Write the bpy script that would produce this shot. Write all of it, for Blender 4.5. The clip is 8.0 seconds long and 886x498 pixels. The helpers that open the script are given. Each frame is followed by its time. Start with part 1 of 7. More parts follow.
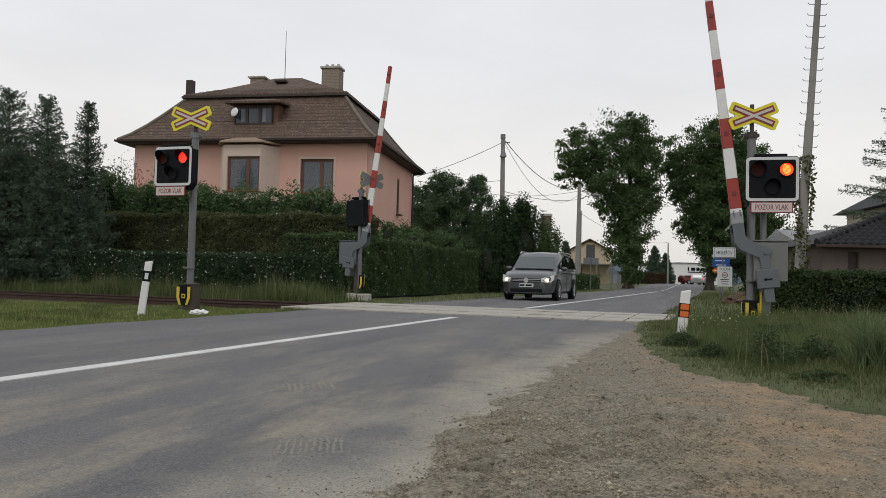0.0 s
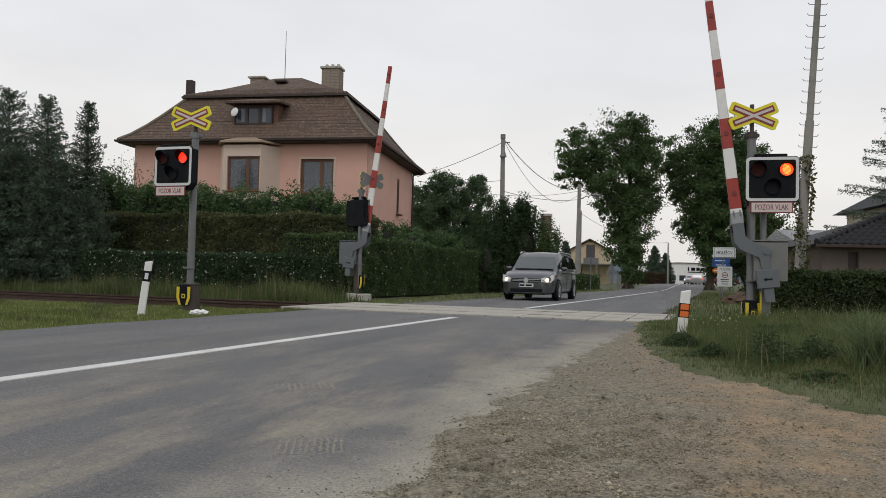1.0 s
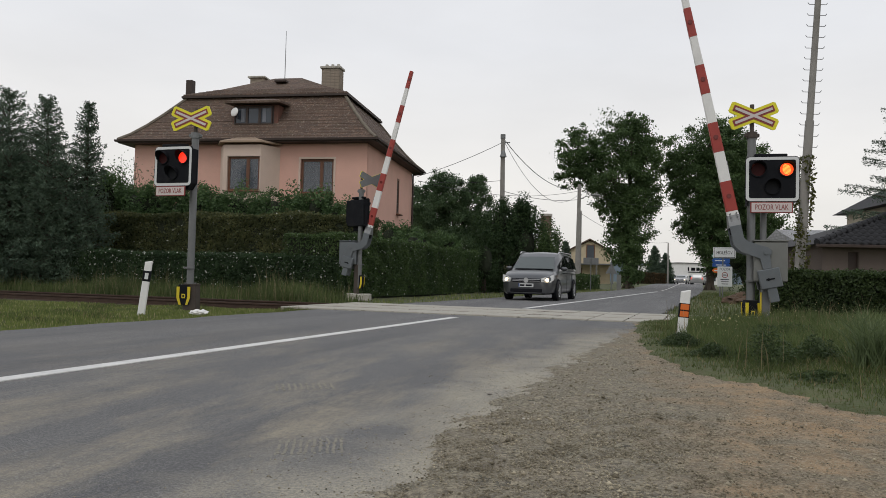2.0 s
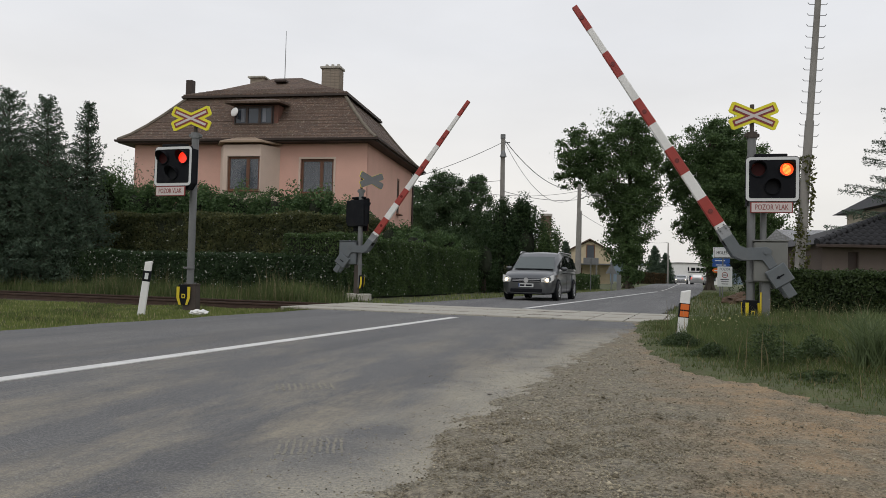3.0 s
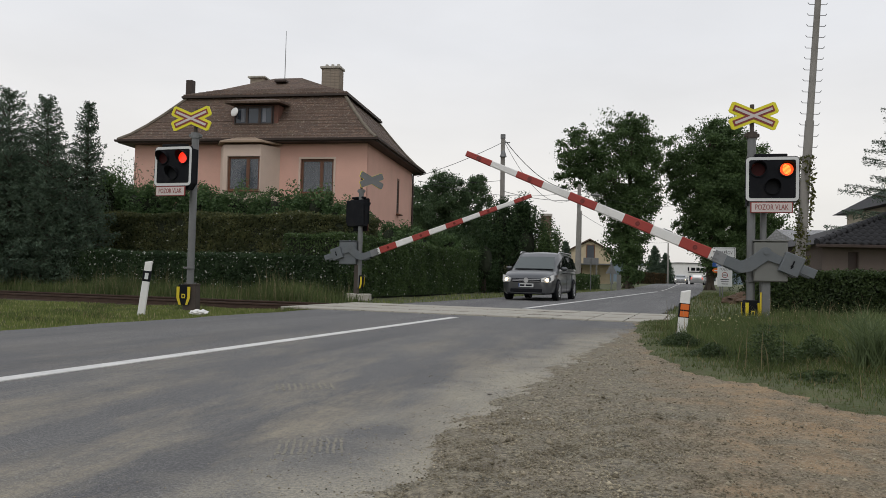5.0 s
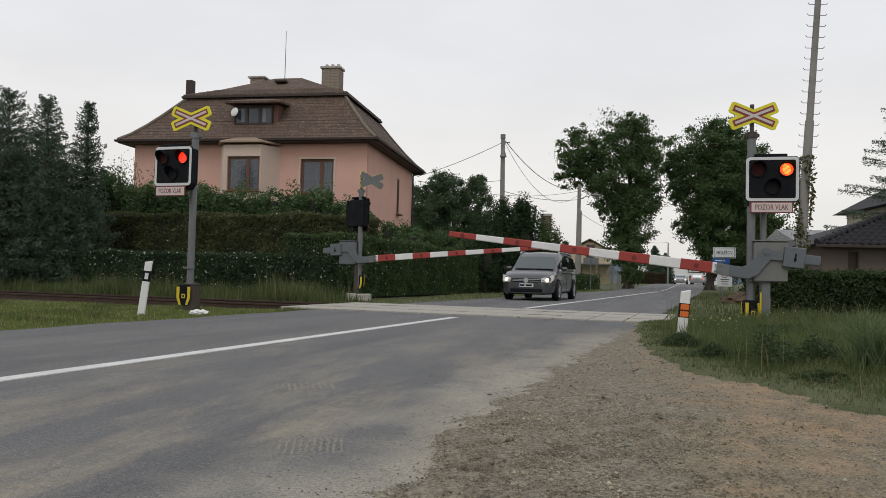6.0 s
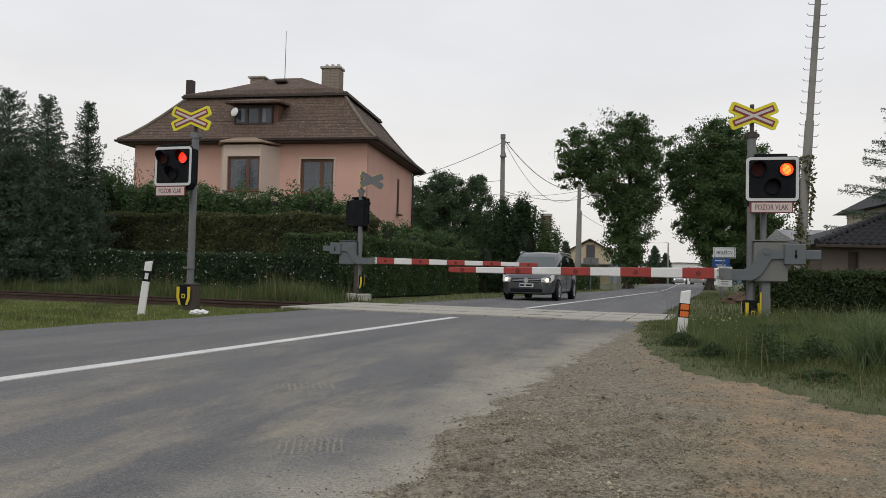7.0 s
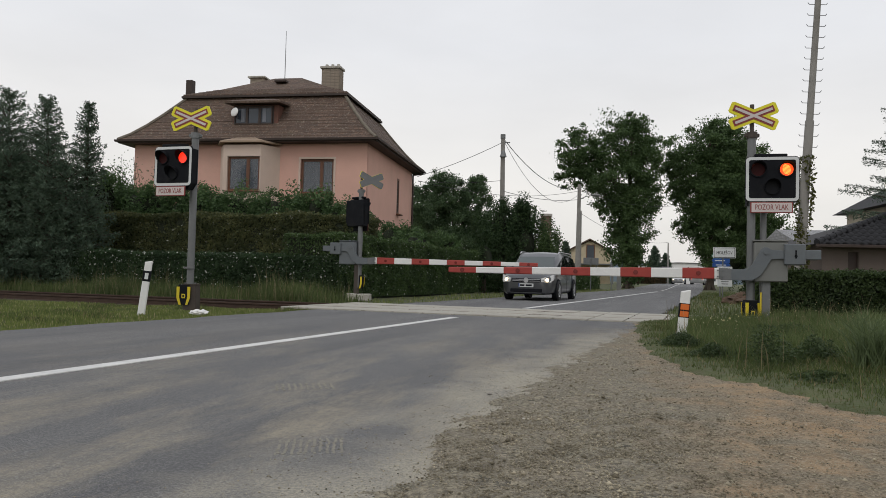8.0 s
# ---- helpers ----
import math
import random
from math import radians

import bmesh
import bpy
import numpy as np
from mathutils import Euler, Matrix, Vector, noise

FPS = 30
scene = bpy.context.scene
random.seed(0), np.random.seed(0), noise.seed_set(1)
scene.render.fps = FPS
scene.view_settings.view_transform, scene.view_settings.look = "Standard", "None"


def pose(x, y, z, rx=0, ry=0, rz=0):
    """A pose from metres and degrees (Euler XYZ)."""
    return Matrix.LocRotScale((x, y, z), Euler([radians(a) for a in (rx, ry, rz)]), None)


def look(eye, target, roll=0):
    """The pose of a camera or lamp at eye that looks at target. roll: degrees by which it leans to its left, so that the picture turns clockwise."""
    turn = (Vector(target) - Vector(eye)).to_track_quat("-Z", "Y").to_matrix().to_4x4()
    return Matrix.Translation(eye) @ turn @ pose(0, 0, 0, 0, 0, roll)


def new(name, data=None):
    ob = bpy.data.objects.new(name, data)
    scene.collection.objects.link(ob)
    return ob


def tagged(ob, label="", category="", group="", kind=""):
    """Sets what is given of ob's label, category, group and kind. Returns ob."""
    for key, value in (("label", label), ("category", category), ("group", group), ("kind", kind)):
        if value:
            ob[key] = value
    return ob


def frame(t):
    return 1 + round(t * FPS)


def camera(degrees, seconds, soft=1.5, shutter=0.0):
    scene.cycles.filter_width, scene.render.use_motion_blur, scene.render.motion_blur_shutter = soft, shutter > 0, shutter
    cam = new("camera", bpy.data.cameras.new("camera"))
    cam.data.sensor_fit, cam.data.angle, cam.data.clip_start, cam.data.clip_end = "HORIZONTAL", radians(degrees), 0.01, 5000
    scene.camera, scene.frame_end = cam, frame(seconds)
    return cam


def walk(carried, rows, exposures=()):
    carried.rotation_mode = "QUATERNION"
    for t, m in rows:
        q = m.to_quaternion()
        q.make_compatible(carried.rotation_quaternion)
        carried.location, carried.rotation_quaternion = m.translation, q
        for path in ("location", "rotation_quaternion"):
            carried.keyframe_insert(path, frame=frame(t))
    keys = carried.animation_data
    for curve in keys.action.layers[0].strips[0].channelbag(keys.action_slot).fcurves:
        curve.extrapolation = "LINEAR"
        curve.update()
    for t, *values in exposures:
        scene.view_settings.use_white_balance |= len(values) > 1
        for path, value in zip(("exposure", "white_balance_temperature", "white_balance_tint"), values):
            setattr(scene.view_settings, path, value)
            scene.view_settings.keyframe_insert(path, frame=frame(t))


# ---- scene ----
# one lens on a tripod, about knee high on the gravel beside the road
cam = camera(62.2, 8.0, soft=0.65)
EYE = (0, 0, 0.70)
VIEW = look(EYE, (0, 10, 0.70 + 10 * 0.03846), 1.4)
walk(cam, [(0, VIEW), (8.0, VIEW)], exposures=[(0, 0.0), (8.0, 0.0)])

# ---- light: an overcast afternoon ----
world = bpy.data.worlds.new("overcast_sky")
scene.world = world
world.use_nodes = True
wn, wl = world.node_tree.nodes, world.node_tree.links
wn.clear()
w_out = wn.new("ShaderNodeOutputWorld")
w_bg = wn.new("ShaderNodeBackground")
w_sky = wn.new("ShaderNodeTexSky")
w_sky.sky_type, w_sky.sun_disc = "NISHITA", False
w_sky.sun_elevation, w_sky.sun_rotation = radians(52), radians(205)
w_gain = wn.new("ShaderNodeVectorMath")
w_gain.operation = "SCALE"
w_gain.inputs[3].default_value = 0.10
w_co = wn.new("ShaderNodeTexCoord")
w_sep = wn.new("ShaderNodeSeparateXYZ")
w_ramp = wn.new("ShaderNodeValToRGB")
for k, (p, c) in enumerate([(0.0, (0.74, 0.715, 0.69)), (0.12, (0.905, 0.875, 0.835)), (0.30, (0.835, 0.84, 0.86)), (1.0, (0.74, 0.77, 0.84))]):
    e = w_ramp.color_ramp.elements[k] if k < 2 else w_ramp.color_ramp.elements.new(p)
    e.position, e.color = p, (*c, 1)
w_map = wn.new("ShaderNodeMapping")
w_map.inputs["Scale"].default_value = (1.6, 1.6, 5.0)
w_cloud = wn.new("ShaderNodeTexNoise")
w_cloud.inputs["Scale"].default_value, w_cloud.inputs["Detail"].default_value = 2.2, 5
w_cr = wn.new("ShaderNodeMapRange")
w_cr.inputs[1].default_value, w_cr.inputs[2].default_value = 0.3, 0.7
w_cr.inputs[3].default_value, w_cr.inputs[4].default_value = 0.955, 1.045
w_mul = wn.new("ShaderNodeVectorMath")
w_mul.operation = "SCALE"
w_mix = wn.new("ShaderNodeMix")
w_mix.data_type = "RGBA"
w_mix.inputs[0].default_value = 0.93
wl.new(w_co.outputs["Generated"], w_sep.inputs[0])
wl.new(w_sep.outputs[2], w_ramp.inputs[0])
wl.new(w_co.outputs["Generated"], w_map.inputs[0])
wl.new(w_map.outputs[0], w_cloud.inputs["Vector"])
wl.new(w_cloud.outputs[0], w_cr.inputs[0])
wl.new(w_ramp.outputs[0], w_mul.inputs[0])
wl.new(w_cr.outputs[0], w_mul.inputs[3])
wl.new(w_sky.outputs[0], w_gain.inputs[0])
wl.new(w_gain.outputs[0], w_mix.inputs[6])
wl.new(w_mul.outputs[0], w_mix.inputs[7])
wl.new(w_mix.outputs[2], w_bg.inputs[0])
wl.new(w_bg.outputs[0], w_out.inputs[0])
w_bg.inputs[1].default_value = 1.0
sun = new("sun", bpy.data.lights.new("sun", "SUN"))
sun.data.energy, sun.data.angle, sun.data.color = 0.6, radians(25), (1.0, 0.97, 0.93)
sun.matrix_world = look((-8, -17, 24), (0, 0, 0))


# ---- materials ----
class Nodes:
    """A few short ways to write node trees."""

    def __init__(self, name):
        self.m = bpy.data.materials.new(name)
        self.m.use_nodes = True
        self.t = self.m.node_tree
        self.b = self.t.nodes["Principled BSDF"]
        self.out = self.t.nodes["Material Output"]
        self.co = self.add("ShaderNodeTexCoord").outputs["Object"]

    def add(self, kind):
        return self.t.nodes.new(kind)

    def link(self, a, b):
        self.t.links.new(a, b)

    def noise(self, scale, detail=4, rough=0.55, stretch=None, co=None):
        n = self.add("ShaderNodeTexNoise")
        n.inputs["Scale"].default_value, n.inputs["Detail"].default_value, n.inputs["Roughness"].default_value = scale, detail, rough
        src = co or self.co
        if stretch:
            mp = self.add("ShaderNodeMapping")
            mp.inputs["Scale"].default_value = stretch
            self.link(src, mp.inputs[0])
            src = mp.outputs[0]
        self.link(src, n.inputs["Vector"])
        return n.outputs[0]

    def rng(self, src, a, b, c=0.0, d=1.0):
        n = self.add("ShaderNodeMapRange")
        for i, v in enumerate((a, b, c, d)):
            n.inputs[i + 1].default_value = v
        self.link(src, n.inputs[0])
        return n.outputs[0]

    def mix(self, fac, a, b, blend="MIX"):
        n = self.add("ShaderNodeMix")
        n.data_type, n.blend_type = "RGBA", blend
        for v, s in ((fac, 0), (a, 6), (b, 7)):
            if isinstance(v, (int, float)):
                n.inputs[s].default_value = v
            elif isinstance(v, tuple):
                n.inputs[s].default_value = (*v, 1)
            else:
                self.link(v, n.inputs[s])
        return n.outputs[2]

    def math(self, op, a, b=0.0):
        n = self.add("ShaderNodeMath")
        n.operation = op
        for i, v in enumerate((a, b)):
            if isinstance(v, (int, float)):
                n.inputs[i].default_value = v
            else:
                self.link(v, n.inputs[i])
        return n.outputs[0]

    def finish(self, color, rough=0.6, metal=0.0, bump=None, strength=0.3, distance=0.01):
        if isinstance(color, tuple):
            self.b.inputs["Base Color"].default_value = (*color, 1)
        else:
            self.link(color, self.b.inputs["Base Color"])
        if isinstance(rough, (int, float)):
            self.b.inputs["Roughness"].default_value = rough
        else:
            self.link(rough, self.b.inputs["Roughness"])
        self.b.inputs["Metallic"].default_value = metal
        if bump is not None:
            n = self.add("ShaderNodeBump")
            n.inputs["Strength"].default_value, n.inputs["Distance"].default_value = strength, distance
            self.link(bump, n.inputs["Height"])
            self.link(n.outputs[0], self.b.inputs["Normal"])
        return self.m


def worn(name, color, dark=0.72, rough=0.55, metal=0.0, scale=6.0, fine=60.0, bump=0.15, dirt=(0.16, 0.14, 0.11), dirty=0.25, stretch=None):
    """Paint, plaster, metal or stone: a colour with patches, fine grain and dirt."""
    n = Nodes(name)
    big = n.rng(n.noise(scale, 5, 0.6, stretch), 0.3, 0.7)
    small = n.noise(fine, 3)
    c = n.mix(big, tuple(v * dark for v in color), color)
    c = n.mix(n.rng(small, 0.35, 0.65, 0.0, 0.25), c, tuple(v * 0.8 for v in color))
    c = n.mix(n.rng(n.noise(scale * 0.6, 6, 0.7), 0.52, 0.75, 0, dirty), c, dirt)
    return n.finish(c, n.rng(small, 0.2, 0.8, rough - 0.08, rough + 0.12), metal, small, bump, 0.004)


def foliage(name, light, dark, rough=0.55, patches=1.2, flowers=None, deep=0.85, thin=0.4):
    n = Nodes(name)
    geo = n.add("ShaderNodeNewGeometry")
    rnd = geo.outputs["Random Per Island"]
    c = n.mix(rnd, dark, light)
    c = n.mix(n.rng(n.noise(patches, 3), 0.35, 0.65, 0.0, 0.75), c, tuple(v * deep for v in dark))
    if flowers:
        c = n.mix(n.rng(rnd, 1 - flowers[0], 1 - flowers[0] + 0.002), c, flowers[1])
    n.finish(c, rough)
    if "Specular IOR Level" in n.b.inputs:
        n.b.inputs["Specular IOR Level"].default_value = 0.25
    if thin:
        tr = n.add("ShaderNodeBsdfTranslucent")
        n.link(c, tr.inputs[0])
        ms = n.add("ShaderNodeMixShader")
        ms.inputs[0].default_value = thin
        n.link(n.b.outputs[0], ms.inputs[1])
        n.link(tr.outputs[0], ms.inputs[2])
        n.link(ms.outputs[0], n.out.inputs[0])
    return n.m


def plain(name, color, rough=0.5, metal=0.0, emit=None, power=0.0):
    n = Nodes(name)
    small = n.noise(45, 3)
    c = n.mix(n.rng(small, 0.3, 0.7, 0, 0.3), color, tuple(v * 0.78 for v in color))
    m = n.finish(c, rough, metal)
    if emit:
        n.b.inputs["Emission Color"].default_value = (*emit, 1)
        n.b.inputs["Emission Strength"].default_value = power
    return m


def asphalt():
    n = Nodes("asphalt")
    grit = n.noise(190, 3, 0.7)
    mid = n.noise(38, 4)
    tone = n.rng(n.noise(0.55, 6, 0.65), 0.3, 0.7)
    c = n.mix(tone, (0.090, 0.090, 0.092), (0.134, 0.132, 0.127))
    c = n.mix(n.rng(grit, 0.52, 0.60), c, (0.25, 0.245, 0.235))
    c = n.mix(n.rng(grit, 0.40, 0.48, 0.75, 0.0), c, (0.035, 0.035, 0.038))
    speck = n.noise(70, 5, 0.8)
    c = n.mix(n.rng(speck, 0.54, 0.61, 0.0, 0.85), c, (0.27, 0.265, 0.255))
    c = n.mix(n.rng(speck, 0.38, 0.46, 0.7, 0.0), c, (0.045, 0.046, 0.05))
    # darker bands where wheels run along the road
    streak = n.noise(1.0, 5, 0.6, (1.5, 0.09, 1))
    c = n.mix(n.rng(streak, 0.44, 0.62, 0, 0.5), c, (0.076, 0.075, 0.077))
    # dust swept from the gravel in long arcs, thick beside it and thin further out
    sep = n.add("ShaderNodeSeparateXYZ")
    n.link(n.co, sep.inputs[0])
    turn = n.add("ShaderNodeMapping")
    turn.vector_type = "TEXTURE"
    turn.inputs["Rotation"].default_value = (0, 0, radians(7))
    turn.inputs["Scale"].default_value = (0.62, 2.3, 1)
    n.link(n.co, turn.inputs[0])
    near = n.rng(sep.outputs[0], -3.2, 2.6)
    along = n.rng(sep.outputs[1], 13.5, 5.0)
    dust = n.math("MULTIPLY", n.rng(n.noise(0.9, 8, 0.74, None, turn.outputs[0]), 0.45, 0.66), n.math("MULTIPLY", near, along))
    dust = n.math("MULTIPLY", dust, n.rng(n.noise(26, 5, 0.75), 0.34, 0.54, 0.45, 1.0))
    c = n.mix(n.math("MULTIPLY", dust, n.rng(n.noise(120, 4, 0.8), 0.40, 0.56, 0.45, 1.0)), c, (0.37, 0.32, 0.228))
    wander = n.math("ADD", sep.outputs[0], n.rng(n.noise(0.8, 4, 0.6), 0.3, 0.7, -0.35, 0.35))
    edge = n.math("MULTIPLY", n.rng(wander, 2.40, 2.90, 0.0, 1.0), n.rng(sep.outputs[1], 13.0, 10.0))
    edge = n.math("MULTIPLY", edge, n.rng(n.noise(2.6, 8, 0.75), 0.32, 0.54, 0.35, 1.0))
    edge = n.math("MULTIPLY", edge, n.rng(n.noise(75, 5, 0.85), 0.42, 0.56, 0.28, 1.0))
    c = n.mix(edge, c, (0.385, 0.35, 0.27))
    return n.finish(c, n.rng(mid, 0.3, 0.7, 0.72, 0.95), 0, n.math("ADD", grit, mid), 0.6, 0.006)


def gravel():
    n = Nodes("gravel")

    def cells(scale):
        v = n.add("ShaderNodeTexVoronoi")
        v.inputs["Scale"].default_value = scale
        n.link(n.co, v.inputs["Vector"])
        h = n.add("ShaderNodeSeparateColor")
        n.link(v.outputs["Color"], h.inputs[0])
        return v.outputs["Distance"], h.outputs[0]

    d1, r1 = cells(48)
    d2, r2 = cells(125)
    pick = n.rng(n.noise(5, 5, 0.7), 0.42, 0.58)
    grey = n.mix(pick, n.mix(r1, (0.050, 0.048, 0.036), (0.36, 0.32, 0.225)), n.mix(r2, (0.072, 0.066, 0.048), (0.31, 0.28, 0.20)))
    grey = n.mix(n.rng(n.noise(14, 5, 0.7), 0.42, 0.6, 0.0, 0.55), grey, (0.17, 0.155, 0.13))
    brown = n.mix(r2, (0.095, 0.074, 0.046), (0.31, 0.235, 0.142))
    brown = n.mix(n.rng(n.noise(7, 6, 0.7), 0.4, 0.62, 0.0, 0.8), brown, (0.25, 0.18, 0.105))
    brown = n.mix(n.rng(n.noise(2.2, 5, 0.7), 0.46, 0.62, 0.0, 0.8), brown, (0.42, 0.268, 0.135))
    sep = n.add("ShaderNodeSeparateXYZ")
    n.link(n.co, sep.inputs[0])
    right = n.math("ADD", sep.outputs[0], n.math("MULTIPLY", sep.outputs[1], -0.2))
    right = n.rng(n.math("ADD", right, n.rng(n.noise(1.3, 6, 0.7), 0.3, 0.7, -0.6, 0.6)), 0.25, 1.15, 0.12, 1.0)
    coarse = n.noise(60, 5, 0.8)
    c = n.mix(n.math("MULTIPLY", right, n.rng(n.noise(3.5, 6, 0.75), 0.35, 0.6, 0.6, 1.0)), grey, brown)
    c = n.mix(n.rng(coarse, 0.36, 0.46, 0.55, 0.0), c, (0.065, 0.057, 0.044))
    c = n.mix(n.rng(coarse, 0.53, 0.63, 0.0, 0.75), c, (0.38, 0.33, 0.24))
    h = n.math("ADD", n.math("MULTIPLY", d1, -1.0), n.math("MULTIPLY", d2, -0.6))
    return n.finish(c, 0.95, 0, h, 0.8, 0.012)


def ground_mat():
    n = Nodes("meadow_soil")
    c = n.mix(n.rng(n.noise(1.4, 6, 0.65), 0.35, 0.65), (0.055, 0.068, 0.024), (0.100, 0.112, 0.042))
    c = n.mix(n.rng(n.noise(9, 5), 0.5, 0.7, 0, 0.6), c, (0.12, 0.095, 0.06))
    return n.finish(c, 0.95, 0, n.noise(30, 4), 0.6, 0.03)


def tiles_mat(name, a, b, spots):
    n = Nodes(name)
    wave = n.add("ShaderNodeTexBrick")
    wave.inputs["Scale"].default_value = 1.0
    wave.inputs["Brick Width"].default_value, wave.inputs["Row Height"].default_value = 0.22, 0.16
    wave.inputs["Mortar Size"].default_value = 0.012
    wave.inputs["Color1"].default_value, wave.inputs["Color2"].default_value, wave.inputs["Mortar"].default_value = (*a, 1), (*b, 1), (*(v * 0.35 for v in a), 1)
    uv = n.add("ShaderNodeUVMap")
    n.link(uv.outputs[0], wave.inputs["Vector"])
    c = n.mix(n.rng(n.noise(0.9, 6, 0.6), 0.35, 0.7, 0.0, 0.65), wave.outputs[0], tuple(v * 0.55 for v in a))
    c = n.mix(n.rng(n.noise(11, 6, 0.8), 0.555, 0.63, 0, 0.8), c, spots)
    c = n.mix(n.rng(n.noise(14, 4, 0.75), 0.42, 0.6, 0.0, 0.5), c, tuple(v * 0.45 for v in a))
    c = n.mix(n.rng(n.noise(1.6, 5, 0.7), 0.55, 0.75, 0, 0.5), c, (0.10, 0.085, 0.05))
    return n.finish(c, 0.85, 0, wave.outputs[1], 0.6, -0.02)


M = {}
M["asphalt"], M["gravel"], M["ground"] = asphalt(), gravel(), ground_mat()
M["line"] = worn("road_paint", (0.72, 0.71, 0.68), 0.8, 0.7, 0, 3, 90, 0.3, (0.2, 0.19, 0.18), 0.55)
M["slab"] = worn("crossing_concrete", (0.43, 0.405, 0.345), 0.78, 0.85, 0, 2.5, 40, 0.3, (0.20, 0.15, 0.10), 0.5)
M["concrete"] = worn("pale_concrete", (0.50, 0.47, 0.41), 0.7, 0.9, 0, 5, 60, 0.4, (0.12, 0.11, 0.08), 0.5)
M["pole_concrete"] = worn("pole_concrete", (0.30, 0.285, 0.26), 0.7, 0.9, 0, 2, 60, 0.3, (0.13, 0.12, 0.10), 0.4)
M["rail"] = worn("rusty_rail", (0.070, 0.040, 0.027), 0.6, 0.75, 0.2, 4, 60, 0.3, (0.05, 0.035, 0.025), 0.4)
M["ballast"] = worn("ballast", (0.15, 0.12, 0.095), 0.5, 0.95, 0, 14, 60, 1.0, (0.05, 0.045, 0.03), 0.6)
M["white"] = worn("white_paint", (0.80, 0.79, 0.76), 0.9, 0.42, 0, 3, 50, 0.05, (0.32, 0.29, 0.25), 0.22)
M["red"] = worn("red_paint", (0.36, 0.042, 0.030), 0.8, 0.5, 0, 4, 50, 0.05, (0.2, 0.04, 0.03), 0.3)
M["reflector"] = plain("dark_red_reflector", (0.16, 0.016, 0.012), 0.25)
# grey paint of the boom steel; also stands for shade on the far box
M["grey"] = worn("grey_paint_and_box_shade", (0.135, 0.150, 0.160), 0.82, 0.45, 0.1, 3, 40, 0.08, (0.11, 0.10, 0.09), 0.35)
M["box"] = worn("box_grey_beige", (0.185, 0.187, 0.172), 0.8, 0.5, 0, 2.5, 40, 0.08, (0.22, 0.13, 0.07), 0.35)
M["galv"] = worn("galvanised_steel", (0.185, 0.19, 0.19), 0.8, 0.5, 0.35, 5, 60, 0.1, (0.13, 0.12, 0.11), 0.3)
M["black"] = worn("black_paint", (0.012, 0.013, 0.016), 0.7, 0.75, 0, 5, 60, 0.05, (0.04, 0.037, 0.032), 0.3)
M["black"].node_tree.nodes["Principled BSDF"].inputs["Specular IOR Level"].default_value = 0.12
M["brown_steel"] = worn("brown_steel", (0.06, 0.045, 0.035), 0.7, 0.65, 0, 5, 60, 0.1, (0.1, 0.08, 0.06), 0.3)
M["yellow"] = worn("sign_yellow", (0.80, 0.72, 0.02), 0.93, 0.4, 0, 3, 40, 0.03, (0.35, 0.3, 0.08), 0.12)
M["chevron"] = worn("faded_yellow", (0.72, 0.55, 0.02), 0.85, 0.5, 0, 6, 40, 0.05, (0.3, 0.25, 0.08), 0.3)
M["sign_red"] = worn("sign_red", (0.26, 0.042, 0.034), 0.85, 0.45, 0, 4, 50, 0.03, (0.2, 0.06, 0.04), 0.2)
M["sign_pale"] = worn("sign_pale", (0.62, 0.545, 0.52), 0.92, 0.45, 0, 4, 50, 0.03, (0.4, 0.3, 0.26), 0.25)
M["sign_white"] = worn("sign_white", (0.66, 0.67, 0.66), 0.92, 0.4, 0, 3, 50, 0.03, (0.35, 0.34, 0.3), 0.2)
M["sign_blue"] = worn("sign_blue", (0.018, 0.085, 0.32), 0.85, 0.4, 0, 3, 50, 0.03, (0.05, 0.1, 0.2), 0.2)
M["sign_green"] = worn("sign_green", (0.015, 0.16, 0.085), 0.85, 0.4, 0, 3, 50, 0.03, (0.05, 0.1, 0.06), 0.2)
M["sign_orange"] = worn("sign_orange", (0.75, 0.16, 0.02), 0.88, 0.4, 0, 3, 50, 0.03, (0.4, 0.15, 0.05), 0.2)
M["lamp_on"] = plain("lit_red_lamp", (0.25, 0.02, 0.01), 0.5, 0, (1.0, 0.085, 0.012), 1.1)
M["lamp_core"] = plain("lit_lamp_core", (0.3, 0.1, 0.03), 0.5, 0, (1.0, 0.46, 0.07), 1.3)
M["lamp_far"] = plain("lit_red_lamp_seen_aslant", (0.5, 0.03, 0.02), 0.3, 0, (1.0, 0.035, 0.01), 0.95)
M["lens"] = plain("dark_red_lens", (0.045, 0.006, 0.006), 0.5)
M["lens_clear"] = plain("dark_clear_lens", (0.010, 0.011, 0.014), 0.5)
for k in ("lens", "lens_clear"):
    M[k].node_tree.nodes["Principled BSDF"].inputs["Specular IOR Level"].default_value = 0.15
M["pink"] = worn("pink_render", (0.72, 0.43, 0.345), 0.90, 0.9, 0, 0.8, 30, 0.2, (0.42, 0.30, 0.24), 0.3)
M["cream"] = worn("cream_render", (0.66, 0.52, 0.43), 0.92, 0.9, 0, 0.8, 30, 0.2, (0.42, 0.33, 0.27), 0.25)
M["roof"] = tiles_mat("old_roof_tiles", (0.165, 0.102, 0.070), (0.072, 0.047, 0.036), (0.36, 0.32, 0.26))
M["soffit"] = worn("dark_brown_wood", (0.045, 0.027, 0.02), 0.7, 0.6, 0, 3, 30, 0.2, (0.03, 0.025, 0.02), 0.3)
M["frame"] = worn("brown_window_frame", (0.155, 0.062, 0.028), 0.7, 0.5, 0, 4, 50, 0.1, (0.06, 0.03, 0.02), 0.3)
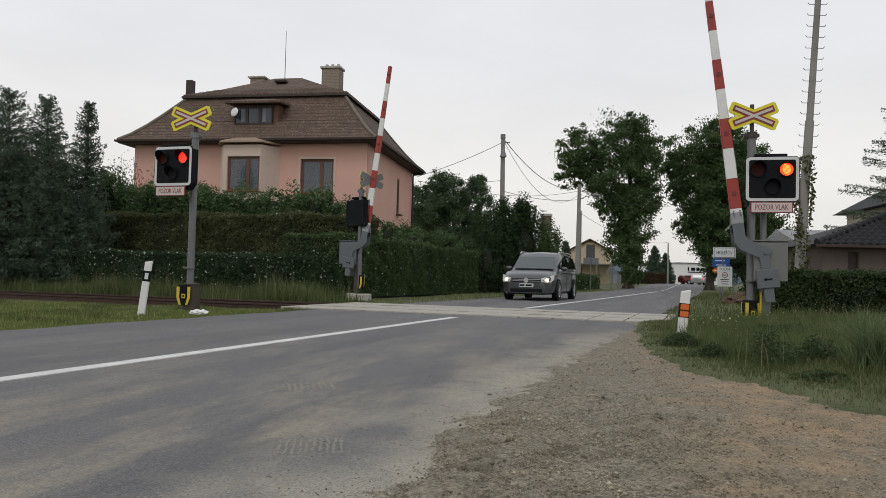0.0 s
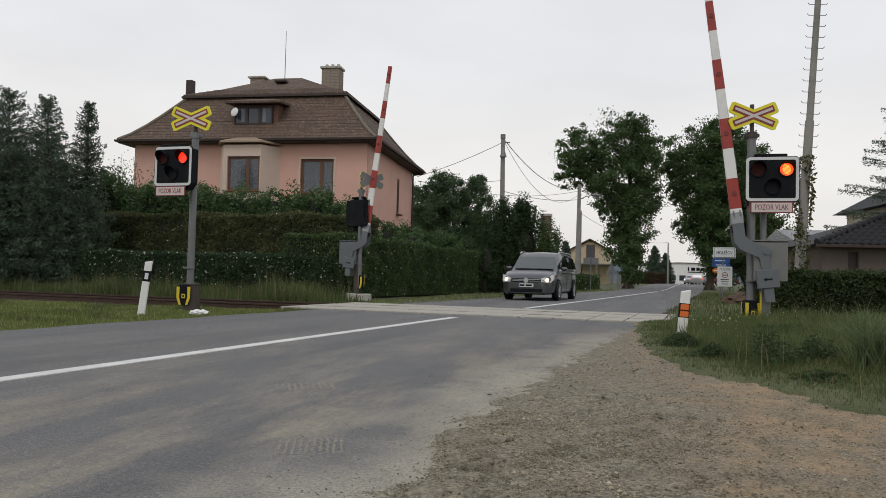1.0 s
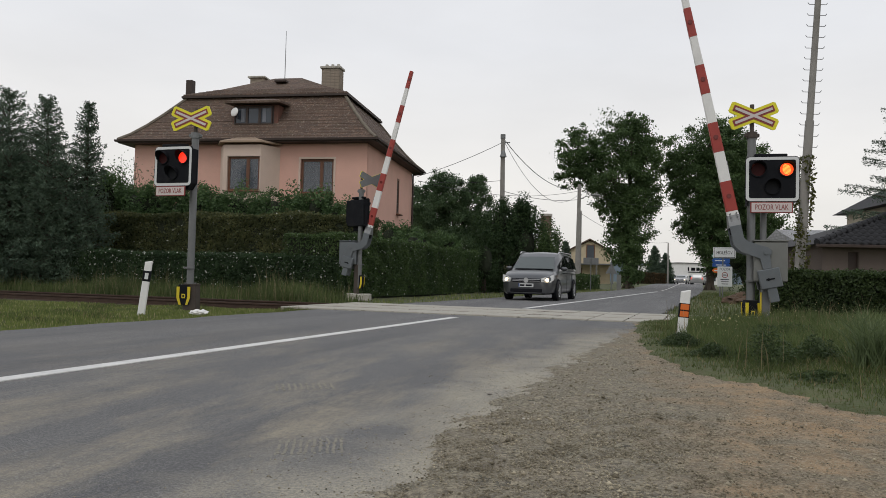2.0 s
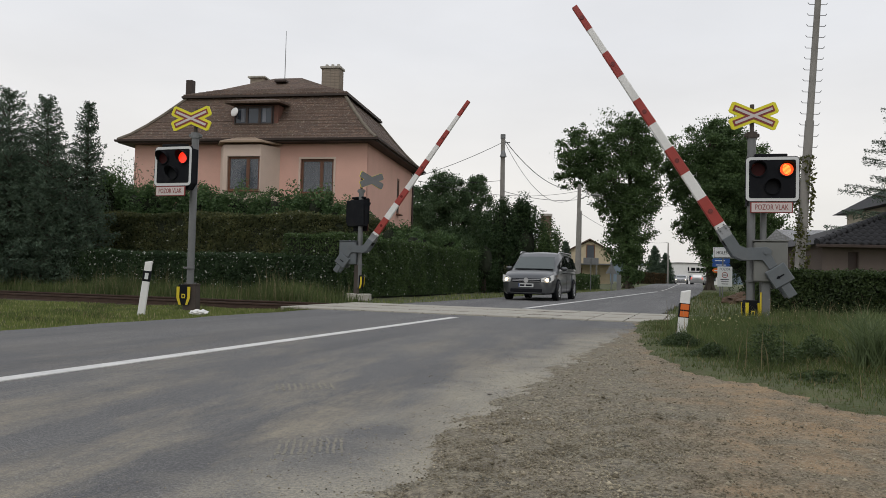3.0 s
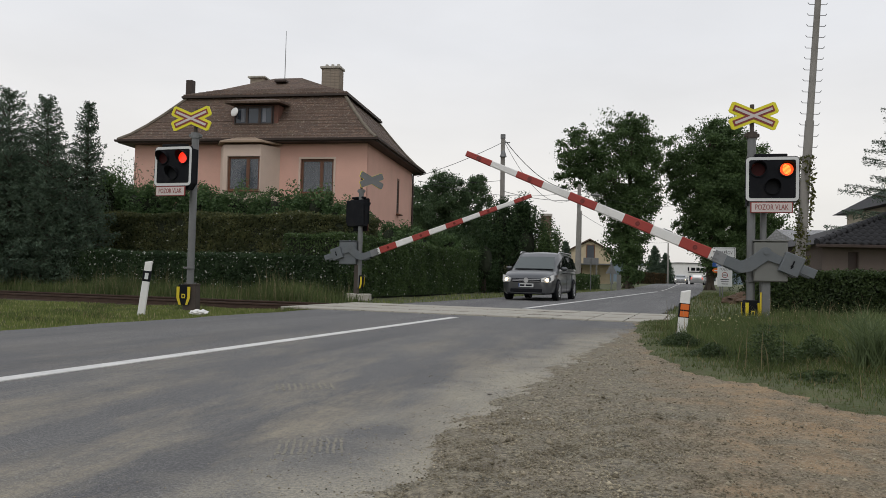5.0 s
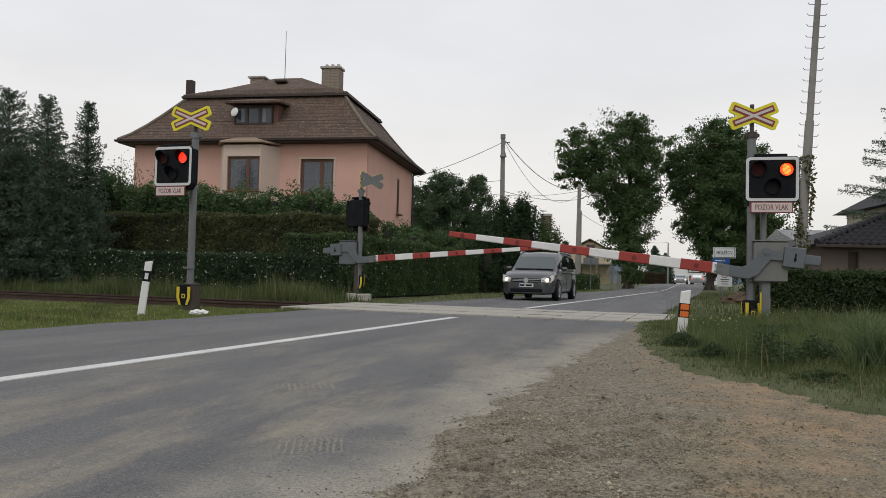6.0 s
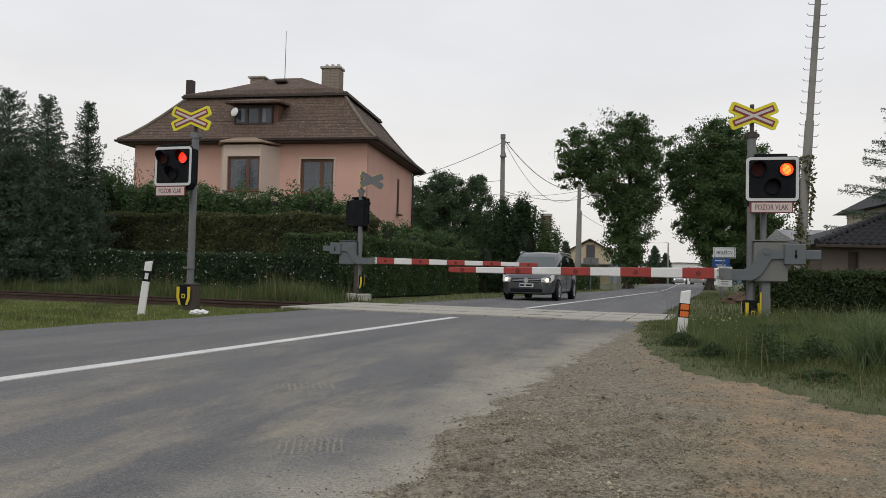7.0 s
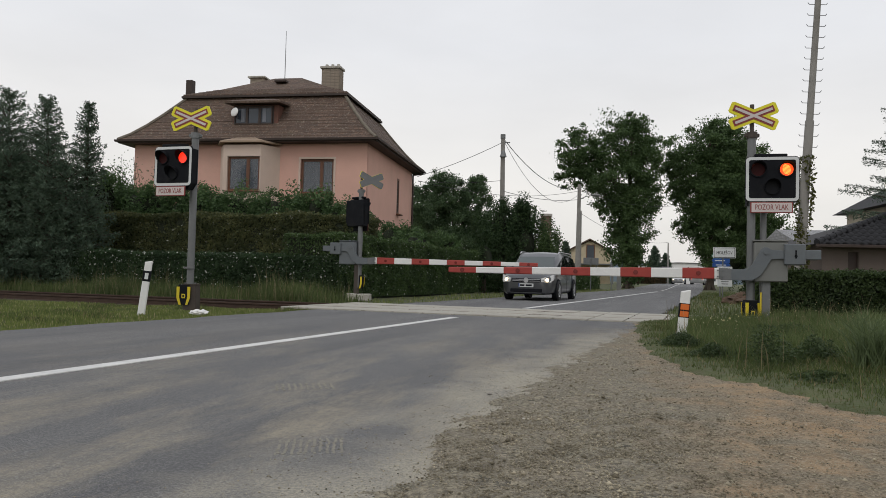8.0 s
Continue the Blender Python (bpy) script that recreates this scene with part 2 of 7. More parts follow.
M["brick"] = worn("chimney_brick", (0.34, 0.28, 0.22), 0.7, 0.9, 0, 6, 40, 0.3, (0.12, 0.1, 0.08), 0.5)
M["copper"] = worn("tan_sheet_roof", (0.42, 0.31, 0.22), 0.8, 0.5, 0.1, 2, 40, 0.1, (0.15, 0.11, 0.08), 0.4)
M["glass"] = plain("window_glass", (0.045, 0.055, 0.07), 0.08)
M["curtain"] = worn("net_curtain", (0.21, 0.22, 0.25), 0.6, 0.9, 0, 5, 60, 0.2, (0.2, 0.2, 0.22), 0.3, (6, 6, 0.3))
M["bark"] = worn("bark", (0.075, 0.058, 0.042), 0.55, 0.95, 0, 3, 20, 0.8, (0.03, 0.03, 0.02), 0.5, (4, 4, 0.5))
M["leaf"] = foliage("broad_leaf", (0.142, 0.215, 0.078), (0.066, 0.110, 0.043), 0.5, 0.35)
M["leaf_b"] = foliage("birch_leaf", (0.158, 0.238, 0.108), (0.072, 0.118, 0.060), 0.5, 0.5)
M["hedge_leaf"] = foliage("hedge_leaf", (0.128, 0.192, 0.064), (0.050, 0.086, 0.032), 0.5, 1.1, (0.012, (0.66, 0.66, 0.58)))
M["hedge_low_leaf"] = foliage("low_hedge_leaf", (0.078, 0.126, 0.052), (0.034, 0.062, 0.029), 0.5, 1.1, (0.032, (0.68, 0.68, 0.62)))
M["hedge_brown_leaf"] = foliage("brownish_hedge_leaf", (0.185, 0.182, 0.070), (0.062, 0.080, 0.036), 0.55, 0.8, (0.007, (0.6, 0.6, 0.52)))
M["shrub_leaf"] = foliage("shrub_leaf", (0.165, 0.262, 0.098), (0.064, 0.112, 0.046), 0.5, 0.7)
M["needle"] = foliage("spruce_needle", (0.155, 0.218, 0.140), (0.080, 0.118, 0.082), 0.6, 0.7)
M["thuja"] = foliage("thuja_spray", (0.085, 0.136, 0.052), (0.032, 0.059, 0.026), 0.6, 0.7)
# near-black leafage colour; the shade deep between leaves is painted in
M["dark_core"] = worn("foliage_painted_shade", (0.020, 0.027, 0.012), 0.6, 0.95, 0, 4, 20, 0.8, (0.01, 0.01, 0.006), 0.3)
M["grass"] = foliage("grass_blade", (0.165, 0.205, 0.068), (0.075, 0.100, 0.033), 0.55, 0.8, (0.10, (0.26, 0.21, 0.11)), deep=0.8)
M["grass_tall"] = foliage("tall_grass_blade", (0.200, 0.250, 0.090), (0.084, 0.115, 0.040), 0.55, 0.6, (0.03, (0.28, 0.23, 0.12)), deep=0.8)
M["grass_short"] = foliage("short_grass_blade", (0.285, 0.325, 0.095), (0.125, 0.165, 0.048), 0.55, 1.7, (0.10, (0.40, 0.36, 0.19)), deep=0.9)
M["grass_meadow"] = foliage("meadow_grass_blade", (0.178, 0.222, 0.080), (0.068, 0.093, 0.033), 0.55, 0.6, (0.03, (0.28, 0.23, 0.12)), deep=0.8)
M["tussock"] = foliage("tussock_blade", (0.225, 0.28, 0.13), (0.09, 0.125, 0.055), 0.5, 2.0, deep=0.9)
M["straw"] = foliage("dry_straw", (0.36, 0.30, 0.18), (0.20, 0.165, 0.09), 0.7, 1.0)
M["flower"] = foliage("small_flowers", (0.62, 0.60, 0.45), (0.5, 0.45, 0.2), 0.7, 2.0)
M["ivy"] = foliage("ivy_leaf", (0.17, 0.165, 0.045), (0.055, 0.065, 0.02), 0.5, 2.0)
M["stone"] = worn("loose_stone", (0.24, 0.22, 0.19), 0.6, 0.95, 0, 20, 80, 0.5, (0.12, 0.1, 0.08), 0.4)
M["old_brick"] = worn("old_brick", (0.19, 0.13, 0.09), 0.7, 0.9, 0, 4, 20, 0.5, (0.1, 0.08, 0.06), 0.5)
M["ochre"] = worn("ochre_render", (0.60, 0.50, 0.34), 0.85, 0.9, 0, 1, 20, 0.2, (0.25, 0.2, 0.14), 0.3)
# much darker than the beige itself: shade under the eaves is mixed in
M["beige"] = worn("beige_render_eaves_shade", (0.125, 0.098, 0.084), 0.85, 0.9, 0, 1, 20, 0.2, (0.15, 0.12, 0.1), 0.3)
M["cream_far"] = worn("pale_cream_render", (0.50, 0.44, 0.34), 0.85, 0.9, 0, 1, 20, 0.2, (0.3, 0.26, 0.2), 0.3)
M["slate"] = worn("grey_roof_tile", (0.030, 0.030, 0.033), 0.75, 0.72, 0, 2, 30, 0.2, (0.06, 0.055, 0.05), 0.4)
M["slate"].node_tree.nodes["Principled BSDF"].inputs["Specular IOR Level"].default_value = 0.3
M["slate_under"] = worn("tile_underlay", (0.04, 0.038, 0.04), 0.75, 0.8, 0, 2, 30, 0.2, (0.03, 0.03, 0.03), 0.4)
M["pale_roof"] = tiles_mat("pale_roof_tiles", (0.42, 0.42, 0.42), (0.34, 0.34, 0.345), (0.36, 0.36, 0.35))
# blue-grey instead of green: distance haze is put into the woods' colour
M["hill"] = foliage("far_woods_haze_tint", (0.085, 0.115, 0.13), (0.075, 0.10, 0.115), 0.9, 0.01, thin=0)
M["hedge_plain_leaf"] = foliage("plain_hedge_leaf", (0.082, 0.120, 0.040), (0.031, 0.052, 0.018), 0.5, 1.1)
M["hedge_red_leaf"] = foliage("red_brown_leaf", (0.13, 0.075, 0.035), (0.05, 0.045, 0.02), 0.55, 0.8)
M["stone_mix"] = foliage("mixed_gravel", (0.52, 0.455, 0.33), (0.13, 0.112, 0.078), 0.95, 3.0, deep=1.1, thin=0)
M["stone_dark"] = foliage("dark_chippings", (0.27, 0.245, 0.195), (0.060, 0.055, 0.043), 0.95, 3.0, deep=1.1, thin=0)
M["dust"] = worn("pale_dust", (0.30, 0.278, 0.225), 0.6, 0.95, 0, 9, 50, 0.2, (0.10, 0.10, 0.10), 0.9)
M["weed_leaf"] = foliage("weed_leaf", (0.105, 0.150, 0.060), (0.045, 0.070, 0.028), 0.5, 2.0, deep=0.8)
M["earth"] = worn("red_brown_earth", (0.125, 0.08, 0.052), 0.5, 0.95, 0, 6, 30, 0.9, (0.05, 0.045, 0.03), 0.5)
M["wire"] = plain("black_cable", (0.02, 0.02, 0.022), 0.6)


# ---- shapes ----
def part(name, bm, material, parent, label="", smooth=None):
    """One mesh object, child of a thing or of a part."""
    me = bpy.data.meshes.new(name)
    if smooth is not None:
        for f in bm.faces:
            f.smooth = True
        for e in bm.edges:
            if len(e.link_faces) != 2 or e.calc_face_angle(0) > radians(smooth):
                e.smooth = False
    bm.to_mesh(me)
    bm.free()
    me.materials.append(material)
    ob = new(name, me)
    ob.parent = parent
    if label:
        tagged(ob, label)
    return ob


def thing(name, m, label, category, group="", kind=""):
    ob = new(name)
    ob.empty_display_size = 0.2
    ob.matrix_basis = m
    return tagged(ob, label, category, group, kind)


def box(bm, c, s, bevel=0.0, m=None):
    r = bmesh.ops.create_cube(bm, size=1, matrix=Matrix.Translation(c) @ Matrix.Diagonal((*s, 1)))
    vs = r["verts"]
    if bevel:
        es = list({e for v in vs for e in v.link_edges})
        r = bmesh.ops.bevel(bm, geom=es, offset=bevel, segments=1, affect="EDGES")
        vs = r["verts"]
    if m is not None:
        bmesh.ops.transform(bm, matrix=m, verts=list(vs))
    return bm


def tube(bm, a, b, r0, r1=None, seg=10, caps=True):
    a, b = Vector(a), Vector(b)
    d = b - a
    m = Matrix.Translation((a + b) / 2) @ d.to_track_quat("Z", "Y").to_matrix().to_4x4()
    bmesh.ops.create_cone(bm, cap_ends=caps, segments=seg, radius1=r0, radius2=r0 if r1 is None else r1, depth=d.length, matrix=m)
    return bm


def prism(bm, pts, y0, y1, bevel=0.0):
    """An outline in x and z, extruded along y."""
    n0 = [bm.verts.new((x, y0, z)) for x, z in pts]
    n1 = [bm.verts.new((x, y1, z)) for x, z in pts]
    fs = [bm.faces.new(n0), bm.faces.new(list(reversed(n1)))]
    k = len(pts)
    for i in range(k):
        fs.append(bm.faces.new((n0[(i + 1) % k], n0[i], n1[i], n1[(i + 1) % k])))
    bmesh.ops.recalc_face_normals(bm, faces=fs)
    if bevel:
        bmesh.ops.bevel(bm, geom=list({e for f in fs[:2] for e in f.edges}), offset=bevel, segments=1, affect="EDGES")
    return bm


def rounded(w, h, r, seg=4):
    pts = []
    for cx, cz, a0 in ((w / 2 - r, h / 2 - r, 0), (-w / 2 + r, h / 2 - r, 90), (-w / 2 + r, -h / 2 + r, 180), (w / 2 - r, -h / 2 + r, 270)):
        for i in range(seg + 1):
            a = radians(a0 + 90 * i / seg)
            pts.append((cx + r * math.cos(a), cz + r * math.sin(a)))
    return pts


def B():
    return bmesh.new()


def letters(name, text, size, m, material, parent, label):
    """Raised letters, in the built-in font, as a mesh in the xz plane facing -y."""
    cu = bpy.data.curves.new(name, "FONT")
    cu.body, cu.size, cu.align_x, cu.align_y, cu.extrude = text, size, "CENTER", "CENTER", 0.002
    cu.resolution_u = 2
    tmp = bpy.data.objects.new(name, cu)
    scene.collection.objects.link(tmp)
    me = bpy.data.meshes.new_from_object(tmp.evaluated_get(bpy.context.evaluated_depsgraph_get()))
    bpy.data.objects.remove(tmp)
    bpy.data.curves.remove(cu)
    me.materials.clear()
    me.materials.append(material)
    ob = new(name, me)
    ob.parent = parent
    ob.matrix_basis = m @ pose(0, 0, 0, 90, 0, 0)
    return tagged(ob, label)


def mesh_np(name, verts, faces, material, parent=None, smooth=False):
    """A mesh from arrays: verts (n,3), faces (m,3 or 4)."""
    me = bpy.data.meshes.new(name)
    k = faces.shape[1]
    me.vertices.add(len(verts))
    me.vertices.foreach_set("co", np.ascontiguousarray(verts, dtype=np.float32).ravel())
    me.loops.add(faces.size)
    me.loops.foreach_set("vertex_index", np.ascontiguousarray(faces, dtype=np.int32).ravel())
    me.polygons.add(len(faces))
    me.polygons.foreach_set("loop_start", np.arange(0, faces.size, k, dtype=np.int32))
    me.update(calc_edges=True)
    if smooth:
        me.polygons.foreach_set("use_smooth", np.ones(len(faces), dtype=bool))
    me.materials.append(material)
    ob = new(name, me)
    if parent is not None:
        ob.parent = parent
    return ob


rs = np.random.default_rng(7)


def fbm(p, scale, octaves=3):
    """Cheap smooth value noise on points (n,3)."""
    out = np.zeros(len(p))
    amp = 1.0
    for o in range(octaves):
        q = p * scale * 2 ** o
        out += amp * (np.sin(q[:, 0] * 1.7 + 1.3 * np.sin(q[:, 1] * 1.1 + o) + o * 2.1) * np.cos(q[:, 1] * 1.9 + 1.1 * np.sin(q[:, 2] * 1.3) + o) + np.sin(q[:, 2] * 2.3 + 1.7 * np.sin(q[:, 0] * 0.9)) * 0.6)
        amp *= 0.5
    return out / 2.2


def leaf_mesh(name, pts, size, material, parent=None, aspect=0.6, outward=None, spread=1.0, vary=0.5):
    """Small folded leaves at pts (n,3)."""
    n = len(pts)
    nrm = rs.normal(size=(n, 3)) * spread
    if outward is not None:
        nrm += outward
    nrm /= np.linalg.norm(nrm, axis=1, keepdims=True) + 1e-9
    t = np.cross(nrm, rs.normal(size=(n, 3)))
    t /= np.linalg.norm(t, axis=1, keepdims=True) + 1e-9
    b = np.cross(nrm, t)
    s = (size * (1 - vary / 2 + vary * rs.random((n, 1))))
    v = np.stack([pts - t * s, pts + b * s * aspect + nrm * s * 0.15, pts + t * s, pts - b * s * aspect + nrm * s * 0.15], 1).reshape(-1, 3)
    f = np.arange(4 * n).reshape(-1, 4)
    return mesh_np(name, v, f, material, parent)


def blades(name, pts, height, width, material, parent=None, lean=0.35, kind="stuff", label="", category="", local=None):
    """Grass: each blade a bent, tapering strip of two triangles and a quad cut as triangles."""
    n = len(pts)
    h = height * (0.45 + 0.75 * rs.random(n)) * np.clip(0.85 + 0.55 * fbm(pts, 1.3, 3), 0.35, 1.6)
    if local is not None:
        h = h * local(pts[:, 0], pts[:, 1])
    a = rs.random(n) * 2 * np.pi
    side = np.stack([np.cos(a), np.sin(a), np.zeros(n)], 1) * width * (0.6 + 0.8 * rs.random((n, 1)))
    a2 = rs.random(n) * 2 * np.pi
    off = np.stack([np.cos(a2), np.sin(a2), np.zeros(n)], 1) * (h * lean * rs.random(n))[:, None]
    up = np.stack([np.zeros(n), np.zeros(n), h], 1)
    p0, p1, p2 = pts, pts + up * 0.6 + off * 0.35, pts + up + off
    v = np.stack([p0 - side, p0 + side, p1 - side * 0.7, p1 + side * 0.7, p2], 1).reshape(-1, 3)
    base = (np.arange(n) * 5)[:, None]
    f = np.concatenate([base + np.array([0, 1, 3]), base + np.array([0, 3, 2]), base + np.array([2, 3, 4])])
    ob = mesh_np(name, v, f, material, parent)
    return tagged(ob, label, category, "", kind)


# ---- ground, road and railway ----
ROAD_ANGLE = -19.4
ROAD_O = Vector((-4.32, 0, 0))
ALONG = Vector((0.3322, 0.9432, 0))
ACROSS = Vector((0.9432, -0.3322, 0))
ROAD = pose(ROAD_O.x, ROAD_O.y, 0, 0, 0, ROAD_ANGLE)


def ease(a, b, v):
    t = np.clip((v - a) / (b - a), 0, 1)
    return t * t * (3 - 2 * t)


def rise(y):
    """The land climbs a little far down the road."""
    return 0.55 * ease(55, 115, y)


def bend(s):
    return 0.021 * (np.clip(s, 14, 64) - 14) + 0.002 * (np.maximum(s, 64) - 64)


def place(lat, s, z=0.0):
    p = ROAD_O + ACROSS * (lat + float(bend(np.array(s)))) + ALONG * s
    return Vector((p.x, p.y, z + float(rise(np.array(p.y)))))


def grid_mesh(name, xs, ys, zfun, material, parent=None, m=None):
    gx, gy = np.meshgrid(xs, ys)
    p = np.stack([gx.ravel(), gy.ravel(), np.zeros(gx.size)], 1)
    p[:, 2] = zfun(p[:, 0], p[:, 1])
    nx, ny = len(xs), len(ys)
    i = (np.arange(ny - 1)[:, None] * nx + np.arange(nx - 1)[None, :]).ravel()
    f = np.stack([i, i + 1, i + nx + 1, i + nx], 1)
    ob = mesh_np(name, p, f, material, parent, True)
    if m is not None:
        ob.matrix_basis = m
    return ob


def spaced(near, far, step, grow=1.25):
    out, s = [near], step
    while out[-1] < far:
        out.append(out[-1] + s)
        s *= grow if out[-1] > 60 else 1.03
    return out


pos = spaced(0, 3000, 0.5)
xs = np.array([-v for v in reversed(pos[1:])] + pos)
ys = np.array([-v for v in reversed(spaced(0, 400, 0.8)[1:])] + pos)


def lat_s(x, y):
    dx, dy = x - ROAD_O.x, y - ROAD_O.y
    s = dx * ALONG.x + dy * ALONG.y
    return dx * ACROSS.x + dy * ACROSS.y - bend(s), s


def ground_z(x, y):
    lat, s = lat_s(x, y)
    p = np.stack([x, y, np.zeros_like(x)], 1)
    off = ease(3.4, 6.0, np.abs(lat + 0.0))
    track = ease(2.6, 1.2, np.abs(s - 16.3)) * ease(3.8, 5.0, np.abs(lat))
    return -0.045 + rise(y) + off * 0.03 * fbm(p, 0.6) - 0.15 * track


ground = grid_mesh("ground", xs, ys, ground_z, M["ground"])
tagged(ground, "wide flat meadow ground with grass and bare soil", "ground", "", "structure")


def road_strip(name, lat0, lat1, s_list, thick, material, label, category="road", z=0.0, ragged=0.0):
    bm = B()
    rows = []
    for s in s_list:
        c = float(bend(np.array(s)))
        zz = z + float(rise(np.array((ROAD_O + ALONG * s).y)))
        w = ragged * (math.sin(s * 2.3) + math.sin(s * 5.1 + 1) * 0.6)
        rows.append([bm.verts.new((c + a, s, zz + b)) for a, b in ((lat0 - w, -thick), (lat0 - w, 0), ((lat0 + lat1) / 2, 0.0), (lat1 + w, 0), (lat1 + w, -thick))])
    for a, b in zip(rows, rows[1:]):
        for i in range(4):
            bm.faces.new((a[i], a[i + 1], b[i + 1], b[i]))
    for r in (rows[0], rows[-1]):
        bm.faces.new(r)
    bmesh.ops.recalc_face_normals(bm, faces=bm.faces[:])
    ob = part(name, bm, material, None, label)
    ob.matrix_basis = ROAD
    return tagged(ob, label, category, "", "structure")


road = road_strip("road", -3.15, 3.3, [-60 + 0.5 * i for i in range(150)], 0.12, M["asphalt"], "grey asphalt road with dust and worn wheel tracks", ragged=0.05)
road_far = road_strip("road", -3.25, 3.15, [18.06 + 0.6 * i for i in range(70)] + [60 + 5 * i for i in range(1, 60)], 0.12, M["asphalt"], "grey asphalt road beyond the railway crossing", ragged=0.05)
line = road_strip("road_marking", -0.072, 0.072, [-60 + 1.0 * i for i in range(74)] + [13.74], 0.01, M["line"], "solid white centre line before the crossing", "road marking", 0.006)
line = road_strip("road_marking", -0.072, 0.072, [18.74 + 0.8 * i for i in range(52)], 0.01, M["line"], "solid white centre line beyond the crossing", "road marking", 0.006)
for k in range(9):
    s0 = 64 + 6 * k
    road_strip("road_marking", -0.072, 0.072, [s0, s0 + 1.5, s0 + 3], 0.01, M["line"], "broken white centre line far down the road", "road marking", 0.006)

# loose gravel lies over the edge of the asphalt and thins out on it
gx = np.concatenate([np.arange(-3.0, 6.0, 0.06), np.arange(6.0, 22, 0.5)])
gy = np.concatenate([np.arange(-14, 1.0, 0.4), np.arange(1.0, 13.4, 0.07)])


def gravel_z(x, y):
    lat, s = lat_s(x, y)
    p = np.stack([x, y, np.zeros_like(x)], 1)
    t = ease(2.62, 3.48, lat) * 0.052 - 0.027
    rut = 0.02 * np.sin((y - 0.25 * x) * 1.9) * ease(3.4, 4.5, lat)
    return t + (0.012 * fbm(p, 2.1, 3) + 0.009 * fbm(p, 9.0, 3) * ease(4.6, 2.9, lat) + 0.004 * fbm(p, 9.0, 2) + 0.007 * fbm(p, 24.0, 2) * ease(4.2, 2.9, lat) + 0.004 * rs.normal(size=len(x))) + rut * 0.4 - 0.10 * ease(2.4, 2.0, lat)


gravel_sheet = grid_mesh("gravel_area", gx, gy, gravel_z, M["gravel"])
tagged(gravel_sheet, "brown gravel and dirt turning place beside the road", "gravel", "", "structure")

# raised grass verge beyond the gravel
VERGE = [(3.35, 12.35), (2.53, 10.1), (2.05, 8.0), (1.78, 6.05), (1.88, 4.72), (2.28, 3.72), (3.2, 2.62), (5.5, 1.75), (9, 1.0), (16, 0.2)]


def verge_left(y):
    return np.interp(y, [p[1] for p in reversed(VERGE)], [p[0] for p in reversed(VERGE)])


def verge_z(x, y):
    p = np.stack([x, y, np.zeros_like(x)], 1)
    d = (x - verge_left(y)) * np.where(y < 5, 0.6, 0.9) + 0.10 * fbm(p, 2.4, 3)
    end = ease(13.1, 12.5, y + 0.33 * (x - 3.4) * 1.0)
    return -0.07 + (ease(-0.12, 0.2, d) * 0.125 + ease(0.2, 1.6, d) * 0.06) * end + 0.012 * fbm(p, 5.0) * end


verge = grid_mesh("verge", np.concatenate([np.arange(1.6, 6, 0.08), np.arange(6, 20, 0.4)]), np.arange(0.4, 13.3, 0.08), verge_z, M["ground"])
tagged(verge, "raised grassy verge beside the gravel turning place", "verge", "", "structure")

# railway: concrete slabs in the road, rusty rails on either side
track_c = 16.3
slab_bed = B()
box(slab_bed, (0.75, track_c, -0.06), (9.4, 3.5, 0.10))
bed = part("crossing_bed", slab_bed, M["ballast"], None)
bed.matrix_basis = ROAD
tagged(bed, "concrete bed under the slabs of the railway crossing", "crossing", "", "structure")
slab_meshes = {}
for s0, s1, tag in ((14.56, 15.50, "a"), (15.66, 16.94, "b"), (17.10, 18.04, "c")):
    for i in range(15):
        key = tag
        if key not in slab_meshes:
            bm = B()
            box(bm, (0, 0, 0), (0.597, s1 - s0 - 0.015, 0.08), 0.006)
            me = bpy.data.meshes.new("slab")
            bm.to_mesh(me)
            bm.free()
            me.materials.append(M["slab"])
            slab_meshes[key] = me
        ob = new("slab", slab_meshes[key])
        ob.parent = bed
        ob.matrix_basis = pose(-3.75 + 0.625 * i, (s0 + s1) / 2, -0.020 + 0.005 * random.random(), random.uniform(-0.3, 0.3), random.uniform(-0.3, 0.3), 0)
RAIL = [(-0.06, 0), (0.06, 0), (0.06, 0.015), (0.012, 0.03), (0.012, 0.11), (0.035, 0.125), (0.035, 0.155), (-0.035, 0.155), (-0.035, 0.125), (-0.012, 0.11), (-0.012, 0.03), (-0.06, 0.015)]
for side in (-0.72, 0.72):
    bm = B()
    prism(bm, RAIL, -60, 40)
    r = part("rail", bm, M["rail"], None)
    r.matrix_basis = ROAD @ pose(0, track_c + side * 1.0, -0.135, 0, 0, -90)
    tagged(r, "rusty brown steel railway rail", "rail", "railway rails")
sl = B()
box(sl, (0, 0, 0), (0.25, 2.5, 0.14), 0.012)
sl_me = bpy.data.meshes.new("sleeper")
sl.to_mesh(sl_me)
sl.free()
sl_me.materials.append(M["brown_steel"])
for i in range(60):
    lat = -4.6 - 0.62 * i if i < 45 else 5.0 + 0.62 * (i - 45)
    ob = new("sleeper", sl_me)
    ob.matrix_basis = ROAD @ pose(lat, track_c, -0.20)
    tagged(ob, "dark old railway sleeper under the rails", "sleeper", "railway sleepers")


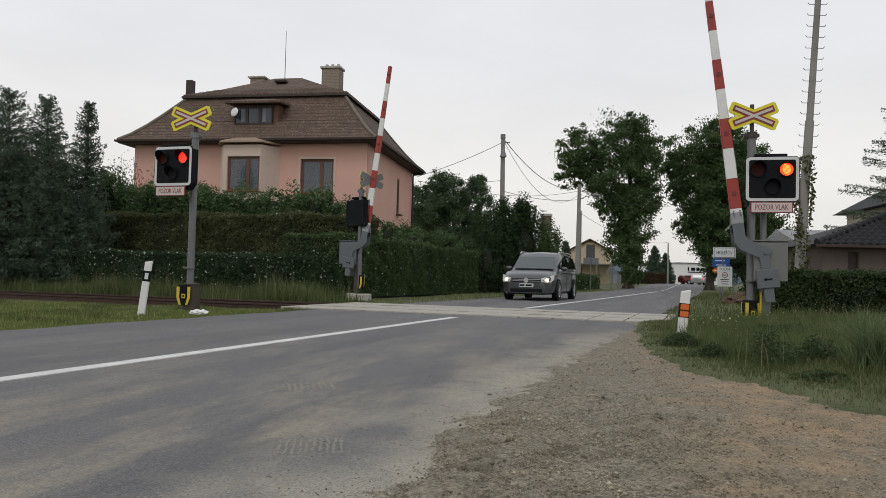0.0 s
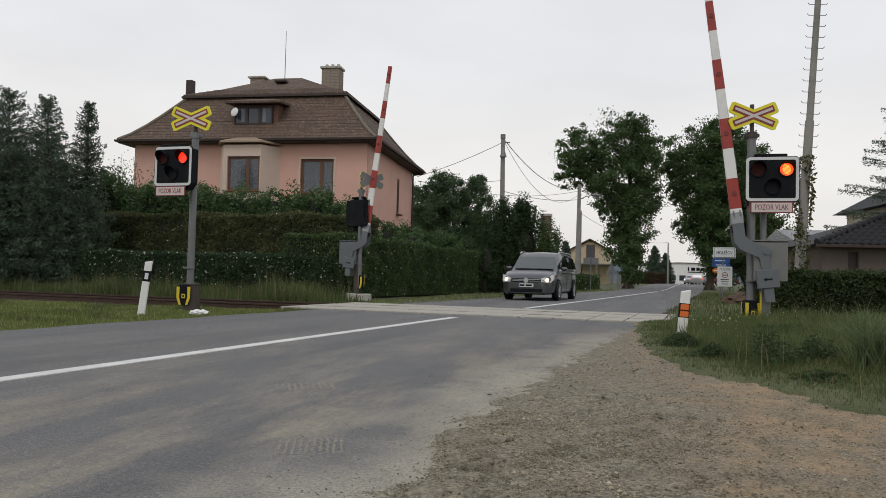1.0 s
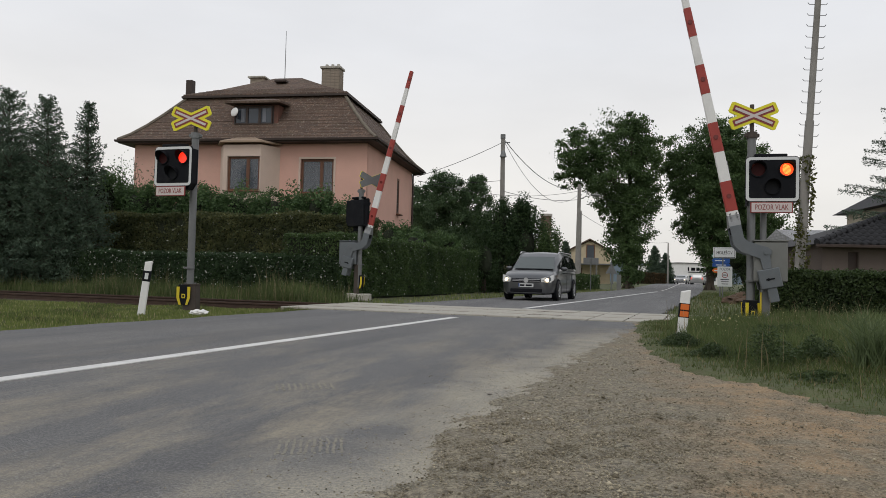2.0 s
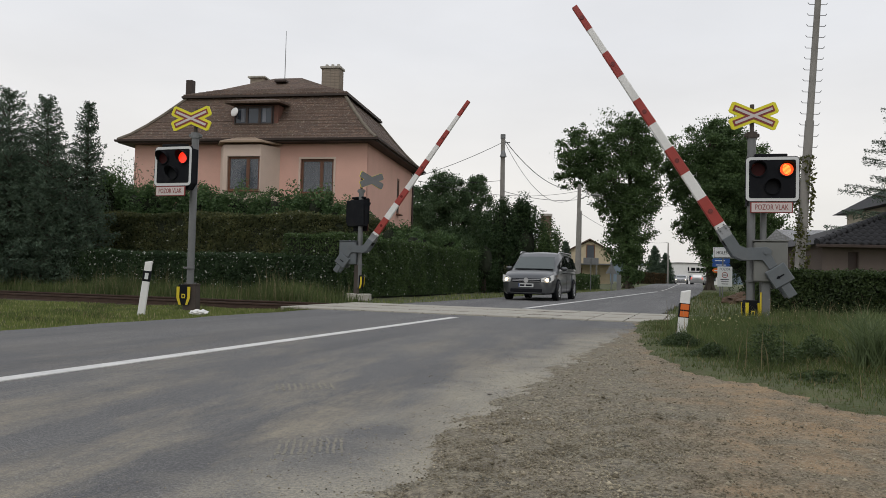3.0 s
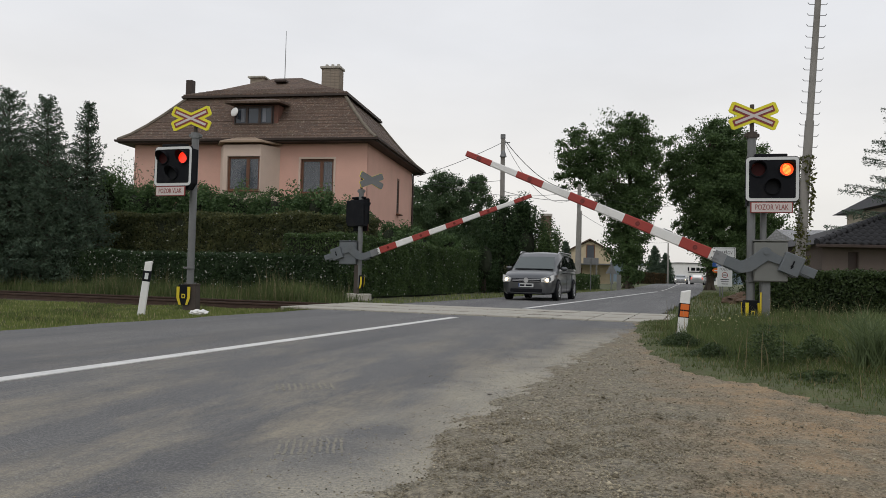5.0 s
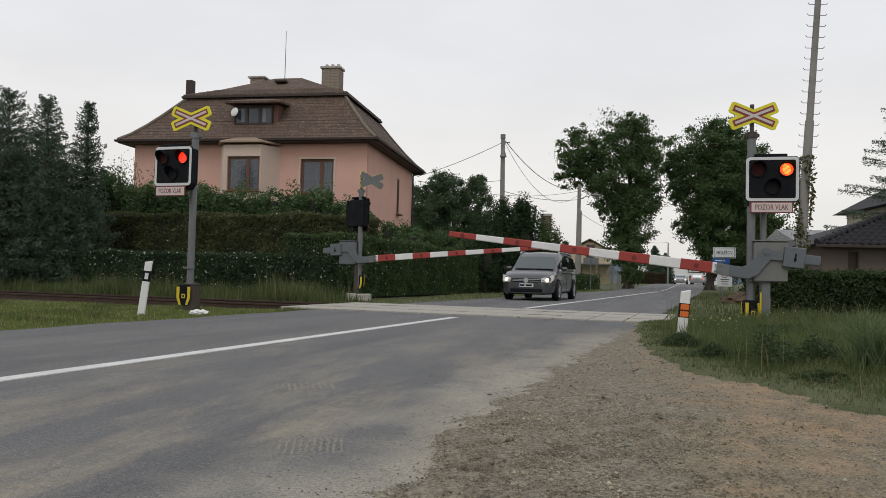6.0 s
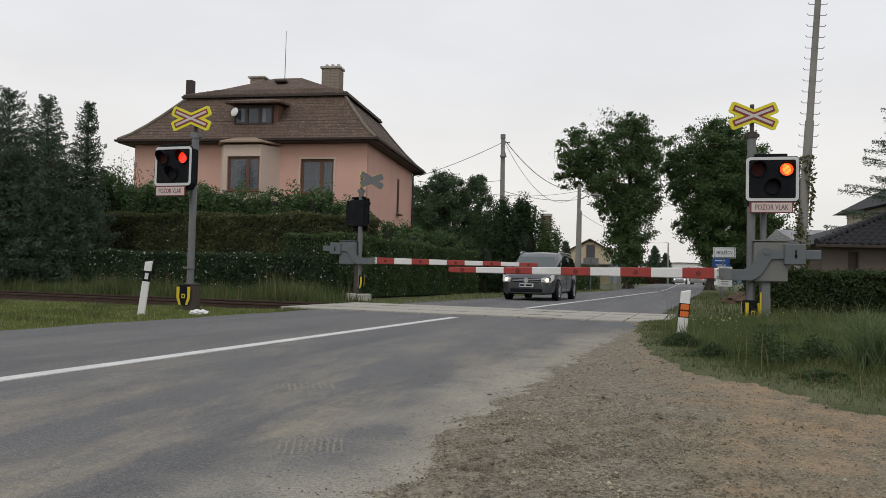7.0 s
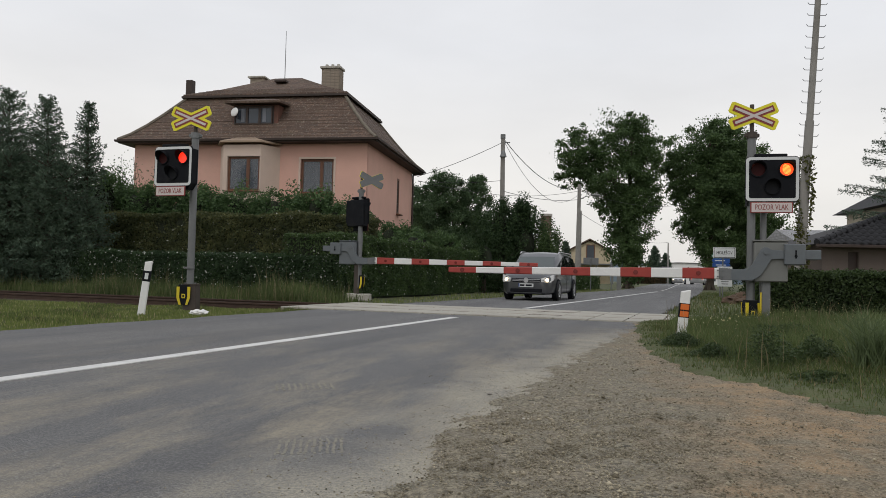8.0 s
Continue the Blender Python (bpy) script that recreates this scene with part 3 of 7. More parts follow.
# ---- level crossing equipment ----
def chevron_cover(parent, m):
    bm = B()
    prism(bm, [(-0.095, 0), (0.095, 0), (0.12, 0.30), (0.095, 0.37), (-0.095, 0.37), (-0.12, 0.30)], -0.085, 0.085, 0.012)
    c = part("base_cover", bm, M["black"], parent, "black steel base cover with yellow bars")
    c.matrix_basis = m
    for sx in (-1, 1):
        for yy in (-0.091, 0.086):
            bm = B()
            prism(bm, [(sx * 0.04, 0.0), (sx * 0.08, 0.0), (sx * 0.125, 0.13), (sx * 0.125, 0.33), (sx * 0.07, 0.33), (sx * 0.075, 0.14)], yy, yy + 0.005)
            part("warning_bar", bm, M["chevron"], c, "yellow warning bar")
    bm = B()
    box(bm, (0, -0.088, 0.16), (0.065, 0.006, 0.08), 0.002)
    part("number_plate", bm, M["chevron"], c, "small yellow plate with a dark bar")
    bm = B()
    box(bm, (0, -0.093, 0.16), (0.03, 0.004, 0.045))
    part("plate_bar", bm, M["black"], c)
    return c


def bar_x(half, w, cut, a, y0, y1):
    """Two crossed bars as one X-shaped outline with cut corners."""
    ca, sa = math.cos(a), math.sin(a)
    q = []
    for sx, sz in ((1, 1), (-1, 1), (-1, -1), (1, -1)):
        lo = (half * ca + w * sa, half * sa - w * ca)
        up = (half * ca - w * sa, half * sa + w * ca)
        lo2 = (lo[0] - cut * ca, lo[1] - cut * sa)
        lo3 = (lo[0] - cut * sa * 0.7, lo[1] + cut * ca * 0.7)
        up3 = (up[0] + cut * sa * 0.7, up[1] - cut * ca * 0.7)
        up2 = (up[0] - cut * ca, up[1] - cut * sa)
        pts = [(w / sa, 0), lo2, lo3, up3, up2, (0, w / ca)]
        pts = [(x * sx, z * sz) for x, z in pts]
        if sx * sz < 0:
            pts.reverse()
        q += pts[:-1]
    bm = B()
    prism(bm, q, y0, y1)
    return bm


def cross_sign(parent, m, with_stub=True):
    a = radians(22.5)
    c = part("crossbuck", bar_x(0.405, 0.098, 0.035, a, -0.012, 0.012), M["yellow"], parent, "yellow X-shaped board with red-edged white cross")
    c.matrix_basis = m
    part("red_cross", bar_x(0.350, 0.051, 0.004, a, -0.018, -0.0125), M["sign_red"], c, "dark red cross outline")
    part("white_cross", bar_x(0.322, 0.021, 0.004, a, -0.023, -0.0185), M["sign_pale"], c, "white inner cross")
    part("back", bar_x(0.40, 0.094, 0.035, a, 0.0125, 0.016), M["galv"], c, "bare metal back of the cross board")
    return c


def lamp_unit(owner, m, lit, m_on, core, name="lamp"):
    """A round lamp with rim and visor; its disc has a glowing and a dark face and turns over to change."""
    bm = B()
    for i in range(24):
        a0, a1 = 2 * math.pi * i / 24, 2 * math.pi * (i + 1) / 24
        for ra, rb, ya, yb in ((0.122, 0.122, -0.002, -0.03), (0.122, 0.108, -0.03, -0.03), (0.108, 0.108, -0.03, 0.13)):
            bm.faces.new([bm.verts.new((r * math.cos(a), y, r * math.sin(a))) for r, a, y in ((ra, a0, ya), (ra, a1, ya), (rb, a1, yb), (rb, a0, yb))])
    # visor over the upper half
    for i in range(14):
        a0, a1 = radians(-15) + radians(210) * i / 14, radians(-15) + radians(210) * (i + 1) / 14
        d0, d1 = 0.13 * max(0.15, math.sin((a0 + radians(15)) * 180 / 210)), 0.13 * max(0.15, math.sin((a1 + radians(15)) * 180 / 210))
        for r in (0.122, 0.116):
            bm.faces.new([bm.verts.new((r * math.cos(a), y, r * math.sin(a))) for a, y in ((a0, -0.03), (a1, -0.03), (a1, -0.03 - d1), (a0, -0.03 - d0))])
    bmesh.ops.remove_doubles(bm, verts=bm.verts[:], dist=0.0005)
    u = part(name, bm, M["black"], owner, "round signal lamp with a black visor")
    u.matrix_basis = m
    blind = None
    if lit:
        bm = B()
        tube(bm, (0, -0.003, 0), (0, 0.003, 0), 0.104, seg=28)
        blind = part("lamp_disc", bm, M["lens"], u, "lamp disc with a dark red back")
        bm = B()
        tube(bm, (0, -0.007, 0), (0, -0.0035, 0), 0.103, seg=28)
        for k in range(8 if core else 0):
            zz = -0.07 + 0.02 * k
            hw = 0.7 * math.sqrt(max(0.0, 0.082 ** 2 - zz ** 2)) + 0.004
            tube(bm, (-hw, -0.008, zz + 0.012), (hw, -0.008, zz - 0.012), 0.0065, seg=6)
        bm.verts.ensure_lookup_table()
        glow = bpy.data.meshes.new("glowing_face")
        bm.to_mesh(glow)
        bm.free()
        # both faces belong to one rigid disc
        disc = blind.data
        join = bmesh.new()
        join.from_mesh(disc)
        k0 = len(join.faces)
        join.from_mesh(glow)
        join.faces.ensure_lookup_table()
        for f in join.faces[k0:]:
            f.material_index = 1 if any(math.hypot(v.co.x, v.co.z) > 0.1 for v in f.verts) else 2
        join.to_mesh(disc)
        join.free()
        disc.materials.append(m_on)
        disc.materials.append(M["lamp_core"])
    else:
        bm = B()
        tube(bm, (0, 0.0, 0), (0, 0.01, 0), 0.107, seg=28)
        part("lens", bm, M["lens_clear"], u, "dark unlit clear lens")
    return blind


def signal(m, top, board_z, turn, base_z, cross_turn, group, label, core=True, slim=0.065, m_on=None, cover_m=None, board_dx=0.27, cross_dx=0.0, posts=False):
    """A crossing signal: pole, light board, text plate and cross. Faces -y."""
    t = thing("crossing_signal", m, label, "railway signal", group)
    bm = B()
    tube(bm, (0, 0, base_z), (0, 0, top - 0.33), slim, seg=16)
    part("pole", bm, M["galv"], t, "grey steel tube pole", 40)
    bm = B()
    tube(bm, (0, 0, top - 0.36), (0, 0, top - 0.26), slim + 0.022, seg=12)
    box(bm, (0, 0, top - 0.31), (0.24, 0.05, 0.06), 0.008)
    part("collar", bm, M["brown_steel"] if posts else M["galv"], t, "bolted steel collar", 40)
    bm = B()
    tube(bm, (0, 0, top - 0.34), (0, 0, top + 0.2), 0.034, seg=10)
    part("stub", bm, M["brown_steel"], t, "", 40)
    for zz in (base_z + 0.66,):
        bm = B()
        tube(bm, (0, 0, zz - 0.02), (0, 0, zz + 0.02), slim + 0.012, seg=12)
        box(bm, (0.0, -slim - 0.02, zz), (0.2, 0.03, 0.035), 0.004)
        part("clamp", bm, M["galv"], t, "steel pipe clamp", 40)
    if posts:
        bm = B()
        tube(bm, (0.22, 0.05, 0.0), (0.22, 0.05, board_z - 0.2), 0.05, seg=12)
        part("cable_pipe", bm, M["galv"], t, "thin grey cable pipe beside the pole", 40)
    chevron_cover(t, cover_m or pose(0, -0.02, base_z - 0.02))
    cross_sign(t, pose(cross_dx, -0.06, top, 0, 0, cross_turn))
    # board
    W, H = 0.82, 0.74
    bm = B()
    loops = [rounded(W, H, 0.07)] + [[(cx + 0.113 * math.cos(a * math.pi / 12), cz + 0.113 * math.sin(a * math.pi / 12)) for a in range(24)] for cx, cz in ((-0.215, 0.155), (0.215, 0.155), (0, -0.13))]
    for y in (0.0, 0.02):
        es = []
        for pts in loops:
            vs = [bm.verts.new((x, y, z)) for x, z in pts]
            es += [bm.edges.new((vs[i], vs[(i + 1) % len(vs)])) for i in range(len(vs))]
        bmesh.ops.triangle_fill(bm, use_beauty=True, edges=es)
    prev = [bm.verts.new((x, 0.0, z)) for x, z in loops[0]]
    back = [bm.verts.new((x, 0.02, z)) for x, z in loops[0]]
    for i in range(len(prev)):
        bm.faces.new((prev[i], prev[(i + 1) % len(prev)], back[(i + 1) % len(prev)], back[i]))
    bmesh.ops.remove_doubles(bm, verts=bm.verts[:], dist=0.0002)
    bmesh.ops.recalc_face_normals(bm, faces=bm.faces[:])
    bd = part("signal_board", bm, M["black"], t, "black light board with a white rim")
    bd.matrix_basis = pose(board_dx, -0.16, board_z, 0, 0, turn)
    outer, inner = rounded(W - 0.02, H - 0.02, 0.065), rounded(W - 0.115, H - 0.115, 0.03)
    bm = B()
    k = len(outer)
    vo = [[bm.verts.new((x, y, z)) for x, z in pts] for pts, y in ((outer, -0.004), (inner, -0.004), (outer, -0.001), (inner, -0.001))]
    for i in range(k):
        j = (i + 1) % k
        bm.faces.new((vo[0][i], vo[0][j], vo[1][j], vo[1][i]))
        bm.faces.new((vo[0][i], vo[2][i], vo[2][j], vo[0][j]))
        bm.faces.new((vo[1][j], vo[3][j], vo[3][i], vo[1][i]))
    part("white_rim", bm, M["sign_white"], bd, "white painted rim")
    bm = B()
    case = [(-W / 2 + 0.03, -H / 2 - 0.06), (W / 2 - 0.10, -H / 2 - 0.06), (W / 2 - 0.01, -H / 2 + 0.06), (W / 2 - 0.01, H / 2 - 0.05), (-W / 2 + 0.03, H / 2 - 0.05)]
    prism(bm, case, 0.15, 0.20, 0.015)
    for i in range(5):
        (xa, za), (xb, zb) = case[i], case[(i + 1) % 5]
        bm.faces.new([bm.verts.new(p) for p in ((xa, 0.022, za), (xb, 0.022, zb), (xb, 0.15, zb), (xa, 0.15, za))])
    part("lamp_case", bm, M["black"], bd, "black lamp case behind the board")
    bm = B()
    box(bm, (-0.02, 0.08, H / 2 + 0.02), (0.5, 0.14, 0.05), 0.01)
    part("top_hood", bm, M["black"], bd)
    on = m_on or M["lamp_on"]
    BM = bd.matrix_basis
    left = lamp_unit(t, BM @ pose(-0.215, 0, 0.155), True, on, core)
    right = lamp_unit(t, BM @ pose(0.215, 0, 0.155), True, on, core)
    lamp_unit(t, BM @ pose(0, 0, -0.13), False, None, False)
    # text plate
    bm = B()
    box(bm, (0, 0, 0), (0.64, 0.02, 0.18), 0.006)
    pl = part("text_plate", bm, M["sign_red"], t, "red-edged white plate with dark red lettering")
    pl.matrix_basis = pose(board_dx - 0.02, -0.185, board_z - H / 2 - 0.095, 0, 0, turn)
    bm = B()
    box(bm, (0, -0.0115, 0), (0.605, 0.003, 0.15))
    plate_front = bm
    bm = B()
    box(bm, (0, 0.013, 0), (0.64, 0.004, 0.18))
    part("plate_back", bm, M["black"], pl, "black back of the plate")
    bm = plate_front
    part("plate_face", bm, M["sign_pale"], pl)
    letters("lettering", "POZOR VLAK", 0.125, pose(0, -0.015, 0) @ Matrix.Diagonal((0.66, 1, 1, 1)), M["sign_red"], pl, "dark red capitals POZOR VLAK")
    return t, left, right


def base_box(t, m, w, h):
    """A boxy cast foot round the bottom of a signal pole."""
    bm = B()
    prism(bm, [(-w / 2, 0), (w / 2, 0), (w / 2 * 0.9, h), (-w / 2 * 0.9, h)], -w / 2, w / 2, 0.012)
    box(bm, (0, 0, h + 0.012), (w * 1.02, w * 1.02, 0.03), 0.006)
    b = part("base_box", bm, M["brown_steel"], t, "dark brown cast foot of the pole")
    b.matrix_basis = m
    for sx in (-1, 1):
        bm = B()
        tube(bm, (sx * w * 0.36, -w * 0.36, h + 0.02), (sx * w * 0.36, -w * 0.36, h + 0.05), 0.018, seg=8)
        part("foot_bolt", bm, M["galv"], b)
    return b


def barrier(m, group, label, base_front, H=1.22, foot_x=-0.05):
    """A boom barrier. Local x runs along the closed boom, the shaft is at height H; base_front: +1 or -1, the side with the plates."""
    t = thing("boom_barrier", m, label, "level crossing barrier", group)
    bm = B()
    box(bm, (-0.08, 0, H - 0.15), (0.50, 0.27, 0.64), 0.018)
    # the far box and lid are darker: hedge shade is put into their colour
    part("machine_box", bm, M["box"] if base_front > 0 else M["grey"], t, "weathered grey barrier machine box")
    bm = B()
    box(bm, (-0.08, 0, H + 0.19), (0.52, 0.29, 0.025), 0.006)
    tube(bm, (-0.06, 0, H + 0.2), (-0.06, 0, H + 0.225), 0.03, seg=10)
    part("box_lid", bm, M["box"] if base_front > 0 else M["grey"], t)
    bm = B()
    box(bm, (-0.02 if base_front > 0 else 0.17, 0, (H - 0.46) / 2), (0.13, 0.13, H - 0.46), 0.01)
    part("stand", bm, M["galv"] if base_front > 0 else M["brown_steel"], t, "weathered steel stand")
    if base_front > 0:
        bm = B()
        box(bm, (0.06, 0.076, 0.33), (0.02, 0.02, 0.5))
        part("yellow_strip", bm, M["chevron"], t, "yellow strip on the stand")
    for sx in (-1, 1):
        bm = B()
        box(bm, (foot_x + sx * 0.17, 0, 0.08), (0.31, 0.42, 0.2), 0.02)
        part("footing", bm, M["concrete"], t, "pale concrete footing block")
    R0, L, D = 0.768, 4.5, -0.345

    def half(s):
        return 0.090 - 0.044 * s / L

    bm = B()
    ring = []
    for s in (-0.12, 0, 1.5, 3.0, 4.5):
        h = half(s)
        ring.append([bm.verts.new((R0 + s, y, D + z)) for y, z in ((-0.05, -h + 0.012), (-0.04, -h), (0.04, -h), (0.05, -h + 0.012), (0.05, h - 0.012), (0.04, h), (-0.04, h), (-0.05, h - 0.012))])
    for a, b in zip(ring, ring[1:]):
        for i in range(8):
            bm.faces.new((a[i], a[(i + 1) % 8], b[(i + 1) % 8], b[i]))
    bm.faces.new(ring[0])
    bm.faces.new(ring[-1])
    bmesh.ops.recalc_face_normals(bm, faces=bm.faces[:])
    boom = part("boom", bm, M["white"], t, "long tapered white boom beam")
    boom.matrix_basis = pose(0, 0, H)
    plate = [(0.02, 0.085), (0.075, 0.05), (0.13, -0.06), (0.225, -0.225), (0.30, -0.275), (0.52, -0.275), (0.52, -0.45), (0.21, -0.455), (0.08, -0.37), (-0.006, -0.23), (-0.08, -0.11), (-0.26, -0.10), (-0.26, 0.03), (-0.07, 0.045), (-0.03, 0.08)]
    for sy in (-1, 1):
        bm = B()
        prism(bm, plate, sy * 0.165 - 0.012, sy * 0.165 + 0.012, 0.004)
        part("crank_plate", bm, M["grey"], boom, "bent grey steel crank plate")
        bm = B()
        box(bm, (-0.42, sy * 0.165, -0.03), (0.31, 0.10, 0.33), 0.012)
        w = part("counterweight", bm, M["grey"], boom, "grey steel counterweight")
        bm = B()
        box(bm, (-0.43, sy * 0.165 + sy * 0.052, -0.03), (0.022, 0.008, 0.13))
        tube(bm, (-0.43, sy * 0.215, -0.06), (-0.43, sy * 0.225, -0.06), 0.022, seg=10)
        part("bolt", bm, M["black"], boom)
        bm = B()
        box(bm, (-0.68, sy * 0.165, -0.035), (0.24, 0.05, 0.15), 0.008)
        part("tail_bar", bm, M["grey"], boom)
        bm = B()
        tube(bm, (0, sy * 0.172, 0), (0, sy * 0.195, 0), 0.038, seg=8)
        part("shaft_nut", bm, M["grey"], boom)
    bm = B()
    box(bm, (0.45, 0, -0.365), (0.12, 0.31, 0.13), 0.006)
    part("cross_plate", bm, M["black"], boom)
    bm = B()
    n0 = [bm.verts.new((0.50, y, z)) for y, z in ((-0.165, -0.455), (0.165, -0.455), (0.165, -0.275), (-0.165, -0.275))]
    n1 = [bm.verts.new((0.70, y, z)) for y, z in ((-0.07, -0.438), (0.07, -0.438), (0.07, -0.252), (-0.07, -0.252))]
    for i in range(4):
        bm.faces.new((n0[i], n0[(i + 1) % 4], n1[(i + 1) % 4], n1[i]))
    bm.faces.new(n1)
    bm.faces.new(n0)
    bmesh.ops.recalc_face_normals(bm, faces=bm.faces[:])
    part("socket", bm, M["galv"], boom, "bare metal boom socket")
    for k in range(0, 9, 2):
        s0, s1 = 0.5 * k, 0.5 * k + 0.5
        bm = B()
        e = 0.003
        rr = []
        for s in (s0, s1):
            h = half(s) + e
            rr.append([bm.verts.new((R0 + s, y, D + z)) for y, z in ((-0.05 - e, -h + 0.012), (-0.04, -h), (0.04, -h), (0.05 + e, -h + 0.012), (0.05 + e, h - 0.012), (0.04, h), (-0.04, h), (-0.05 - e, h - 0.012))])
        for i in range(8):
            bm.faces.new((rr[0][i], rr[0][(i + 1) % 8], rr[1][(i + 1) % 8], rr[1][i]))
        bm.faces.new(rr[0])
        bm.faces.new(rr[1])
        bmesh.ops.recalc_face_normals(bm, faces=bm.faces[:])
        part("red_band", bm, M["red"], boom, "red painted band")
        for sy in (-1, 1):
            bm = B()
            tube(bm, (R0 + s0 + 0.25, sy * 0.05, D), (R0 + s0 + 0.25, sy * 0.064, D), 0.038, seg=16)
            part("reflector", bm, M["reflector"], boom, "round dark red reflector")
    for k in range(2):
        bm = B()
        for xx in (0.60, 0.66, 0.72):
            tube(bm, (xx, -0.12, D + 0.05 - 0.1 * k), (xx, 0.12, D + 0.05 - 0.1 * k), 0.011, seg=8)
        part("bolt_row", bm, M["galv"], boom)
    bm = B()
    box(bm, (R0 + 0.75, 0, D + half(1) + 0.01), (0.16, 0.03, 0.018), 0.004)
    part("joint_bracket", bm, M["galv"], boom)
    return t, boom


RIGHT_BAR = pose(5.212, 11.898, 0.003, 0, 0, 180 - 14.9)
LEFT_BAR = pose(-2.594, 20.871, 0.0, 0, 0, -10.7)
bar_r, boom_r = barrier(RIGHT_BAR, "barriers of the crossing", "red and white boom barrier with grey machine on the gravel side", 1)
bar_l, boom_l = barrier(LEFT_BAR, "barriers of the crossing", "red and white boom barrier beside the hedge beyond the track", -1, 1.469, 0.24)
sig_r, lamp_ra, lamp_rb = signal(pose(5.035, 12.0, 0), 2.765 + 0.70, 2.42, -14, 0.10, -4, "signals of the crossing", "grey signal post with red lamp and yellow cross by gravel", posts=True)
sig_l, lamp_la, lamp_lb = signal(pose(-4.66, 13.6, 0.0), 3.53, 2.62, -18, 0.10, -10, "signals of the crossing", "grey signal post with red lamp and yellow cross by track", core=False, m_on=M["lamp_far"], board_dx=-0.34, cross_dx=-0.07, cover_m=pose(-0.08, -0.02, 0.08))
base_box(sig_l, pose(0.02, 0.05, -0.06), 0.25, 0.50)
sig_b, lamp_ba, lamp_bb = signal(pose(-2.36, 20.83, 0.1, 0, 0, 160), 3.3, 2.42, -24, 0.25, 58, "signals of the crossing", "signal post facing away beyond the track, seen from its back", core=False, slim=0.07, board_dx=0.10, cross_dx=-0.28)


# ---- the pink house ----
def slope_uv(bm):
    uv = bm.loops.layers.uv.new("UVMap")
    bm.normal_update()
    for f in bm.faces:
        n = f.normal
        t = Vector((0, 0, 1)).cross(n)
        t = t.normalized() if t.length > 1e-4 else Vector((1, 0, 0))
        v = n.cross(t)
        for l in f.loops:
            l[uv].uv = (l.vert.co.dot(t), l.vert.co.dot(v))


def wall_panel(x0, x1, z0, z1, thick, holes):
    """A wall in the xz plane, its face at y 0, with real openings (x0, x1, z0, z1)."""
    bm = B()
    xs = sorted({x0, x1, *[h[0] for h in holes], *[h[1] for h in holes]})
    zs = sorted({z0, z1, *[h[2] for h in holes], *[h[3] for h in holes]})
    grid = {}

    def v(x, y, z):
        k = (round(x, 4), round(y, 4), round(z, 4))
        if k not in grid:
            grid[k] = bm.verts.new(k)
        return grid[k]

    def solid(i, j):
        if not (0 <= i < len(xs) - 1 and 0 <= j < len(zs) - 1):
            return False
        cx, cz = (xs[i] + xs[i + 1]) / 2, (zs[j] + zs[j + 1]) / 2
        return not any(h[0] < cx < h[1] and h[2] < cz < h[3] for h in holes)

    for i in range(len(xs) - 1):
        for j in range(len(zs) - 1):
            if not solid(i, j):
                continue
            a, b, c, d = xs[i], xs[i + 1], zs[j], zs[j + 1]
            bm.faces.new((v(a, 0, c), v(b, 0, c), v(b, 0, d), v(a, 0, d)))
            bm.faces.new((v(a, thick, d), v(b, thick, d), v(b, thick, c), v(a, thick, c)))
            if not solid(i - 1, j):
                bm.faces.new((v(a, 0, d), v(a, thick, d), v(a, thick, c), v(a, 0, c)))
            if not solid(i + 1, j):
                bm.faces.new((v(b, 0, c), v(b, thick, c), v(b, thick, d), v(b, 0, d)))
            if not solid(i, j - 1):
                bm.faces.new((v(b, 0, c), v(a, 0, c), v(a, thick, c), v(b, thick, c)))
            if not solid(i, j + 1):
                bm.faces.new((v(a, 0, d), v(b, 0, d), v(b, thick, d), v(a, thick, d)))
    bmesh.ops.recalc_face_normals(bm, faces=bm.faces[:])
    return bm


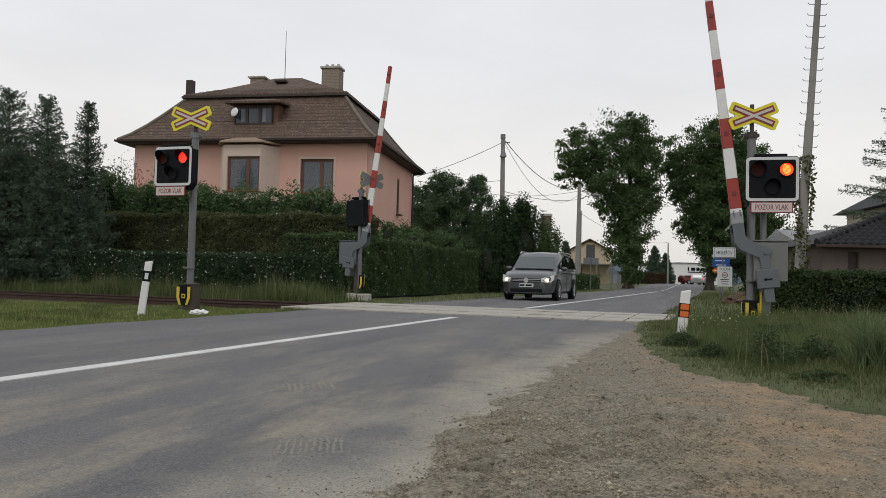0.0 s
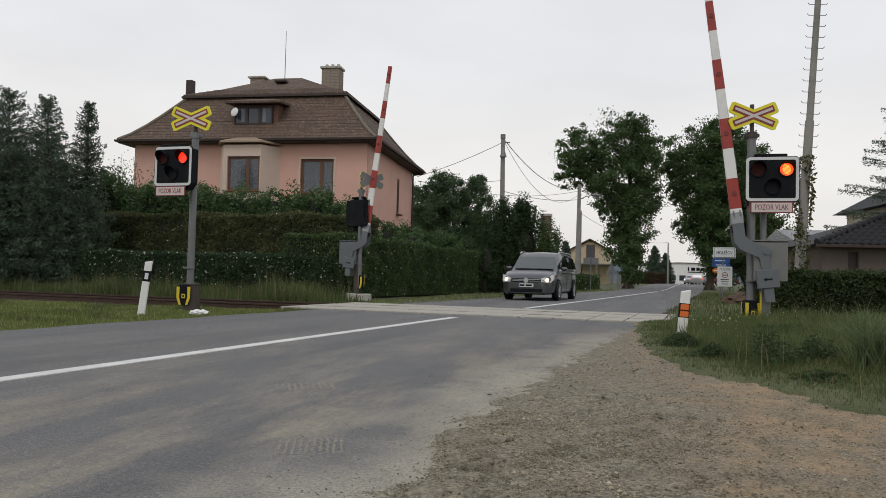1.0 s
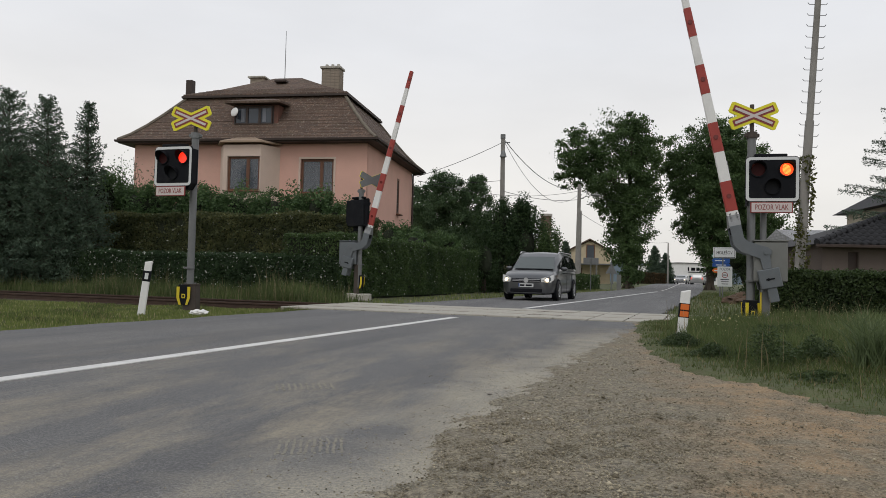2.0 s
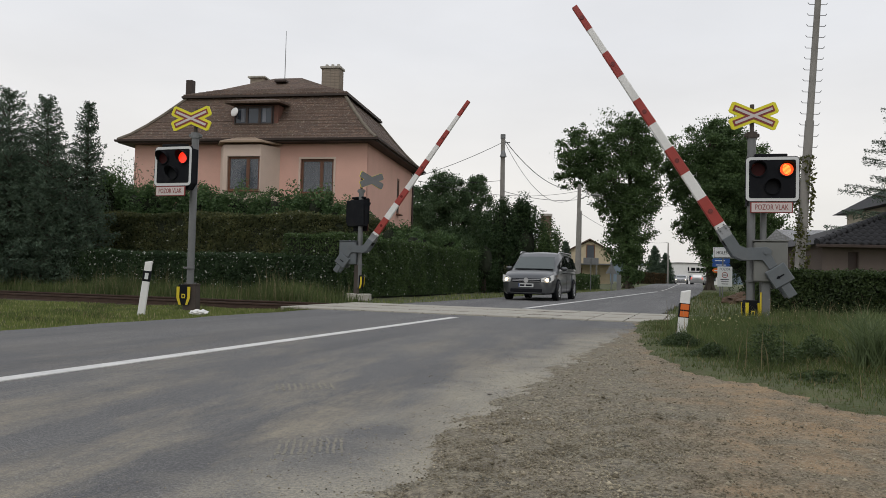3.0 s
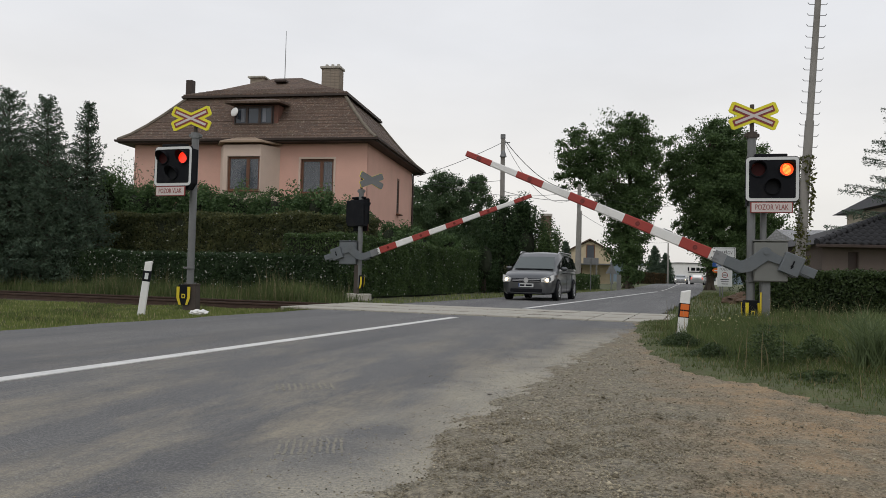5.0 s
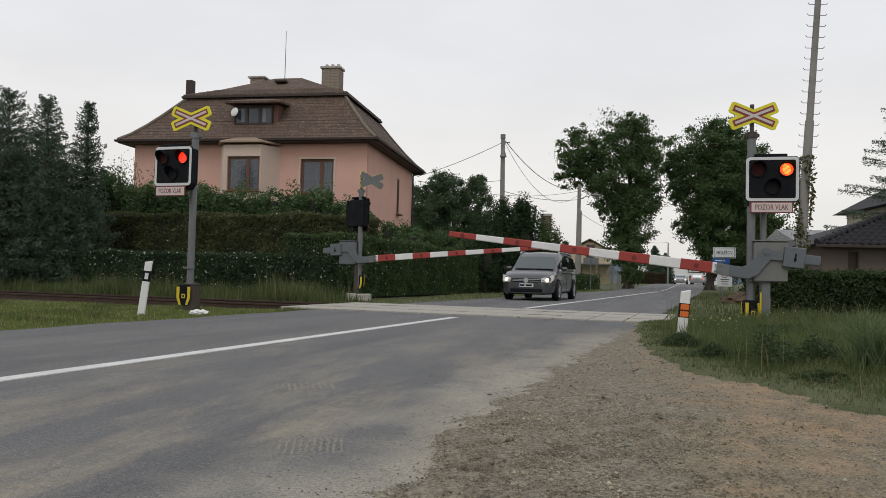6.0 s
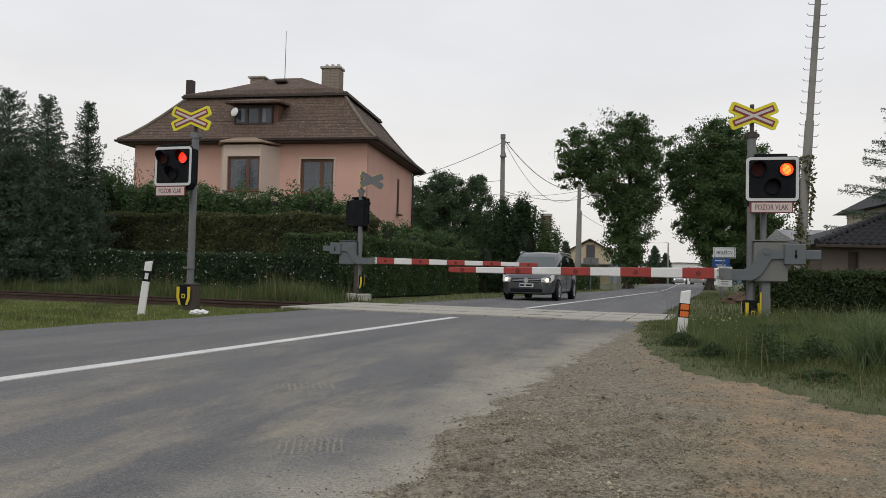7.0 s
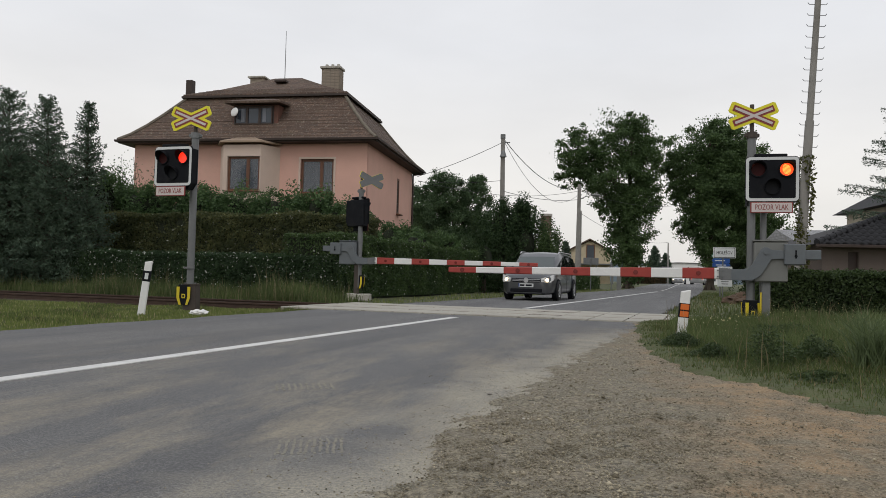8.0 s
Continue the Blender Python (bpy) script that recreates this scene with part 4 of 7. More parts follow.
def window(parent, m, w, h, split=0.62, surround=True, label="brown-framed window with net curtains"):
    """A framed window that fills an opening; its face is at y 0, looking to -y."""
    bm = B()
    f = 0.10
    for c, s in (((0, 0, h / 2 - f / 2), (w, 0.07, f)), ((0, 0, -h / 2 + f / 2), (w, 0.07, f)), ((-w / 2 + f / 2, 0, 0), (f, 0.07, h - 2 * f)), ((w / 2 - f / 2, 0, 0), (f, 0.07, h - 2 * f))):
        box(bm, c, s, 0.006)
    win = part("window", bm, M["frame"], parent, label)
    win.matrix_basis = m @ pose(0, 0.13, 0)
    xs = [-w / 2 + f, w / 2 - f]
    if split:
        xm = -w / 2 + split * w
        bm = B()
        box(bm, (xm, -0.005, 0), (0.15, 0.07, h - 2 * f), 0.006)
        part("mullion", bm, M["frame"], win)
        xs = [-w / 2 + f, xm - 0.075, xm + 0.075, w / 2 - f]
    for a, b in zip(xs[::2], xs[1::2]):
        bm = B()
        box(bm, ((a + b) / 2, 0.0, 0), (b - a, 0.012, h - 2 * f))
        g = part("pane", bm, M["pane"], win, "window pane")
        bm = B()
        k = 9
        vs = [[bm.verts.new((a + (b - a) * i / k, 0.10 + 0.02 * (i % 2), z)) for i in range(k + 1)] for z in (-h / 2, h / 2)]
        for i in range(k):
            bm.faces.new((vs[0][i], vs[0][i + 1], vs[1][i + 1], vs[1][i]))
        part("curtain", bm, M["curtain"], win, "pale net curtain")
    bm = B()
    box(bm, (0, -0.12, -h / 2 - 0.03), (w + 0.1, 0.26, 0.05), 0.008)
    part("sill", bm, M["frame"], win, "brown window sill")
    if surround:
        e = 0.09
        for c, s in (((0, -0.141, h / 2 + e / 2), (w + 2 * e, 0.025, e)), ((-w / 2 - e / 2, -0.141, 0), (e, 0.025, h)), ((w / 2 + e / 2, -0.141, 0), (e, 0.025, h))):
            bm = B()
            box(bm, c, s, 0.004)
            part("surround", bm, M["cream"], win, "pale plaster window surround")
    return win


gl = Nodes("clear_pane")
gl.b.inputs["Transmission Weight"].default_value = 0.75
M["pane"] = gl.finish((0.30, 0.33, 0.37), 0.04)


def ring_roof(rings, W, D):
    """Hipped courses from rings of (inset, z)."""
    bm = B()
    rows = [[bm.verts.new(p) for p in ((i, i, z), (W - i, i, z), (W - i, D - i, z), (i, D - i, z))] for i, z in rings]
    for a, b in zip(rows, rows[1:]):
        for k in range(4):
            bm.faces.new((a[k], a[(k + 1) % 4], b[(k + 1) % 4], b[k]))
    return bm, rows


def courses(profile, step):
    """Rings for tile courses up a slope: each course overlaps the one above it with a small lip."""
    out = []
    for (i0, z0), (i1, z1) in zip(profile, profile[1:]):
        n = max(1, round(math.hypot(i1 - i0, z1 - z0) / step))
        for k in range(n):
            for g, lip in ((k / n, 0.035), ((k + 1) / n, 0.0)):
                out.append((i0 + (i1 - i0) * g, z0 + (z1 - z0) * g + lip * 0.7))
    return out


def pink_house():
    W, D, O = 12.34, 10.27, 0.55
    h = thing("house", pose(-15.14, 33.684, 0, 0, 0, -10), "pink rendered two-storey house with an old brown hipped roof", "house")
    E = 6.60
    # front wall with the bay's doorway left open behind the bay
    front = wall_panel(O, W - O, -0.1, E, 0.35, [(8.72, 10.26, 4.28, 5.83), (5.3, 7.3, 3.0, 6.0)])
    p = part("wall", front, M["pink"], h)
    p.matrix_basis = pose(0, O, 0)
    side = wall_panel(0, D - 2 * O, -0.1, E, 0.35, [(5.65, 6.15, 3.9, 5.75)])
    p = part("wall", side, M["pink"], h)
    p.matrix_basis = pose(W - O, O + 0.001, 0, 0, 0, 90)
    left = wall_panel(0, D - 2 * O, -0.1, E, 0.35, [])
    p = part("wall", left, M["pink"], h)
    p.matrix_basis = pose(O, D - O - 0.001, 0, 0, 0, -90)
    back = wall_panel(O + 0.4, W - O - 0.4, -0.1, E, 0.35, [])
    p = part("wall", back, M["pink"], h)
    p.matrix_basis = pose(W, D - O, 0, 0, 0, 180)
    window(h, pose(9.49, O, 5.055), 1.54, 1.55, 0.62)
    window(h, pose(W - O + 0.10, O + 5.9, 4.825, 0, 0, 90), 0.5, 1.85, 0, False, "narrow dark window in the side wall")
    # bay: three faces, the middle one with the window
    bx, bw, bd = 6.30, 1.76, 0.85
    mid = wall_panel(-bw / 2, bw / 2, -0.1, E - 0.25, 0.25, [(-0.68, 0.84, 4.30, 5.83)])
    bay = part("bay", mid, M["cream"], h, "cream plastered bay with three faces")
    bay.matrix_basis = pose(bx, O - bd, 0)
    for sx in (-1, 1):
        bm = B()
        x0, x1 = sx * bw / 2, sx * (bw / 2 + 0.55)
        pts = [(x0, 0.0), (x1, bd), (x1 - sx * 0.25, bd), (x0 - sx * 0.0, 0.25)]
        lo = [bm.verts.new((x, y, -0.1)) for x, y in pts]
        hi = [bm.verts.new((x, y, E - 0.25)) for x, y in pts]
        for i in range(4):
            bm.faces.new((lo[i], lo[(i + 1) % 4], hi[(i + 1) % 4], hi[i]))
        bm.faces.new(lo)
        bm.faces.new(hi)
        bmesh.ops.recalc_face_normals(bm, faces=bm.faces[:])
        part("bay_wing", bm, M["cream"], bay)
    window(h, bay.matrix_basis @ pose(0.08, 0, 5.065), 1.52, 1.53, 0.62, False)
    bm = B()
    foot = [(-1.55, bd - 0.1), (-0.95, -0.22), (0.95, -0.22), (1.55, bd - 0.1)]
    lo = [bm.verts.new((x, y, E - 0.17)) for x, y in foot]
    up = [bm.verts.new((x, y, E - 0.10)) for x, y in foot]
    top = [bm.verts.new((x, bd - 0.05, E + 0.30)) for x in (-0.08, 0.08)]
    for i in range(3):
        bm.faces.new((lo[i], lo[i + 1], up[i + 1], up[i]))
    bm.faces.new(lo[::-1])
    bm.faces.new((up[0], up[1], top[0]))
    bm.faces.new((up[1], up[2], top[1], top[0]))
    bm.faces.new((up[2], up[3], top[1]))
    bmesh.ops.recalc_face_normals(bm, faces=bm.faces[:])
    part("bay_roof", bm, M["copper"], bay, "tan sheet roof over the bay")
    # roof: bell-cast lower slopes, a drip edge, then a flat hip above
    bm, rows = ring_roof(courses([(0, 6.66), (0.4, 6.97), (0.9, 7.48), (1.4, 8.07), (1.85, 8.64), (2.28, 9.20)], 0.27), W, D)
    slope_uv(bm)
    roof = part("roof", bm, M["roof"], h, "old mottled brown tile roof with lichen")
    bm, rows = ring_roof([(2.04, 9.15)] + courses([(2.04, 9.22), (3.3, 9.78)], 0.3), W, D)
    a, b = [bm.verts.new((x, D / 2, 10.80)) for x in (5.40, 6.85)]
    r = rows[-1]
    bm.faces.new((r[0], r[1], b, a))
    bm.faces.new((r[1], r[2], b))
    bm.faces.new((r[2], r[3], a, b))
    bm.faces.new((r[3], r[0], a))
    bm.faces.new(rows[0][::-1])
    slope_uv(bm)
    part("upper_roof", bm, M["roof"], h, "shallow hipped upper roof of old tiles")
    bm, rows = ring_roof([(1.98, 9.06), (1.98, 9.16), (2.06, 9.16), (2.06, 9.06)], W, D)
    part("drip_edge", bm, M["soffit"], h, "dark brown drip board")
    bm, rows = ring_roof([(0.7, 6.52), (0.02, 6.52), (-0.02, 6.66), (0.02, 6.66)], W, D)
    part("soffit", bm, M["soffit"], h, "dark brown boarded eaves")
    bm, rows = ring_roof([(-0.02, 6.58), (-0.10, 6.58), (-0.11, 6.67), (-0.03, 6.67), (-0.03, 6.60)], W, D)
    part("gutter", bm, M["soffit"], h, "dark brown rain gutter")
    for xa, ya, xb, yb in ((0.05, 0.05, 2.33, 2.33), (W - 0.05, 0.05, W - 2.33, 2.33), (W - 0.05, D - 0.05, W - 2.33, D - 2.33)):
        bm = B()
        zs = [6.69, 7.0, 7.51, 8.10, 8.67, 9.22]
        ins = [0, 0.4, 0.9, 1.4, 1.85, 2.28]
        sx, sy = (1 if xb > xa else -1), (1 if yb > ya else -1)
        bx0, by0 = (0 if sx > 0 else W), (0 if sy > 0 else D)
        for k in range(5):
            tube(bm, (bx0 + sx * ins[k], by0 + sy * ins[k], zs[k]), (bx0 + sx * ins[k + 1], by0 + sy * ins[k + 1], zs[k + 1]), 0.075, seg=7)
        part("hip_ridge", bm, M["roof_ridge"], h, "pale mortared hip ridge")
    # dormer
    bm = B()
    box(bm, (0, 0.9, 0.48), (2.2, 1.9, 1.0), 0.01)
    dm = part("dormer", bm, M["dormer"], h, "reddish-brown boarded dormer")
    dm.matrix_basis = pose(6.30, 1.0, 7.44)
    bm = B()
    box(bm, (-0.08, -0.062, 0.46), (1.96, 0.02, 0.92), 0.004)
    part("dormer_front", bm, M["soffit"], dm, "dark boarded dormer front")
    for k in range(3):
        bm = B()
        f = 0.06
        for c, s in (((0, 0, 0.37), (0.61, 0.06, f)), ((0, 0, -0.37), (0.61, 0.06, f)), ((-0.28, 0, 0), (f, 0.06, 0.7)), ((0.28, 0, 0), (f, 0.06, 0.7))):
            box(bm, c, s)
        w = part("dormer_window", bm, M["soffit"], h, "dark wooden dormer window")
        w.matrix_basis = dm.matrix_basis @ pose(-0.70 + 0.62 * k, -0.09, 0.47)
        bm = B()
        box(bm, (0, 0.02, 0), (0.52, 0.012, 0.70))
        part("pane", bm, M["glass"], w)
        if k != 1:
            bm = B()
            box(bm, (0.10 if k == 0 else -0.10, 0.008, 0.02), (0.17, 0.008, 0.62))
            part("curtain", bm, M["curtain"], w, "pale net curtain")
    bm = B()
    lo = [bm.verts.new(v) for v in ((-1.35, -0.45, 0.98), (1.35, -0.45, 0.98), (1.35, 2.0, 1.15), (-1.35, 2.0, 1.15))]
    up = [bm.verts.new(v) for v in ((-1.35, -0.45, 1.08), (1.35, -0.45, 1.08), (1.35, 2.0, 1.25), (-1.35, 2.0, 1.25))]
    tp = [bm.verts.new(v) for v in ((-0.6, 0.4, 1.36), (0.6, 0.4, 1.36), (0.6, 2.0, 1.55), (-0.6, 2.0, 1.55))]
    bm.faces.new(lo[::-1])
    for i in range(4):
        bm.faces.new((lo[i], lo[(i + 1) % 4], up[(i + 1) % 4], up[i]))
        bm.faces.new((up[i], up[(i + 1) % 4], tp[(i + 1) % 4], tp[i]))
    bm.faces.new(tp)
    bmesh.ops.recalc_face_normals(bm, faces=bm.faces[:])
    slope_uv(bm)
    part("dormer_roof", bm, M["roof"], dm, "tiled dormer roof with a deep overhang")
    # satellite dish beside the dormer
    bm = B()
    bmesh.ops.create_uvsphere(bm, u_segments=16, v_segments=10, radius=0.22, matrix=pose(0, 0, 0, 80, 0, -20) @ Matrix.Diagonal((1, 1, 0.28, 1)))
    d = part("satellite_dish", bm, M["white"], h, "white satellite dish", 60)
    d.matrix_basis = pose(5.42, 0.62, 8.02)
    bm = B()
    tube(bm, (0, 0, 0), (0.05, 0.45, -0.28), 0.02, seg=8)
    part("arm", bm, M["galv"], d)
    # chimneys
    bm = B()
    box(bm, (0, 0, 0.62), (0.92, 0.62, 1.5), 0.01)
    ch = part("chimney", bm, M["mortar"], h, "pale brick chimney with three pots")
    ch.matrix_basis = pose(8.79, 4.3, 9.58)
    bm = B()
    box(bm, (0, 0, 1.40), (1.06, 0.76, 0.11), 0.012)
    part("cap", bm, M["concrete"], ch, "concrete chimney cap")
    for k in range(3):
        bm = B()
        tube(bm, (-0.3 + 0.3 * k, 0, 1.44), (-0.3 + 0.3 * k, 0, 1.62), 0.085, 0.075, seg=10)
        part("pot", bm, M["concrete"], ch, "grey chimney pot", 40)
    br = B()
    box(br, (0, 0, 0), (0.215, 0.016, 0.062), 0.004)
    bme = bpy.data.meshes.new("brick")
    br.to_mesh(bme)
    br.free()
    bme.materials.append(M["brick"])
    for row in range(17):
        for k in range(4):
            o = new("brick", bme)
            o.parent = ch
            o.matrix_basis = pose(-0.345 + 0.23 * k, -0.312, 0.06 + 0.075 * row)
        for k in range(3):
            o = new("brick", bme)
            o.parent = ch
            o.matrix_basis = pose(0.462, -0.19 + 0.2 * k, 0.06 + 0.075 * row, 0, 0, 90)
    bm = B()
    box(bm, (0, 0, 0.3), (0.75, 0.55, 0.7), 0.01)
    c2 = part("chimney", bm, M["brick"], h, "low capped brick chimney behind the ridge")
    c2.matrix_basis = pose(4.3, 5.6, 10.27)
    bm = B()
    box(bm, (0, 0, 0.68), (0.95, 0.75, 0.09), 0.01)
    part("cap", bm, M["concrete"], c2)
    bm = B()
    box(bm, (0, 0, 0.9), (0.34, 0.34, 2.3), 0.01)
    c3 = part("flue", bm, M["soffit"], h, "dark sheet metal flue")
    c3.matrix_basis = pose(1.64, 3.4, 8.25)
    bm = B()
    tube(bm, (5.94, 5.1, 10.5), (5.94, 5.1, 13.26), 0.022, 0.012, seg=6)
    part("antenna", bm, M["galv"], h, "thin aerial mast on the ridge")
    bm = B()
    box(bm, (6.16, 4.2, 10.36), (0.6, 0.5, 0.12), 0.02, None)
    part("roof_hatch", bm, M["soffit"], h, "small dark roof hatch")
    # downpipe and cable bracket at the far corner
    bm = B()
    tube(bm, (W - O + 0.1, D - O - 0.2, 0), (W - O + 0.1, D - O - 0.2, 6.38), 0.05, seg=8)
    tube(bm, (W - O + 0.1, D - O - 0.2, 6.38), (W - 0.05, D - 0.1, 6.53), 0.05, seg=8)
    part("downpipe", bm, M["soffit"], h, "dark downpipe", 40)
    return h


M["roof_ridge"] = worn("ridge_mortar", (0.21, 0.18, 0.14), 0.6, 0.9, 0, 4, 30, 0.3, (0.09, 0.07, 0.05), 0.6)
M["dormer"] = worn("red_brown_boards", (0.15, 0.065, 0.045), 0.7, 0.75, 0, 3, 30, 0.2, (0.07, 0.05, 0.04), 0.4)
M["mortar"] = worn("mortar", (0.25, 0.22, 0.18), 0.7, 0.95, 0, 5, 40, 0.3, (0.1, 0.09, 0.07), 0.4)
house = pink_house()


# ---- hedges, shrubs and trees ----
def hedge(name, a, b, depth, h, leaf, count, material, label, rough=0.10, top_wave=0.06, z0=0.0, category="hedge", skip_back=False):
    """A clipped hedge from a to b (front foot), depth behind it to the left of the way from a to b."""
    a, b = Vector((*a, 0)), Vector((*b, 0))
    d = (b - a)
    L = d.length
    d.normalize()
    nrm = Vector((-d.y, d.x, 0))
    t = thing(name, Matrix(((d.x, nrm.x, 0, a.x), (d.y, nrm.y, 0, a.y), (0, 0, 1, z0), (0, 0, 0, 1))), label, category)
    # solid filler box that carries the hedge's inner shade in its colour
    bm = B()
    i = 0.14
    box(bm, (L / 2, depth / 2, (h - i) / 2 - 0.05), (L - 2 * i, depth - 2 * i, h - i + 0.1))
    part("painted_shade_core", bm, M["dark_core"], t, "near-black filler with the inner hedge shade painted in")
    faces = [("front", L * h, 3.0), ("top", L * depth, 1.6), ("end0", depth * h, 1.5), ("end1", depth * h, 1.5)]
    tot = sum(ar * w for _, ar, w in faces)
    P, N = [], []
    for nm, ar, w in faces:
        n = int(count * ar * w / tot)
        u, v = rs.random(n), rs.random(n)
        z = np.zeros(n)
        if nm == "front":
            p, o = np.stack([u * L, z, v * h], 1), (0, -1, 0)
        elif nm == "top":
            p, o = np.stack([u * L, v * depth, z + h], 1), (0, 0, 1)
        elif nm == "end0":
            p, o = np.stack([z, u * depth, v * h], 1), (-1, 0, 0)
        else:
            p, o = np.stack([z + L, u * depth, v * h], 1), (1, 0, 0)
        o = np.array(o, float)
        k = fbm(p, 1.1, 3) * rough + fbm(p + 7, 4.0, 2) * rough * 0.6 - rough * 0.3 + rs.normal(size=n) * 0.035
        p = p + o * k[:, None]
        p[:, 2] = np.clip(p[:, 2] + (p[:, 2] / h) ** 4 * top_wave * fbm(p, 0.8, 2), 0.03, None)
        P.append(p)
        N.append(np.tile(o, (n, 1)))
    tagged(leaf_mesh("foliage", np.concatenate(P), leaf, material, t, 0.55, np.concatenate(N) * 0.9, 0.8), kind="stuff")
    return t


def shrub(name, x, y, lobes, leaf, per, material, label, category="shrub", z0=0.0, core=True, stems=True):
    """A bush or tree crown of clumps: lobes (dx, dy, z, rx, ry, rz)."""
    t = thing(name, pose(x, y, z0), label, category)
    P, N = [], []
    bm = B()
    for dx, dy, z, rx, ry, rz in lobes:
        vol = (rx * ry * rz) ** (2 / 3)
        nc = max(8, int(10 * vol ** 0.5 * 3))
        dirs = rs.normal(size=(nc, 3))
        dirs /= np.linalg.norm(dirs, axis=1, keepdims=True)
        rad = 0.72 + 0.33 * rs.random((nc, 1))
        cen = dirs * rad
        n = int(per * vol)
        idx = rs.integers(0, nc, n)
        q = cen[idx] + np.clip(rs.normal(size=(n, 3)), -1.9, 1.9) * 0.15
        P.append(q * np.array([rx, ry, rz]) + np.array([dx, dy, z]))
        N.append(dirs[idx])
        # filler balls, coloured as the shade inside the crown
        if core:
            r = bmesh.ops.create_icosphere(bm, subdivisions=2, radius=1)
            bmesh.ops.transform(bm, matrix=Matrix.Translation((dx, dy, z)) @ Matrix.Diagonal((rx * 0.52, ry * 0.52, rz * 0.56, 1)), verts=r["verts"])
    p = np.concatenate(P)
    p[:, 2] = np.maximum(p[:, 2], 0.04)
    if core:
        part("painted_shade_core", bm, M["dark_core"], t, "near-black filler with the inner crown shade painted in")
    else:
        bm.free()
    leaf_mesh("crown", p, leaf, material, t, 0.6, np.concatenate(N) * 0.5, 1.0)
    if stems:
        bm = B()
        for k in range(5):
            a = 1.3 * k
            l0 = lobes[k % len(lobes)]
            tube(bm, (0.12 * math.cos(a), 0.12 * math.sin(a), -0.1), (l0[0], l0[1], l0[2]), 0.05, 0.02, seg=6)
        part("stem", bm, M["bark"], t)
    return t


def limbs(bm, a, b, r0, r1, bends=4, wob=0.12):
    a, b = Vector(a), Vector(b)
    L = (b - a).length
    prev, pr = a, r0
    for i in range(1, bends + 1):
        f = i / bends
        p = a.lerp(b, f) + Vector((random.uniform(-1, 1), random.uniform(-1, 1), random.uniform(-0.4, 0.6))) * wob * L / bends * (0 if i == bends else 1)
        r = r0 + (r1 - r0) * f
        tube(bm, prev, p, pr, r, seg=7, caps=False)
        prev, pr = p, r


def broad_tree(x, y, z0, trunk_r, lobes, leaf, per, material, label, clumps=26):
    """A tree: tapered trunk, limbs into each lobe and clumped leaves with gaps."""
    t = thing("tree", pose(x, y, z0), label, "tree")
    low = min(l[2] - l[5] for l in lobes)
    top = max(l[2] for l in lobes)
    bm = B()
    limbs(bm, (0, 0, -0.3), (0.1, 0.1, low + 1.5), trunk_r, trunk_r * 0.8, 5, 0.05)
    limbs(bm, (0.1, 0.1, low + 1.5), (0.0, 0.0, top), trunk_r * 0.8, trunk_r * 0.2, 7, 0.15)
    for r in range(6):
        a = r * 1.05
        tube(bm, (math.cos(a) * trunk_r * 1.4, math.sin(a) * trunk_r * 1.4, -0.2), (0, 0, 0.9), trunk_r * 0.3, trunk_r * 0.55, seg=6)
    part("trunk", bm, M["bark"], t, "dark rough trunk", 60)
    P, N = [], []
    bm = B()
    for dx, dy, z, rx, ry, rz in lobes:
        za = max(low * 0.8, z - rz * 1.2 - 0.35 * math.hypot(dx, dy))
        limbs(bm, (0, 0, za), (dx, dy, z), trunk_r * 0.4, trunk_r * 0.1, 4, 0.15)
        vol = (rx * ry * rz) ** (2 / 3)
        dirs = rs.normal(size=(clumps, 3))
        dirs /= np.linalg.norm(dirs, axis=1, keepdims=True)
        cen = dirs * (0.35 + 0.8 * rs.random((clumps, 1)) ** 0.7)
        for c in cen[:8]:
            limbs(bm, (dx, dy, z), (dx + c[0] * rx, dy + c[1] * ry, z + c[2] * rz), trunk_r * 0.12, trunk_r * 0.03, 3, 0.2)
        far = rs.random((clumps, 1)) < 0.14
        cen = np.where(far, dirs * (1.02 + 0.3 * rs.random((clumps, 1))), cen)
        n = int(per * vol)
        w = (rs.random(clumps) + 0.3) * np.where(far[:, 0], 0.45, 1.0)
        idx = rs.choice(clumps, n, p=w / w.sum())
        sp = rs.normal(size=(n, 3)) * np.array([0.13, 0.13, 0.085]) * (0.6 + 0.9 * rs.random((clumps, 1)))[idx]
        P.append((cen[idx] + sp) * np.array([rx, ry, rz]) + np.array([dx, dy, z]))
        N.append(dirs[idx] * 0.3 + np.array([0, 0, 0.4]))
    tagged(part("branchwork", bm, M["bark"], t, "forked dark limbs"), kind="stuff")
    leaf_mesh("crown", np.concatenate(P), leaf, material, t, 0.62, np.concatenate(N), 0.9)
    return t


